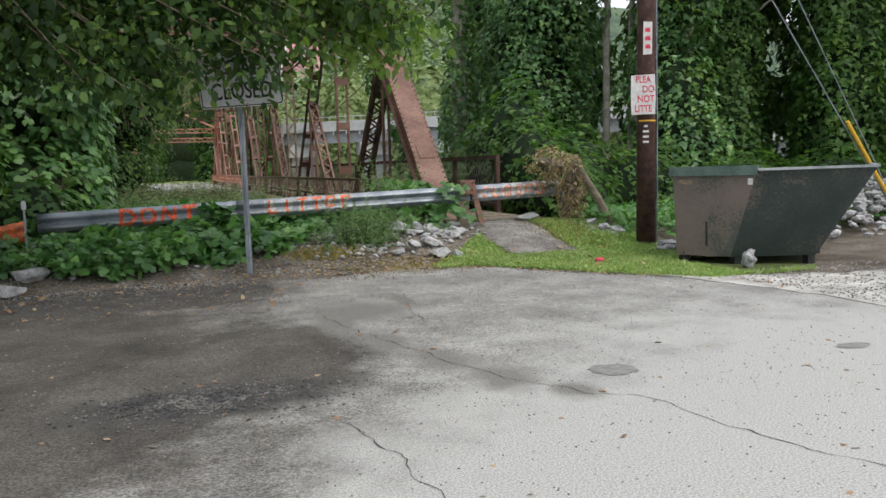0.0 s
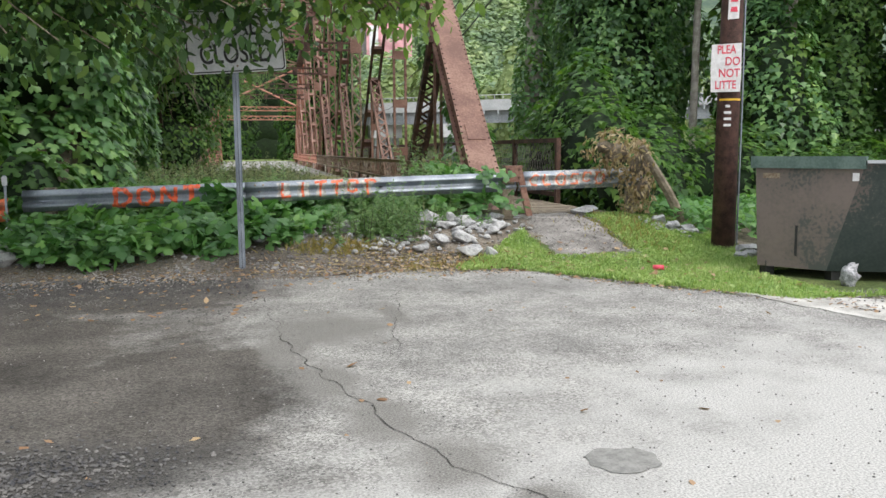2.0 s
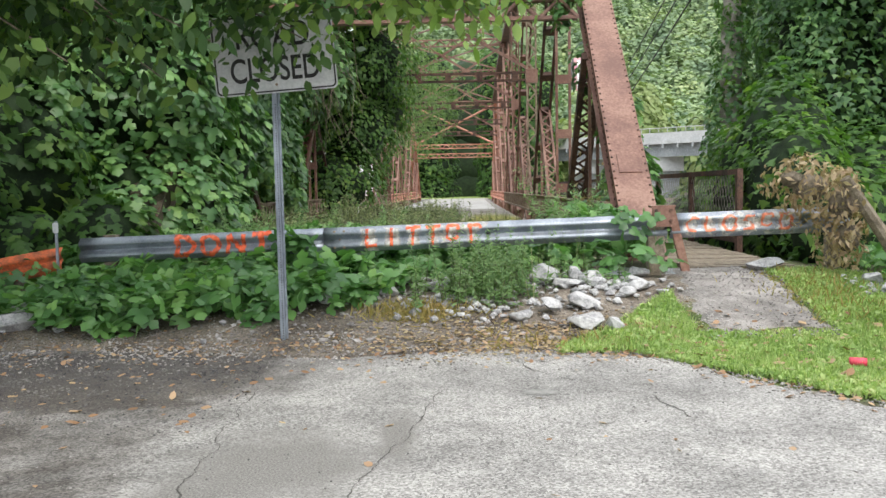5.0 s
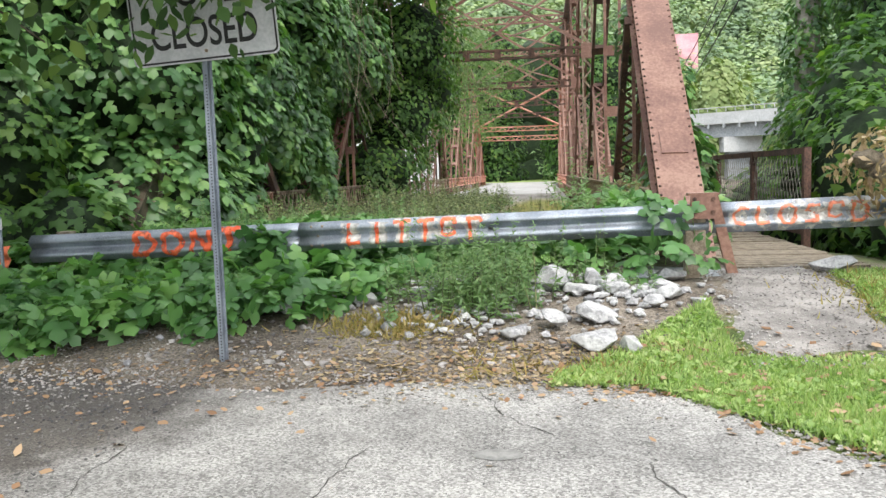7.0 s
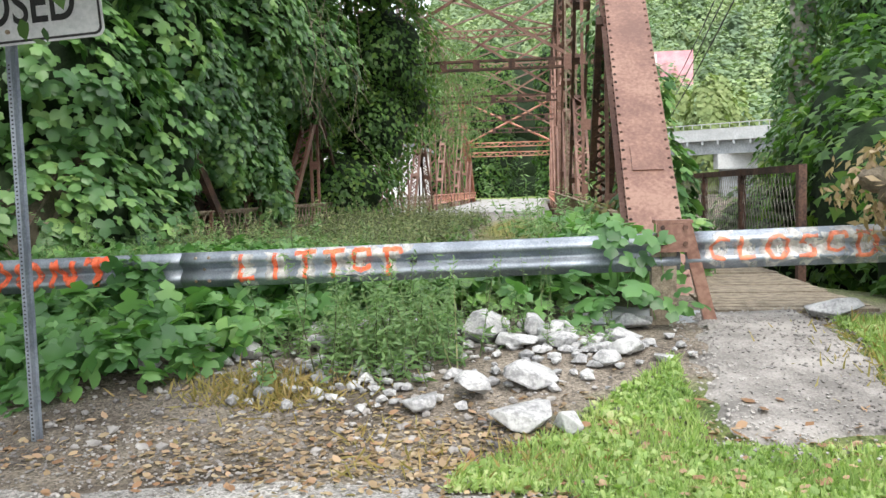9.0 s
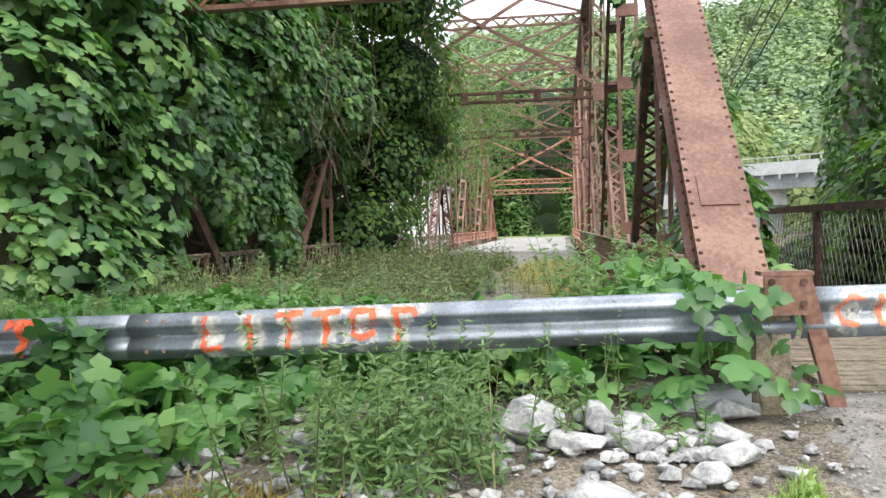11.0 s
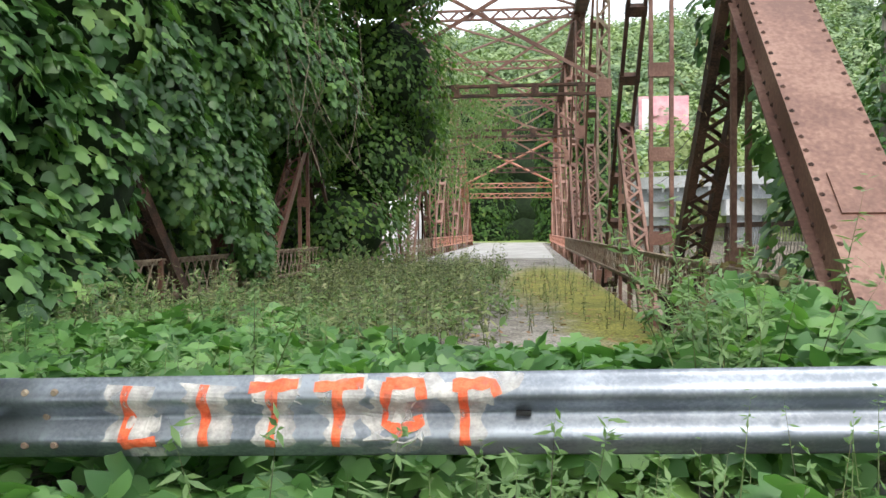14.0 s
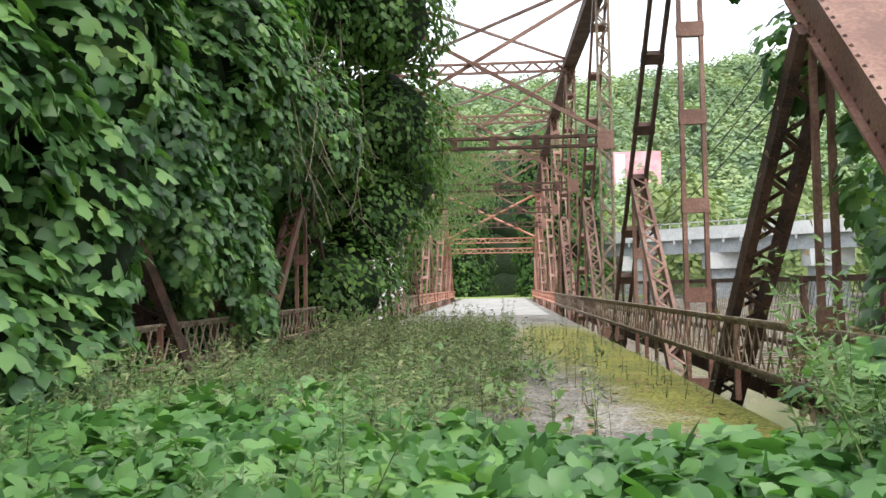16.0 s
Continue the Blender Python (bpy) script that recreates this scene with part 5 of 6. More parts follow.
# lattice railings
def railing(x, y0, y1, pale_from):
    r = tagged(empty("lattice_railing", (x, y0, 0.5)), "rusted steel lattice railing along the bridge deck", "railing")
    for za, name in ((1.25, "top_rail"), (0.74, "bottom_rail")):
        bm = bmesh.new()
        bar(bm, (x, y0, za), (x, y1, za), 0.09, 0.03)
        bar(bm, (x, y0, za - 0.03), (x, y1, za - 0.03), 0.02, 0.07)
        part(name, bm, RUSTGREY, r, "lichen-spotted angle rail" if za > 1 else "")
    meshes = []
    for s in (-1, 1):
        bm = bmesh.new()
        bar(bm, (0.012 * s, -0.15 * s, -0.25), (0.012 * s, 0.15 * s, 0.25), 0.012, 0.035)
        me = bpy.data.meshes.new("lattice_bar")
        bm.to_mesh(me)
        bm.free()
        meshes.append(me)
    y = y0 + 0.2
    k = 0
    while y < y1 - 0.2:
        ob = hang("lattice_bar", meshes[k % 2], RUSTGREY if y < pale_from else RUST, r)
        ob.location = (x, y, 0.99)
        y += 0.15
        k += 1
    y = y0 + 0.1
    while y < y1:
        bm = bmesh.new()
        bar(bm, (x + 0.03, y, 0.3), (x + 0.03, y, 1.25), 0.06, 0.06)
        part("post", bm, RUST, r)
        y += 5.08


railing(5.22, 17.2, 55, 40)
railing(XL + 0.12, 17.2, 55, 40)
for x in (5.22, XL + 0.12):
    r = tagged(empty("lattice_railing", (x, 55, 0.5)), "faded red lattice railing at the far end of the bridge", "railing")
    for za in (1.25, 0.74):
        bm = bmesh.new()
        bar(bm, (x, 55, za), (x, 87, za), 0.09, 0.05)
        part("top_rail" if za > 1 else "bottom_rail", bm, RUSTPALE, r)
    bm = bmesh.new()
    for k in range(200):
        s = 1 if k % 2 else -1
        y = 55.1 + k * 0.158
        bar(bm, (x, y - 0.15 * s, 0.75), (x, y + 0.15 * s, 1.24), 0.012, 0.04)
    tagged(part("lattice", bm, RUSTPALE, r), kind="stuff")

# boardwalk outside the right truss
walkway = tagged(empty("boardwalk", (6.4, 15, 0.4)), "weathered plank boardwalk beside the truss", "boardwalk")
bm = bmesh.new()
bar(bm, (0, -0.075, 0), (0, 0.075, 0), 1.35, 0.05)
plank = bpy.data.meshes.new("plank")
bm.to_mesh(plank)
bm.free()
for k in range(230):
    ob = hang("plank", plank, OLDWOOD, walkway)
    ob.location = (6.55 + rng.uniform(-0.03, 0.03), 15.1 + k * 0.165, 0.43 + rng.uniform(-0.008, 0.008))
    ob.rotation_euler = (0, 0, rng.uniform(-0.015, 0.015))
for xk in (6.05, 7.05):
    bm = bmesh.new()
    bar(bm, (xk, 15.1, 0.27), (xk, 53, 0.27), 0.1, 0.24)
    part("joist", bm, RUSTDARK, walkway)


def mesh_fence(x, y0, y1):
    f = tagged(empty("mesh_fence", (x, y0, 0.45)), "rusted rail fence with woven wire along the boardwalk", "fence")
    for z in (1.7, 0.6):
        bm = bmesh.new()
        bar(bm, (x, y0, z), (x, y1, z), 0.06, 0.09)
        part("rail", bm, RUSTDARK, f)
    y = y0
    while y <= y1:
        bm = bmesh.new()
        bar(bm, (x, y, 0.2), (x, y, 1.75), 0.09, 0.12)
        part("post", bm, RUSTDARK, f)
        y += 2.85
    bm = bmesh.new()
    n = int((y1 - y0) / 0.16)
    for k in range(n):
        y = y0 + k * 0.16
        for s in (-1, 1):
            ya, yb = (y, y + 0.55) if s > 0 else (y + 0.55, y)
            bar(bm, (x + 0.006 * s, ya, 0.6), (x + 0.006 * s, yb, 1.7), 0.006, 0.011)
    tagged(part("woven_wire", bm, FENCEWIRE, f, "grey woven wire mesh"), kind="stuff")


mesh_fence(7.4, 17.7, 52)


# ---- highway bridge, billboard, distance ----
def highway():
    h = tagged(empty("highway_bridge", (40, 80, -4)), "pale concrete highway bridge on wide piers", "bridge")
    a, b = Vector((5.0, 102.5, 6.0)), Vector((80, 44, 6.0))

    def along(f, dz):
        p = a.lerp(b, f)
        return Vector((p.x, p.y, p.z + dz))
    # girder, brackets and piers take the darker concrete as painted under-deck shade
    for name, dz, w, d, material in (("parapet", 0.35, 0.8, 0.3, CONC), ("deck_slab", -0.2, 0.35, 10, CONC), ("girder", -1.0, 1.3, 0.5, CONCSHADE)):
        bm = bmesh.new()
        p, q = along(0, dz), along(1, dz)
        off = Vector((0, 0, 0)) if name == "parapet" else (Vector((4.0, 2.9, 0)) if name == "deck_slab" else Vector((0.42, 0.3, 0)))
        bar(bm, p + off, q + off, w, d, (0, 0, 1))
        part(name, bm, material, h)
    bm = bmesh.new()
    for k in range(100):
        p = along(k / 100, 0.82) + Vector((0, 0.05, 0))
        bar(bm, p, p + Vector((0, 0, 0.4)), 0.06, 0.06)
    bar(bm, along(0, 1.22), along(1, 1.22), 0.08, 0.08, (0, 0, 1))
    part("handrail", bm, CONC, h, "thin steel rail on the parapet")
    for k in range(60):
        bm = bmesh.new()
        p = along(k / 60, -0.42)
        bar(bm, p + Vector((0, -0.25, -0.35)), p + Vector((0, -0.25, 0.05)), 0.18, 0.3)
        part("bracket", bm, CONCSHADE, h)
    for f in (0.05, 0.13, 0.225, 0.32, 0.42, 0.54, 0.66, 0.8):
        p = along(f, 0)
        bm = bmesh.new()
        bar(bm, p + Vector((1.2, 1.2, -3.1)), p + Vector((1.2, 1.2, -1.65)), 3.6, 2.2)
        part("pier_cap", bm, CONC, h)
        bm = bmesh.new()
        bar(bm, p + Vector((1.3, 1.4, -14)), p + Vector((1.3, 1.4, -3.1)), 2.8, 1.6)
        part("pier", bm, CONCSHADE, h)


highway()
board = tagged(empty("billboard", (37.5, 205, 0)), "faded pink and white billboard on a tall steel pole", "billboard")
bm = bmesh.new()
block(bm, (32.5, 205, 27), (43.6, 205.6, 35.2))
part("panel", bm, PINK, board, "faded pink advert panel")
bm = bmesh.new()
block(bm, (32.0, 204.7, 26.4), (44.0, 206, 27.0))
part("catwalk", bm, CONCSHADE, board)
bm = bmesh.new()
block(bm, (33.2, 204.8, 27.6), (35.4, 204.95, 34.6))
part("poster_strip", bm, WHITEWALL, board, "white panel strip with dark print")
bm = bmesh.new()
block(bm, (31.2, 204.8, 27), (32.4, 205.4, 35))
part("side_strip", bm, DARKGRAVEL, board)
bm = bmesh.new()
tube(bm, [(38.5, 205.8, -3), (38.5, 205.8, 27)], 0.6, 12)
part("mast", bm, CONCSHADE, board)
board.location = (33.5, 205, -3.2)

wires = tagged(empty("overhead_wires", (30, 60, 0)), "dark overhead cables crossing above the river", "cables")
for k in range(3):
    bm = bmesh.new()
    p, q = Vector((8.3, 12.8, 8.0 + 0.7 * k)), Vector((20 + 1.2 * k, 150, 10 + 3 * k))
    tube(bm, [p.lerp(q, f / 12) + Vector((0, 0, -3.5 * math.sin(math.pi * f / 12))) for f in range(13)], 0.025, 5)
    part("cable", bm, WIRE, wires)

house = tagged(empty("white_building", (-14, 76, 0)), "white two-storey building seen beyond the far truss", "building")
bm = bmesh.new()
block(bm, (-24, 78, -3), (-6.5, 90, 5.2))
part("wall", bm, WHITEWALL, house)
bm = bmesh.new()
block(bm, (-24.4, 77.6, 5.2), (-6.1, 90.4, 5.5))
part("roof", bm, CONCSHADE, house)
for k in range(5):
    for z in (-0.5, 2.6):
        bm = bmesh.new()
        block(bm, (-22 + 3.1 * k, 77.95, z), (-20.7 + 3.1 * k, 78.05, z + 1.5))
        part("window", bm, BLACK, house)


# ---- vegetation ----
def hill_z(x, y):
    """Wooded ridge behind the river."""
    ridge = 62 + 11 * smooth(25, 80, x) + 2.5 * math.sin(x * 0.07)
    return max(-3.0, ridge * smooth(150, 330, y - 0.15 * x) - 2)


hx = np.linspace(-420, 420, 60).tolist()
hy = np.linspace(140, 420, 30).tolist()
tagged(sheet("hillside", hx, hy, hill_z, SLOPE), "wooded ridge beyond the river", "hill", kind="structure")


def woods(name, label, n, x0, x1, y0, y1, reps, low, high, material):
    """Many round-crowned trees on the slope, one mesh."""
    P = np.stack([rng.uniform(x0, x1, n), rng.uniform(y0, y1, n), np.zeros(n)], -1)
    P[:, 2] = [hill_z(x, y) for x, y in P[:, :2]]
    tall = rng.uniform(low, high, n)
    wide = tall * rng.uniform(0.24, 0.4, n)
    Q = np.repeat(P, reps, 0)
    d = unit(rng.normal(size=(n * reps, 3)) + (0, -0.6, 0.3))
    d[:, 2] = np.where(d[:, 2] < -0.35, -d[:, 2], d[:, 2])
    h, w = np.repeat(tall, reps), np.repeat(wide, reps)
    lump = 1 + 0.22 * np.sin(d[:, 0] * 9 + h * 7) * np.cos(d[:, 2] * 8 + w * 5)
    Q = Q + d * np.stack([w, w, h * 0.5], -1) * (lump * rng.uniform(0.8, 1.06, len(Q)))[:, None] + np.stack([0 * h, 0 * h, h * 0.5], -1)
    ob = leaves(name, Q, d + (0, 0, 0.45) + rng.normal(0, 0.22, d.shape), rng.normal(size=d.shape), rng.uniform(0.6, 1.2, len(Q)), RAG_V, RAG_F, material)
    return tagged(ob, label, "woods", kind="stuff")


woods("far_woods", "dense green woods on the far ridge", 1250, -30, 120, 165, 330, 220, 10, 19, HAZED_WOODS)
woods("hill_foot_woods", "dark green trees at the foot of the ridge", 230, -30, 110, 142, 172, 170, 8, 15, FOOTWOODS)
wb = []
for k in range(90):
    x = -90 + 2.6 * k + rng.uniform(-1, 1)
    y = 118 + rng.uniform(-8, 10) - 0.1 * x
    hh = rng.uniform(9.5, 13)
    wb.append((x, y, hh - 6.5, 2.9, 2.9, hh * 0.68))
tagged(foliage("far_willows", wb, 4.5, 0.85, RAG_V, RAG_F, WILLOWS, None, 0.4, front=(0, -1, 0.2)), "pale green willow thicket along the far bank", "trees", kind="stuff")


def vine_heap(name, blobs, label, size=0.16, dens=60, leaf=KUDZU, inner=True, V=FINE_V, F=FINE_F, clip=None, shrink=0.78, category="vines", front=None, drape=0.0):
    t = tagged(empty(name, (blobs[0][0], blobs[0][1], 0.2)), label, category)
    ob = foliage("leaf_cover", blobs, dens, size, V, F, leaf, t, clip=clip, front=front, drape=drape, up=0.7, wild=0.26)
    ob["kind"] = "stuff"
    ob = foliage("inner_leaves", blobs, dens * 0.35, size * 1.05, V, F, leaf, t, inset=0.16, clip=clip, wild=0.6, stray=0.6, front=front)
    ob["kind"] = "stuff"
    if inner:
        lumps("shade_core", blobs, shrink, INNER_SHADE, t)
    return t


left = []
for z in (1.2, 3.2, 5.4, 7.8, 10.2):
    left += [(-2.5, 18.4, z, 1.45, 1.6, 1.5), (-3.9, 17.6, z, 1.6, 1.5, 1.6), (-6.0, 18.2, z, 2.0, 1.9, 1.9)]
for y in (21.2, 23.6, 26.2, 28.8):
    left += [(-2.3 + rng.uniform(-.3, .3), y, z, 1.35, 1.6, 1.3) for z in (4.6, 6.4, 8.4, 10.4)]
left += [(-1.9, 22.3, 3.4, 0.8, 0.9, 1.1), (-1.7, 19.8, 0.9, 0.7, 1.2, 0.9), (-1.75, 20.4, 2.4, 0.75, 1.1, 1.3), (-1.7, 20.6, 4.2, 0.8, 1.2, 1.3), (-1.5, 18.6, 5.5, 0.8, 1.2, 1.4), (-1.6, 19.0, 8, 0.9, 1.2, 1.6), (-1.5, 27, 4.9, 0.9, 1.6, 0.9), (-1.4, 29.5, 5.2, 1.0, 1.6, 1.2), (-1.4, 24.5, 5.4, 0.9, 1.5, 1.2)]
vine_heap("kudzu_thicket", left, "tall wall of kudzu vines smothering the truss", 0.2, 47, front=(0.55, -0.83, 0.1), drape=0.42, shrink=0.74)
hangers = [(-1.5, 22.6, 2.8, 0.4, 0.4, 1.0), (-1.45, 25.2, 2.4, 0.35, 0.45, 1.4), (-1.55, 23.4, 3.0, 0.42, 0.5, 1.6), (-1.4, 24.6, 3.2, 0.3, 0.4, 1.6), (-1.5, 26.0, 1.6, 0.3, 0.35, 1.2), (-1.45, 21.9, 3.5, 0.5, 0.6, 1.0)]
vine_heap("hanging_vines", hangers, "curtain of kudzu hanging over the lattice railing", 0.18, 60, inner=False)
dark = [(-1.6, 33.0, 1.6, 1.6, 2.0, 1.6), (-1.1, 34.5, 3.6, 1.8, 2.2, 1.8), (-0.6, 34.0, 6.0, 1.9, 2.4, 1.8), (-0.4, 32.5, 8.4, 1.9, 2.6, 1.9), (0.0, 31.5, 10.6, 1.8, 2.6, 1.8), (-2.6, 31.5, 5.0, 1.8, 2.2, 2.4),
        (-2.4, 31.0, 8.5, 2.0, 2.4, 2.4), (-0.2, 36, 4.6, 1.2, 1.8, 1.2)]
vine_heap("overhanging_tree", dark, "dark leafy tree draped in vines leaning over the deck", 0.17, 85, TREE_SHADED_KUDZU, front=(0.5, -0.85, 0.0), drape=0.28, shrink=0.68, V=OVAL_V, F=OVAL_F, category="tree")
backs = [(-5.5, y, z, 2.8, 3.0, 2.6) for y in (22, 26, 30, 35, 40) for z in (1, 4.5, 8, 11.5)]
vine_heap("bank_trees", backs, "dense dark trees on the river bank behind the truss", 0.28, 16, TREE_SHADED_KUDZU, front=(0.5, -0.85, 0.1), V=OVAL_V, F=OVAL_F, category="trees")
front = [(-2.1, 15.7, 0.7, 0.8, 0.7, 0.9), (-3.4, 15.6, 0.6, 1.3, 1.0, 0.9), (-4.6, 15.4, 1.6, 1.6, 1.3, 1.6), (-3.6, 16.4, 2.0, 1.1, 1.0, 1.4), (-6.5, 14.6, 1.6, 2.0, 1.6, 2.2), (-9.5, 14.5, 2.6, 2.6, 2.0, 3.4), (-6.5, 16.0, 4.6, 2.4, 1.8, 2.4), (-9.5, 16.5, 7, 3, 2, 3)]
# darker tree green puts the deep shade here into the leaf colour
vine_heap("kudzu_mound", front, "mounds of kudzu beside the guardrail end", 0.18, 56, TREE_SHADED_KUDZU, V=LOBED_V, F=LOBED_F, front=(0.5, -0.85, 0.3), drape=0.3)
light = [(0.6, 40, 6.2, 1.3, 1.8, 1.2), (1.0, 44, 5.2, 1.5, 1.8, 1.3), (0.6, 46, 7.4, 1.6, 2.0, 1.6), (1.8, 49, 6.6, 1.6, 2.0, 1.5), (0.0, 52, 4.6, 1.6, 2.2, 1.4), (-1.0, 42, 4.2, 1.4, 2, 1.2)]
t = tagged(empty("leaning_branches", (-3, 44, 0)), "feathery pale green branches reaching over the deck", "tree")
foliage("leaf_cover", light, 34, 0.2, SLIM_V, SLIM_F, BRIGHT, t, inset=0.1, wild=0.8, drape=0.5)["kind"] = "stuff"
foliage("inner_leaves", light, 16, 0.2, SLIM_V, SLIM_F, BRIGHT, t, inset=0.5, wild=0.9)["kind"] = "stuff"
bm = bmesh.new()
for b in light:
    tube(bm, [(-3.2, b[1] - 1, b[2] - 1.5), (b[0] - 1.2, b[1] - 0.3, b[2] - 0.5), (b[0] + 0.8, b[1], b[2])], [0.07, 0.05, 0.02], 6)
part("branch", bm, BARK, t)
tunnel = [(-1.5, 104, z, 3.2, 4, 4) for z in (1, 5, 10, 14)] + [(6.5, 98, z, 2.4, 4, 3.5) for z in (1, 5, 10, 14)] + [(-6, 96, z, 3, 4, 3.5) for z in (2, 7)] + [(10, 96, z, 3, 4, 3.5) for z in (2, 7, 12)]
grove = vine_heap("vine_covered_trees", tunnel, "vine-smothered trees closing the road past the bridge", 0.42, 16, TREE_SHADED_KUDZU, V=LITE_V, F=LITE_F, shrink=0.86, front=(0, -1, 0.1), drape=0.5, category="trees")
# near-black bodies added where the gap between the trees is only shade
lumps("painted_gap_shade", [(2.5, 114, z, 4.5, 3, 4) for z in (1, 5, 10, 14)], 1.0, INNER_SHADE, grove)

# right bank: trees cloaked in vines
for bx, by, r, hgt, lab in ((11.0, 30.0, 0.62, 15, "slim tree trunk cloaked in vines"), (13.1, 27.5, 1.75, 17, "tall tree column smothered in kudzu"), (15.9, 22.8, 1.05, 16, "tall kudzu-draped tree behind the pole"),
                            (18.4, 24.0, 1.5, 16, "dark kudzu-draped tree behind the dumpster"), (21.2, 22.0, 1.5, 17, "tall kudzu-draped tree behind the dumpster"), (24.8, 21.0, 1.9, 17, "tall kudzu-covered tree by the rubble bank"), (28.5, 20.0, 2.3, 17, "tall kudzu-covered tree at the yard's edge"), (34, 19, 3, 16, "tall kudzu-covered tree at the yard's edge"), (17.0, 34.0, 2.6, 18, "tall leafy tree in the second row"), (21.5, 29.0, 2.6, 18, "tall leafy tree in the second row"), (27, 26, 2.6, 18, "tall leafy tree in the second row"), (33, 24.5, 3.2, 18, "tall leafy tree in the second row"), (19.5, 27.0, 2.2, 17, "tall leafy tree in the second row"), (24.3, 24.5, 2.2, 18, "tall leafy tree in the second row"), (14.6, 33.5, 2.0, 17, "tall leafy tree in the second row")):
    t = tagged(empty("vine_clad_tree", (bx, by, -1)), lab, "tree", "vine-clad trees on the bank")
    bm = bmesh.new()
    tube(bm, [(bx, by, -3), (bx + 0.1, by, hgt * 0.4), (bx + 0.3, by, hgt * 0.75), (bx + 0.2, by, hgt + 3)], [0.38, 0.32, 0.24, 0.1], 10)
    for k in range(5):
        a = rng.uniform(0, math.tau)
        z = hgt * (0.35 + 0.12 * k)
        tube(bm, [(bx, by, z), (bx + r * 1.3 * math.cos(a), by + r * math.sin(a), z + 1.3)], [0.12, 0.03], 6)
    part("trunk", bm, PALEBARK, t)
    bl = []
    z = -1.5
    while z < hgt:
        k = rng.uniform(0.7, 1.1) * (1.25 - 0.45 * max(0, z) / hgt)
        bl.append((bx + rng.normal(0, 0.2 * r), by + rng.normal(0, 0.2 * r), z, r * k, r * k, 2.1))
        z += 1.7
    if r > 1:
        bl.append((bx + r * 0.5, by - 0.4, 0.6, r * 1.2, r, 1.2))
    # unseen overhanging canopies, added only to shade the bank below
    if bx > 16:
        bl += [(bx, by - 1.5, hgt + 0.5, r * 1.9, r * 2.0, 2.2), (bx - 1, by - 3.5, hgt - 0.5, r * 1.3, r * 1.3, 1.4)]
    second = "second" in lab
    # kudzu past x = 17 gets the darker green as painted bank shade
    foliage("leaf_cover", bl, 26 if second else 80, 0.34 if second else 0.18, LITE_V, LITE_F, TREE_SHADED_KUDZU if bx > 17 else KUDZU, t, wild=0.4, front=(-0.45, -0.85, 0.1), drape=0.4, fold=0.8)["kind"] = "stuff"
    foliage("inner_leaves", bl, 14 if second else 36, 0.36 if second else 0.2, LITE_V, LITE_F, TREE_SHADED_KUDZU, t, inset=0.18, wild=0.7, front=(-0.45, -0.85, 0.1))["kind"] = "stuff"
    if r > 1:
        lumps("shade_core", bl, 0.66, INNER_SHADE, t)
low = [(9.5, 18.5, 0.6, 1.4, 1.3, 1.2), (10.6, 20.5, 0.8, 1.6, 1.6, 1.8), (9.0, 22.5, 0.2, 1.2, 2.0, 1.4), (12.5, 20, 0.5, 1.8, 1.6, 1.5), (15, 18.8, 0.3, 2, 1.6, 1.3), (18, 18.4, 0.3, 2.2, 1.6, 1.3), (22, 17.8, 0.3, 2.4, 1.6, 1.3), (9.2, 26, 0, 1.3, 2.4, 1.6), (26.5, 17, 0.3, 2.6, 1.8, 1.3), (8.3, 16.4, 0.9, 0.7, 0.8, 0.9), (8.3, 18.0, 1.3, 0.8, 1.0, 1.2), (8.8, 19.6, 2.0, 1.0, 1.0, 1.5), (8.9, 21.5, 1.4, 1.0, 1.2, 1.4)]
# bank kudzu painted darker as well, for shade under the tall trees
vine_heap("kudzu_bank", low, "kudzu spreading over the bank behind the pole", 0.17, 60, TREE_SHADED_KUDZU, V=LITE_V, F=LITE_F, front=(-0.4, -0.85, 0.4), drape=0.3)
for bx, by in ((15.0, 26.0), (17.2, 28.0)):
    bm = bmesh.new()
    tube(bm, [(bx, by, -2), (bx + 0.1, by, 6), (bx + 0.5, by, 15)], [0.13, 0.11, 0.07], 9)
    tagged(part("bare_trunk", bm, PALEBARK), "pale bare tree trunk among vines", "tree trunk")

# dead vines over the rail's end
t = tagged(empty("dead_vines", (7.3, 14.3, 0.4)), "clump of withered brown vines over the guardrail end", "vines")
dead = [(7.15, 14.3, 1.45, 0.42, 0.32, 0.36), (7.5, 14.25, 1.25, 0.34, 0.3, 0.45), (7.6, 14.3, 0.85, 0.3, 0.28, 0.4), (6.95, 14.35, 1.55, 0.3, 0.25, 0.22)]
foliage("leaf_cover", dead, 260, 0.1, SLIM_V * (1.7, 1, 2.5), SLIM_F, DEADLEAF, t, wild=0.9, stray=0.5, drape=0.2, fold=3.0)["kind"] = "stuff"
foliage("inner_leaves", dead, 130, 0.1, SLIM_V * (1.7, 1, 2.5), SLIM_F, DEADLEAF, t, inset=0.3, wild=0.9)["kind"] = "stuff"
lumps("stem_tangle", dead, 0.45, BARK, t)


# low kudzu and weeds
def carpet(name, label, n, spot, height, size, V, F, material, stem=True, tilt=0.55, category="vines", kind="stuff"):
    P = np.array([spot() for _ in range(n)])
    h = height * rng.uniform(0.25, 1.0, n) ** 0.8
    P[:, 2] += h
    N = np.array([0, -0.25, 1.0]) + rng.normal(0, tilt, (n, 3))
    T = rng.normal(size=(n, 3)) + np.array([0, -0.7, -0.5])
    return tagged(leaves(name, P, N, T, size * rng.uniform(0.5, 1.25, n), V, F, material), label, category, kind=kind)


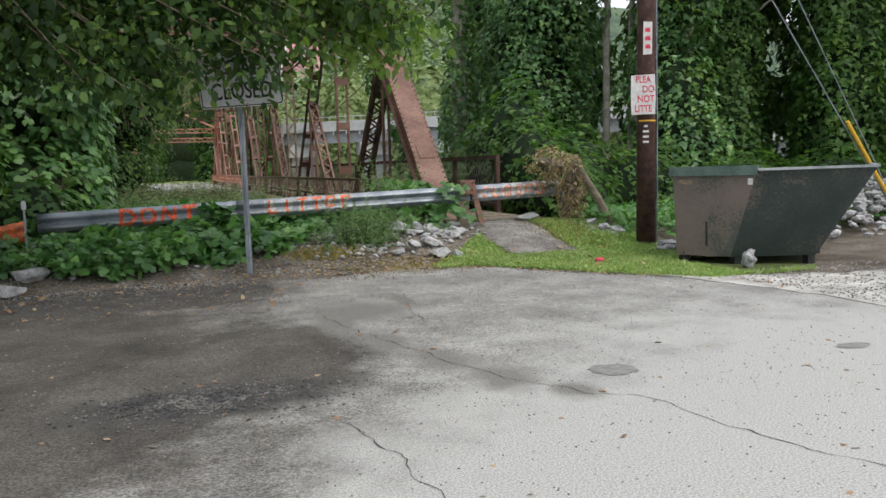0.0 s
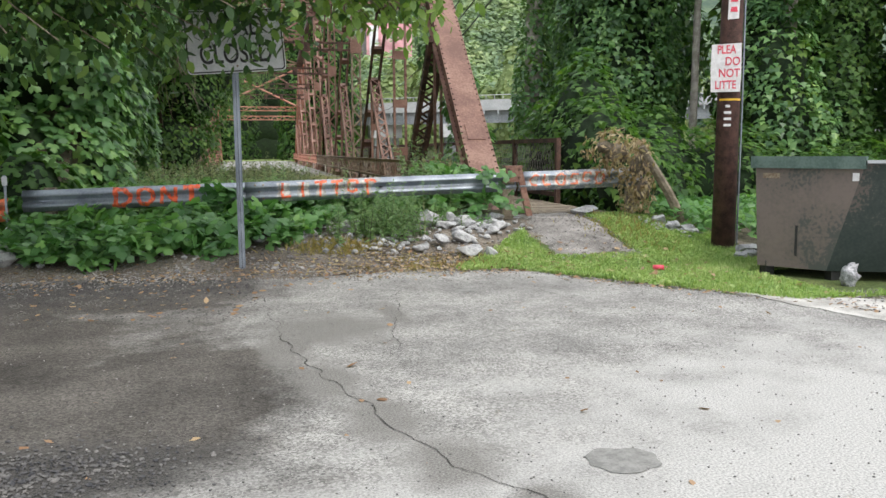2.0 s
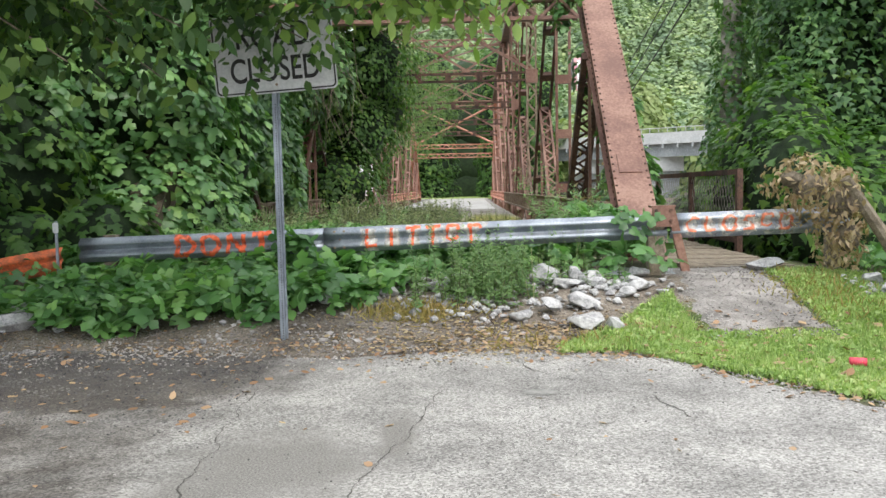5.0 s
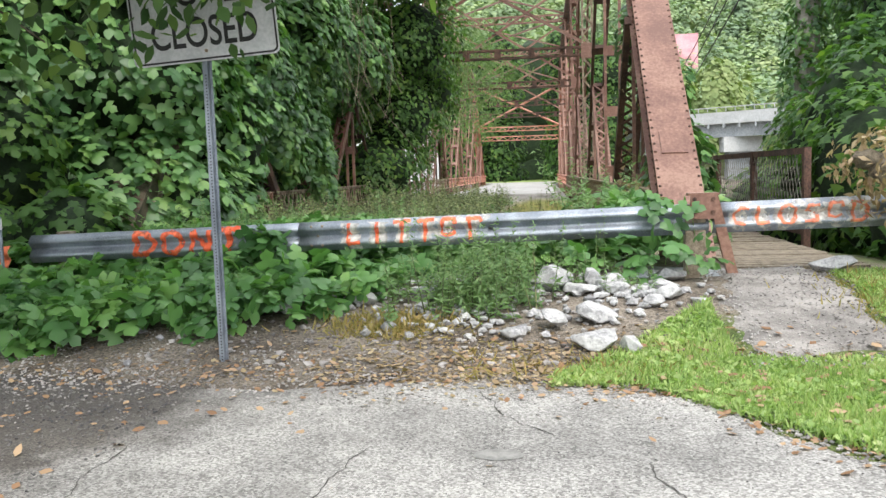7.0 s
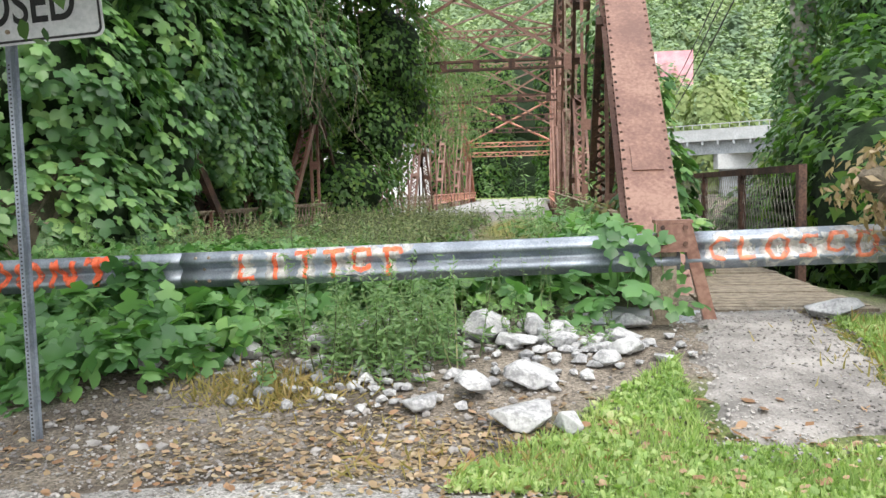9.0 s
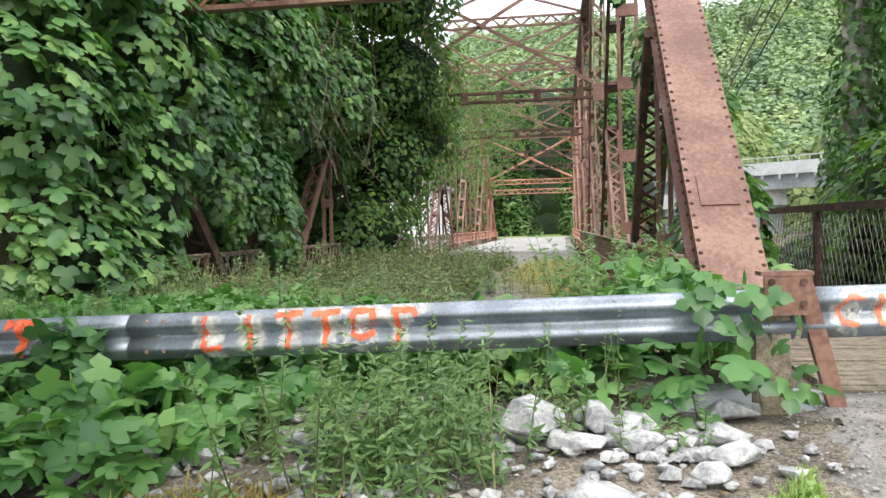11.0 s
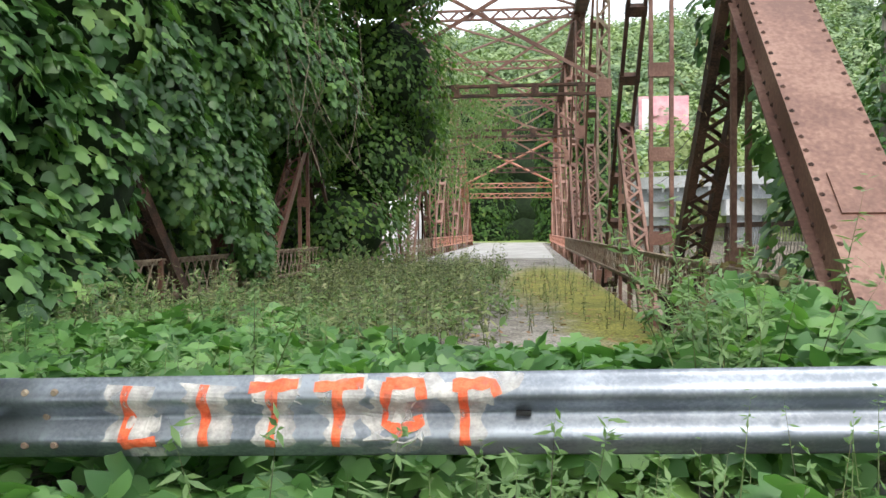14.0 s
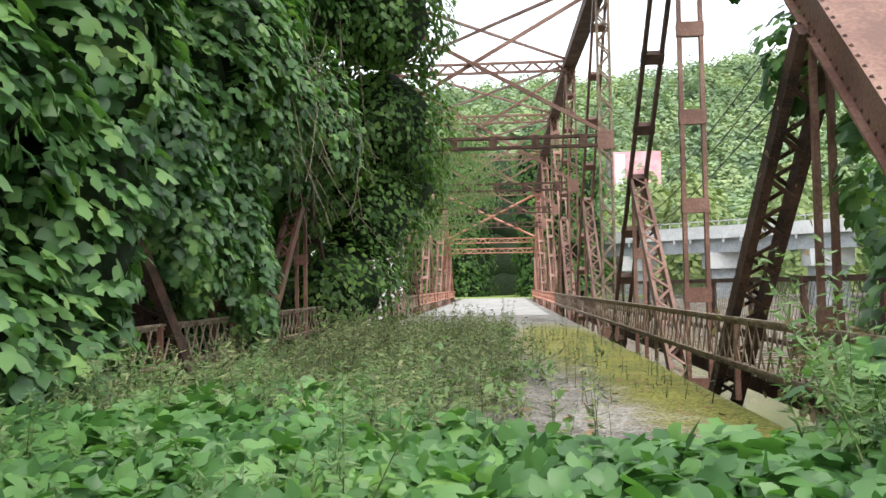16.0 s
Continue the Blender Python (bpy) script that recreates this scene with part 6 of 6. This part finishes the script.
def verge_kudzu():
    while True:
        x, y = rng.uniform(-3.4, 3.0), rng.uniform(12.45, 14.9)
        edge = 12.55 + 0.25 * math.sin(x * 2.3) + (0 if x < 0.9 else (x - 0.9) * 1.0)
        if x < -1.7 and y > 13.35 and rng.uniform() < 0.85:
            continue
        if y > edge and rng.uniform() < 0.35 + 0.65 * min(1, (y - edge) / 0.5):
            return (x, y, on_ground(x, y) * 0.8 + 0.06 * min(1, (y - edge)) + 0.22 * noise.noise(Vector((x * 1.8, y * 1.8, 8))) - 0.1 * smooth(13.9, 14.5, y))


carpet("verge_kudzu", "low kudzu spreading in front of the guardrail", 3100, verge_kudzu, 0.34, 0.16, FINE_V, FINE_F, KUDZU_LOW)


def bank_edge():
    while True:
        x, y = rng.uniform(7.9, 14.5), rng.uniform(12.6, 17.2)
        if y > 12.9 + 0.25 * noise.noise(Vector((x, y, 2))) and not (x < 8.6 and y < 13.3):
            return (x, y, on_ground(x, y))


carpet("bank_edge_vines", "low green vines and weeds along the edge of the bank", 4200, bank_edge, 0.35, 0.15, LITE_V, LITE_F, KUDZU_LOW)


def deck_kudzu():
    while True:
        x, y = rng.uniform(-2.2, 4.6), rng.uniform(14.75, 21)
        lim = 18.6 + 1.0 * math.sin(x * 1.4 + 1) - max(0, x - 2.5) * 1.3
        if y < lim:
            return (x, y, 0.45 + 0.12 * noise.noise(Vector((x, y, 0))))


carpet("deck_kudzu", "bright kudzu sprawling over the bridge approach", 9000, deck_kudzu, 0.42, 0.145, FINE_V, FINE_F, KUDZU_LOW)


def corner_kudzu():
    a, r = rng.uniform(0, math.tau), rng.uniform(0, 1) ** 0.5
    return (5.05 + 0.65 * r * math.cos(a), 15.8 + 0.75 * r * math.sin(a), 0.45 + 0.25 * (1 - r))


carpet("corner_kudzu", "kudzu growing round the foot of the end post", 400, corner_kudzu, 0.55, 0.155, FINE_V, FINE_F, KUDZU_LOW)


def post_kudzu():
    return (rng.normal(4.9, 0.32), rng.normal(14.42, 0.1), 0.4)


carpet("post_kudzu", "kudzu leaves at the guardrail post", 20, post_kudzu, 0.5, 0.18, FINE_V, FINE_F, KUDZU_LOW)


def sprigs(name, label, spots, size, material):
    """Kudzu leaves in threes on bent stalks that rise from the ground."""
    t = tagged(empty(name, spots[0]), label, "vines")
    P, N, T, S = [], [], [], []
    for x, y, z in spots:
        bm = bmesh.new()
        tip = Vector((x, y, z))
        foot = Vector((x + rng.normal(0, 0.15), y + rng.uniform(0.05, 0.25), max(0.2, z - 0.45)))
        tube(bm, [foot, foot.lerp(tip, 0.6) + Vector((0, 0.05, 0.1)), tip], [0.005, 0.004, 0.003], 5)
        part("stalk", bm, WEED, t)
        turn = rng.uniform(-0.7, 0.7)
        face = Vector((rng.normal(0, 0.25), -0.75 + rng.normal(0, 0.2), 0.8))
        for a in (-1.35, 0, 1.35):
            d = Vector((math.sin(a + turn), -0.35, -math.cos(a + turn) * 0.9))
            P.append((tip + d * 0.03)[:])
            N.append(face[:])
            T.append(d[:])
            S.append(size * rng.uniform(0.8, 1.15) * (1.1 if a == 0 else 0.95))
    leaves("leaf_cover", np.array(P), np.array(N), np.array(T), np.array(S), FINE_V, FINE_F, material, t)["kind"] = "stuff"
    return t


sprigs("post_sprigs", "large three-part kudzu leaves reaching over the guardrail", [(5.15, 14.4, 0.98), (5.3, 14.38, 1.15), (4.95, 14.42, 1.12), (5.2, 14.36, 0.72), (5.45, 14.36, 0.6), (4.8, 14.36, 0.62), (4.62, 14.3, 0.5), (4.9, 14.28, 0.42), (4.2, 14.4, 0.72), (4.32, 14.4, 0.58), (5.05, 14.5, 1.22)], 0.145, KUDZU_LOW)


def weeds(name, label, n, spot, hgt, per, size, material, lean=0.15, V=SLIM_V, F=SLIM_F):
    """Upright weeds: thin stems with many narrow leaves."""
    P, N, T, S = [], [], [], []
    bm_v, bm_f = [], []
    for _ in range(n):
        b = np.array(spot())
        H = hgt * rng.uniform(0.45, 1.15) * (0.88 + 1.2 * noise.noise(Vector((b[0] * 1.3, b[1] * 1.3, 5))))
        tip = b + np.array([rng.normal(0, lean) * H, rng.normal(0, lean) * H, H])
        k = len(bm_v)
        w = 0.004 + 0.002 * H
        bm_v += [tuple(b + (w, 0, 0)), tuple(b + (-w, w, 0)), tuple(b + (-w, -w, 0)), tuple(tip)]
        bm_f += [(k, k + 1, k + 3), (k + 1, k + 2, k + 3), (k + 2, k, k + 3)]
        m = max(3, int(per * H / hgt))
        f = rng.uniform(0.1, 1.0, m)[:, None]
        d = rng.normal(size=(m, 3)) * (1, 1, 0.35) + (0, 0, 0.25)
        P.append(b + (tip - b) * f)
        T.append(d)
        N.append(rng.normal(size=(m, 3)) * 0.5 + (0, -0.3, 1))
        S.append(size * rng.uniform(0.5, 1.2, m) * (1.2 - 0.6 * f[:, 0]))
    t = tagged(empty(name, tuple(bm_v[0])), label, "weeds")
    leaves("leaf_cover", np.concatenate(P), np.concatenate(N), np.concatenate(T), np.concatenate(S), V, F, material, t)["kind"] = "stuff"
    me = bpy.data.meshes.new("stem")
    me.from_pydata(bm_v, [], bm_f)
    hang("stem", me, STALK, t)["kind"] = "stuff"
    return t


def bush_spot():
    x, y = rng.normal(3.25, 0.3), rng.normal(13.7, 0.25)
    return (x, y, on_ground(x, y))


weeds("mugwort_bush", "feathery grey-green weed bush before the guardrail", 120, bush_spot, 0.72, 60, 0.095, WEED, 0.22)


def under_rail():
    x, y = rng.uniform(0.8, 5.0), rng.uniform(13.7, 15.2)
    return (x, y, on_ground(x, y))


weeds("rail_weeds", "green weeds growing under the guardrail", 170, under_rail, 0.34, 30, 0.08, WEED, 0.25)


def deck_weed():
    while True:
        x, y = rng.uniform(-1.1, 3.2), rng.uniform(17, 34)
        if x < 2.6 + 1.2 * noise.noise(Vector((y * 0.5, 0, 2))) + 0.5 * noise.noise(Vector((y * 2, 1, 2))) or rng.uniform() < 0.06:
            return (x, y, 0.45)


weeds("deck_weeds", "brown and green weeds growing through the deck", 3000, deck_weed, 0.6, 24, 0.11, STALK, 0.14)
carpet("deck_undergrowth", "low green seedlings covering the deck between weeds", 6000, deck_weed, 0.3, 0.11, OVAL_V, OVAL_F, WEED, category="weeds")


def left_weed():
    x, y = rng.uniform(-1.9, 1.9), rng.uniform(15.3, 20.5)
    return (x, y, 0.5)


weeds("approach_weeds", "fine green weeds among the kudzu on the approach", 760, left_weed, 0.5, 46, 0.09, WEED, 0.22)


def edge_weed():
    x = rng.uniform(4.2, 5.0)
    return (x, rng.uniform(15.5, 17.5), 0.45)


weeds("corner_weeds", "fern-like weeds at the deck corner", 90, edge_weed, 0.9, 50, 0.12, WEED, 0.25)


def few_weed():
    return (rng.uniform(3.2, 4.7), rng.uniform(21, 33), 0.45)


weeds("moss_weeds", "thin weeds standing in the moss", 120, few_weed, 0.45, 18, 0.07, STALK, 0.1)


def grass_spot():
    while True:
        x, y = rng.uniform(3.9, 8.4), rng.uniform(8.9, 14.6)
        a = 11.75 - 1.3 * max(0, x - 4.5)
        inpath = 5.35 < x < 6.7 and y > 12.4
        if y > max(a, 8.9) and not inpath and y < 12.1 + (x - 4) * 1.2 and not (x > 7.2 and 9.0 < y < 10.8 and x > 7.25):
            return (x, y, on_ground(x, y))


n = 60000
P = np.array([grass_spot() for _ in range(n)])
tagged(leaves("grass", P, rng.normal(size=(n, 3)) * (1, 1, 0.2), rng.normal(size=(n, 3)) * 0.45 + (0, 0, 1), 0.07 * rng.uniform(0.4, 1.3, n), BLADE_V * (2.4, 1, 1), BLADE_F, GRASS), "short mown green grass beside the gravel", "grass", kind="stuff")
n = 16000
P = np.array([grass_spot() for _ in range(n)])
wave = np.array([noise.noise(Vector((x * 1.7, y * 1.7, 3))) for x, y, z in P])
P = P[wave > -0.12] + (0, 0, 0.035)
n = len(P)
tagged(leaves("clover", P, rng.normal(size=(n, 3)) * 0.45 + (0, 0, 1), rng.normal(size=(n, 3)), 0.05 * rng.uniform(0.5, 1.3, n), OVAL_V * (1.3, 1, 1), OVAL_F, GRASS), "low clover and broad weeds among the grass", "clover", kind="stuff")
n = 1500
P = np.stack([rng.normal(2.5, 0.3, n), rng.normal(13.15, 0.16, n), np.zeros(n)], -1)
P = np.concatenate([P, np.stack([rng.uniform(3.2, 5.0, n // 4), rng.normal(12.25, 0.2, n // 4), np.zeros(n // 4)], -1), np.stack([rng.normal(7.0, 0.3, n), rng.normal(13.6, 0.5, n), np.zeros(n)], -1)])
P[:, 2] = [on_ground(x, y) for x, y in P[:, :2]]
n = len(P)
tagged(leaves("dry_grass", P, rng.normal(size=(n, 3)), rng.normal(size=(n, 3)) * 0.9 + (0, 0, 0.6), 0.12 * rng.uniform(0.4, 1.3, n), BLADE_V * (1.6, 1, 1), BLADE_F, DRYGRASS), "dry straw-coloured grass tufts on the verge", "grass", kind="stuff")

# tree whose branches hang over the sign
t = tagged(empty("roadside_tree", (-5.0, 10.8, 0)), "leafy roadside tree with branches drooping over the sign", "tree")
bm = bmesh.new()
tube(bm, [(-5.0, 10.8, -0.2), (-4.9, 10.8, 2), (-4.6, 10.8, 4.5), (-4.2, 10.8, 8)], [0.28, 0.22, 0.18, 0.1], 10)
part("trunk", bm, BARK, t)
twigs, P = bmesh.new(), []
for k in range(150):
    x1, y1 = 3.4 - 6.6 * rng.uniform() ** 1.15, rng.uniform(9.8, 12.0)
    z1 = 2.35 + max(0, 0.42 * (x1 - 0.4)) * (1 if x1 < 1.6 else 0.75) + rng.uniform(0, 1.9) ** 1.5 + 0.12
    a, b = Vector((-4.5, 10.8, 4.2 + rng.uniform(-0.5, 2.0))), Vector((x1, y1, z1))
    mid = a.lerp(b, 0.55) + Vector((0, 0, 0.8))
    tube(twigs, [a, mid, b], [0.035, 0.02, 0.006], 5)
    for f in np.linspace(0.35, 1, 16):
        c = (1 - f) ** 2 * a + 2 * f * (1 - f) * mid + f * f * b
        for _ in range(5):
            q = c + Vector(rng.normal(0, 0.16, 3).tolist())
            for _ in range(3):
                P.append((q + Vector((rng.normal(0, 0.09), rng.normal(0, 0.09), -abs(rng.normal(0, 0.12)))))[:])
part("branch", twigs, BARK, t)
P = np.array(P)
n = len(P)
leaves("leaf_cover", P, rng.normal(size=(n, 3)) + (0, -0.4, 0.5), rng.normal(size=(n, 3)) * 0.5 + (0, 0, -1), 0.14 * rng.uniform(0.6, 1.25, n), OVAL_V * (0.9, 1, 1), OVAL_F, ROADTREE, t)["kind"] = "stuff"
P = []
twigs = bmesh.new()
for k in range(30):
    a, b = Vector((0.2, 11.0, 4.6 + rng.uniform(-0.3, 0.6))), Vector((rng.uniform(2.3, 3.75), rng.uniform(10.4, 11.4), rng.uniform(2.85, 3.7)))
    mid = a.lerp(b, 0.6) + Vector((0, 0, 0.35))
    tube(twigs, [a, mid, b], [0.02, 0.012, 0.004], 5)
    for f in np.linspace(0.55, 1, 11):
        c = (1 - f) ** 2 * a + 2 * f * (1 - f) * mid + f * f * b
        for _ in range(4):
            P.append((c + Vector((rng.normal(0, 0.09), rng.normal(0, 0.09), -abs(rng.normal(0, 0.1)))))[:])
part("branch", twigs, BARK, t)
P = np.array(P)
n = len(P)
leaves("tip_leaves", P, rng.normal(size=(n, 3)) + (0, -0.5, 0.5), rng.normal(size=(n, 3)) * 0.45 + (0, 0, -1), 0.15 * rng.uniform(0.6, 1.25, n), OVAL_V * (0.85, 1, 1), OVAL_F, SUNLIT_TIP, t, "branch-tip leaves painted paler for sunlight")["kind"] = "stuff"
# high blobs are an unseen extension, added to shade the left of the yard
crown_and_shade = [(-3.5, 8, 6.6, 2.6, 2.5, 1.6), (-1, 8.5, 6.9, 2.2, 2.2, 1.4), (-4.2, 5, 6.9, 2.5, 2.3, 1.5), (-7, 7.5, 6.4, 2.6, 3, 2), (-4.5, 11.5, 4.5, 2.2, 1.6, 2.0), (-2.5, 11.8, 5.6, 2.0, 1.3, 1.4), (-0.6, 11.8, 6.2, 2.0, 1.3, 1.4), (-6.5, 11.5, 3.8, 2.2, 1.8, 2.4), (1.2, 11.5, 6.8, 1.8, 1.2, 1.2), (-1.5, 9.0, 7.6, 1.8, 2.0, 1.3), (-3.0, 10.5, 7.8, 2.0, 1.8, 1.3), (-1.4, 6.8, 7.8, 1.8, 1.8, 1.2), (-3.5, 13.0, 4.6, 1.6, 1.0, 1.4), (-1.8, 13.4, 4.4, 1.2, 0.8, 1.0)]
foliage("crown_shade_leaves", crown_and_shade, 70, 0.13, OVAL_V, OVAL_F, TREE_SHADED_KUDZU, t, wild=0.7)["kind"] = "stuff"
foliage("inner_leaves", crown_and_shade, 60, 0.14, OVAL_V, OVAL_F, TREE_SHADED_KUDZU, t, inset=0.3, wild=0.9)["kind"] = "stuff"

# vines on the portal and withered leaves on the steel
pv = [(4.95, 20.7, 5.3, 0.35, 0.35, 0.3), (4.2, 20.7, 5.35, 0.6, 0.3, 0.25), (3.2, 20.7, 5.3, 0.5, 0.3, 0.22), (4.95, 20.8, 4.9, 0.22, 0.25, 0.35), (2.2, 20.7, 5.25, 0.6, 0.3, 0.25), (5.2, 21.9, 6.0, 0.35, 0.35, 0.45), (0.6, 20.8, 5.5, 0.9, 0.5, 0.5)]
vine_heap("portal_vines", pv, "kudzu growing along the portal strut", 0.17, 38, inner=False)
n = 420
f = rng.uniform(0, 1, n)
P = np.stack([5.45 + rng.normal(0, 0.18, n), 20.2 + 3.4 * f + rng.normal(0, 0.06, n), 3.9 - 3.6 * f + rng.normal(0, 0.1, n)], -1)
k = 330
P[:k] = np.stack([5.22 + rng.normal(0, 0.1, k), rng.uniform(17.6, 20.6, k), rng.uniform(0.5, 1.35, k)], -1)
tagged(leaves("withered_leaves", P, rng.normal(size=(n, 3)), rng.normal(size=(n, 3)) * 0.5 + (0, 0, -1), 0.11 * rng.uniform(0.5, 1.2, n), OVAL_V, OVAL_F, DEADLEAF), "withered brown leaves caught on the railing and strut", "leaves", kind="stuff")


back = [(5.95, 19.0, 1.3, 0.42, 0.7, 0.9), (5.85, 19.9, 2.6, 0.38, 0.5, 0.7), (5.6, 20.8, 3.9, 0.4, 0.4, 0.5), (6.15, 18.2, 0.7, 0.4, 0.6, 0.5)]
vine_heap("end_post_vines", back, "kudzu climbing behind the rusted end post", 0.17, 55, inner=False, drape=0.3)


def tendrils(name, label, starts, length, material):
    """Thin bare stems hanging in the air."""
    t = tagged(empty(name, starts[0]), label, "vines")
    for x, y, z in starts:
        bm = bmesh.new()
        p = Vector((x, y, z))
        pts = [p.copy()]
        sway = Vector(rng.normal(0, 0.04, 3).tolist())
        L = length * rng.uniform(0.5, 1.2)
        for k in range(9):
            sway += Vector(rng.normal(0, 0.035, 3).tolist())
            p = p + Vector((sway.x, sway.y, -L / 9))
            pts.append(p.copy())
        tube(bm, pts, 0.006, 4)
        part("stem", bm, material, t)


tendrils("vine_tangle", "bare vine stems hanging from the kudzu wall", [(-0.9 + rng.uniform(-0.4, 0.5), rng.uniform(24, 31), rng.uniform(4.5, 7)) for _ in range(36)], 2.4, OLDWOOD)


def rail_corner():
    return (rng.normal(5.05, 0.2), rng.uniform(16.4, 18.4), 0.4)


carpet("railing_kudzu", "kudzu climbing at the near end of the lattice railing", 220, rail_corner, 0.8, 0.19, FINE_V, FINE_F, KUDZU_LOW)
weeds("railing_weeds", "tall ferny weeds at the near end of the railing", 36, rail_corner, 0.8, 60, 0.11, WEED, 0.2)


def rail_creeper():
    return (rng.normal(0.86, 0.14), rng.normal(14.47, 0.03), 0.66)


carpet("rail_creeper", "kudzu leaves creeping up over the guardrail", 26, rail_creeper, 0.36, 0.17, FINE_V, FINE_F, KUDZU_LOW)


def rail_stalk():
    return (rng.uniform(3.1, 4.5), rng.normal(14.4, 0.04), 0.38)


weeds("rail_stalks", "thin feathery weed stalks standing before the guardrail", 16, rail_stalk, 0.72, 30, 0.06, WEED, 0.08)
marker = tagged(empty("road_marker", (-1.98, 14.25, 0.3)), "small white reflector plate on a stake at the rail end", "road marker")
bm = bmesh.new()
bar(bm, (-1.98, 14.27, 0.2), (-1.98, 14.27, 1.2), 0.03, 0.02)
part("stake", bm, GALV, marker)
bm = bmesh.new()
plate(bm, pose(-1.98, 14.25, 1.12, 90, 0, 0), rounded(0.07, 0.13, 0.02), 0.006)
part("reflector", bm, SIGNWHITE, marker, "white reflector plate")
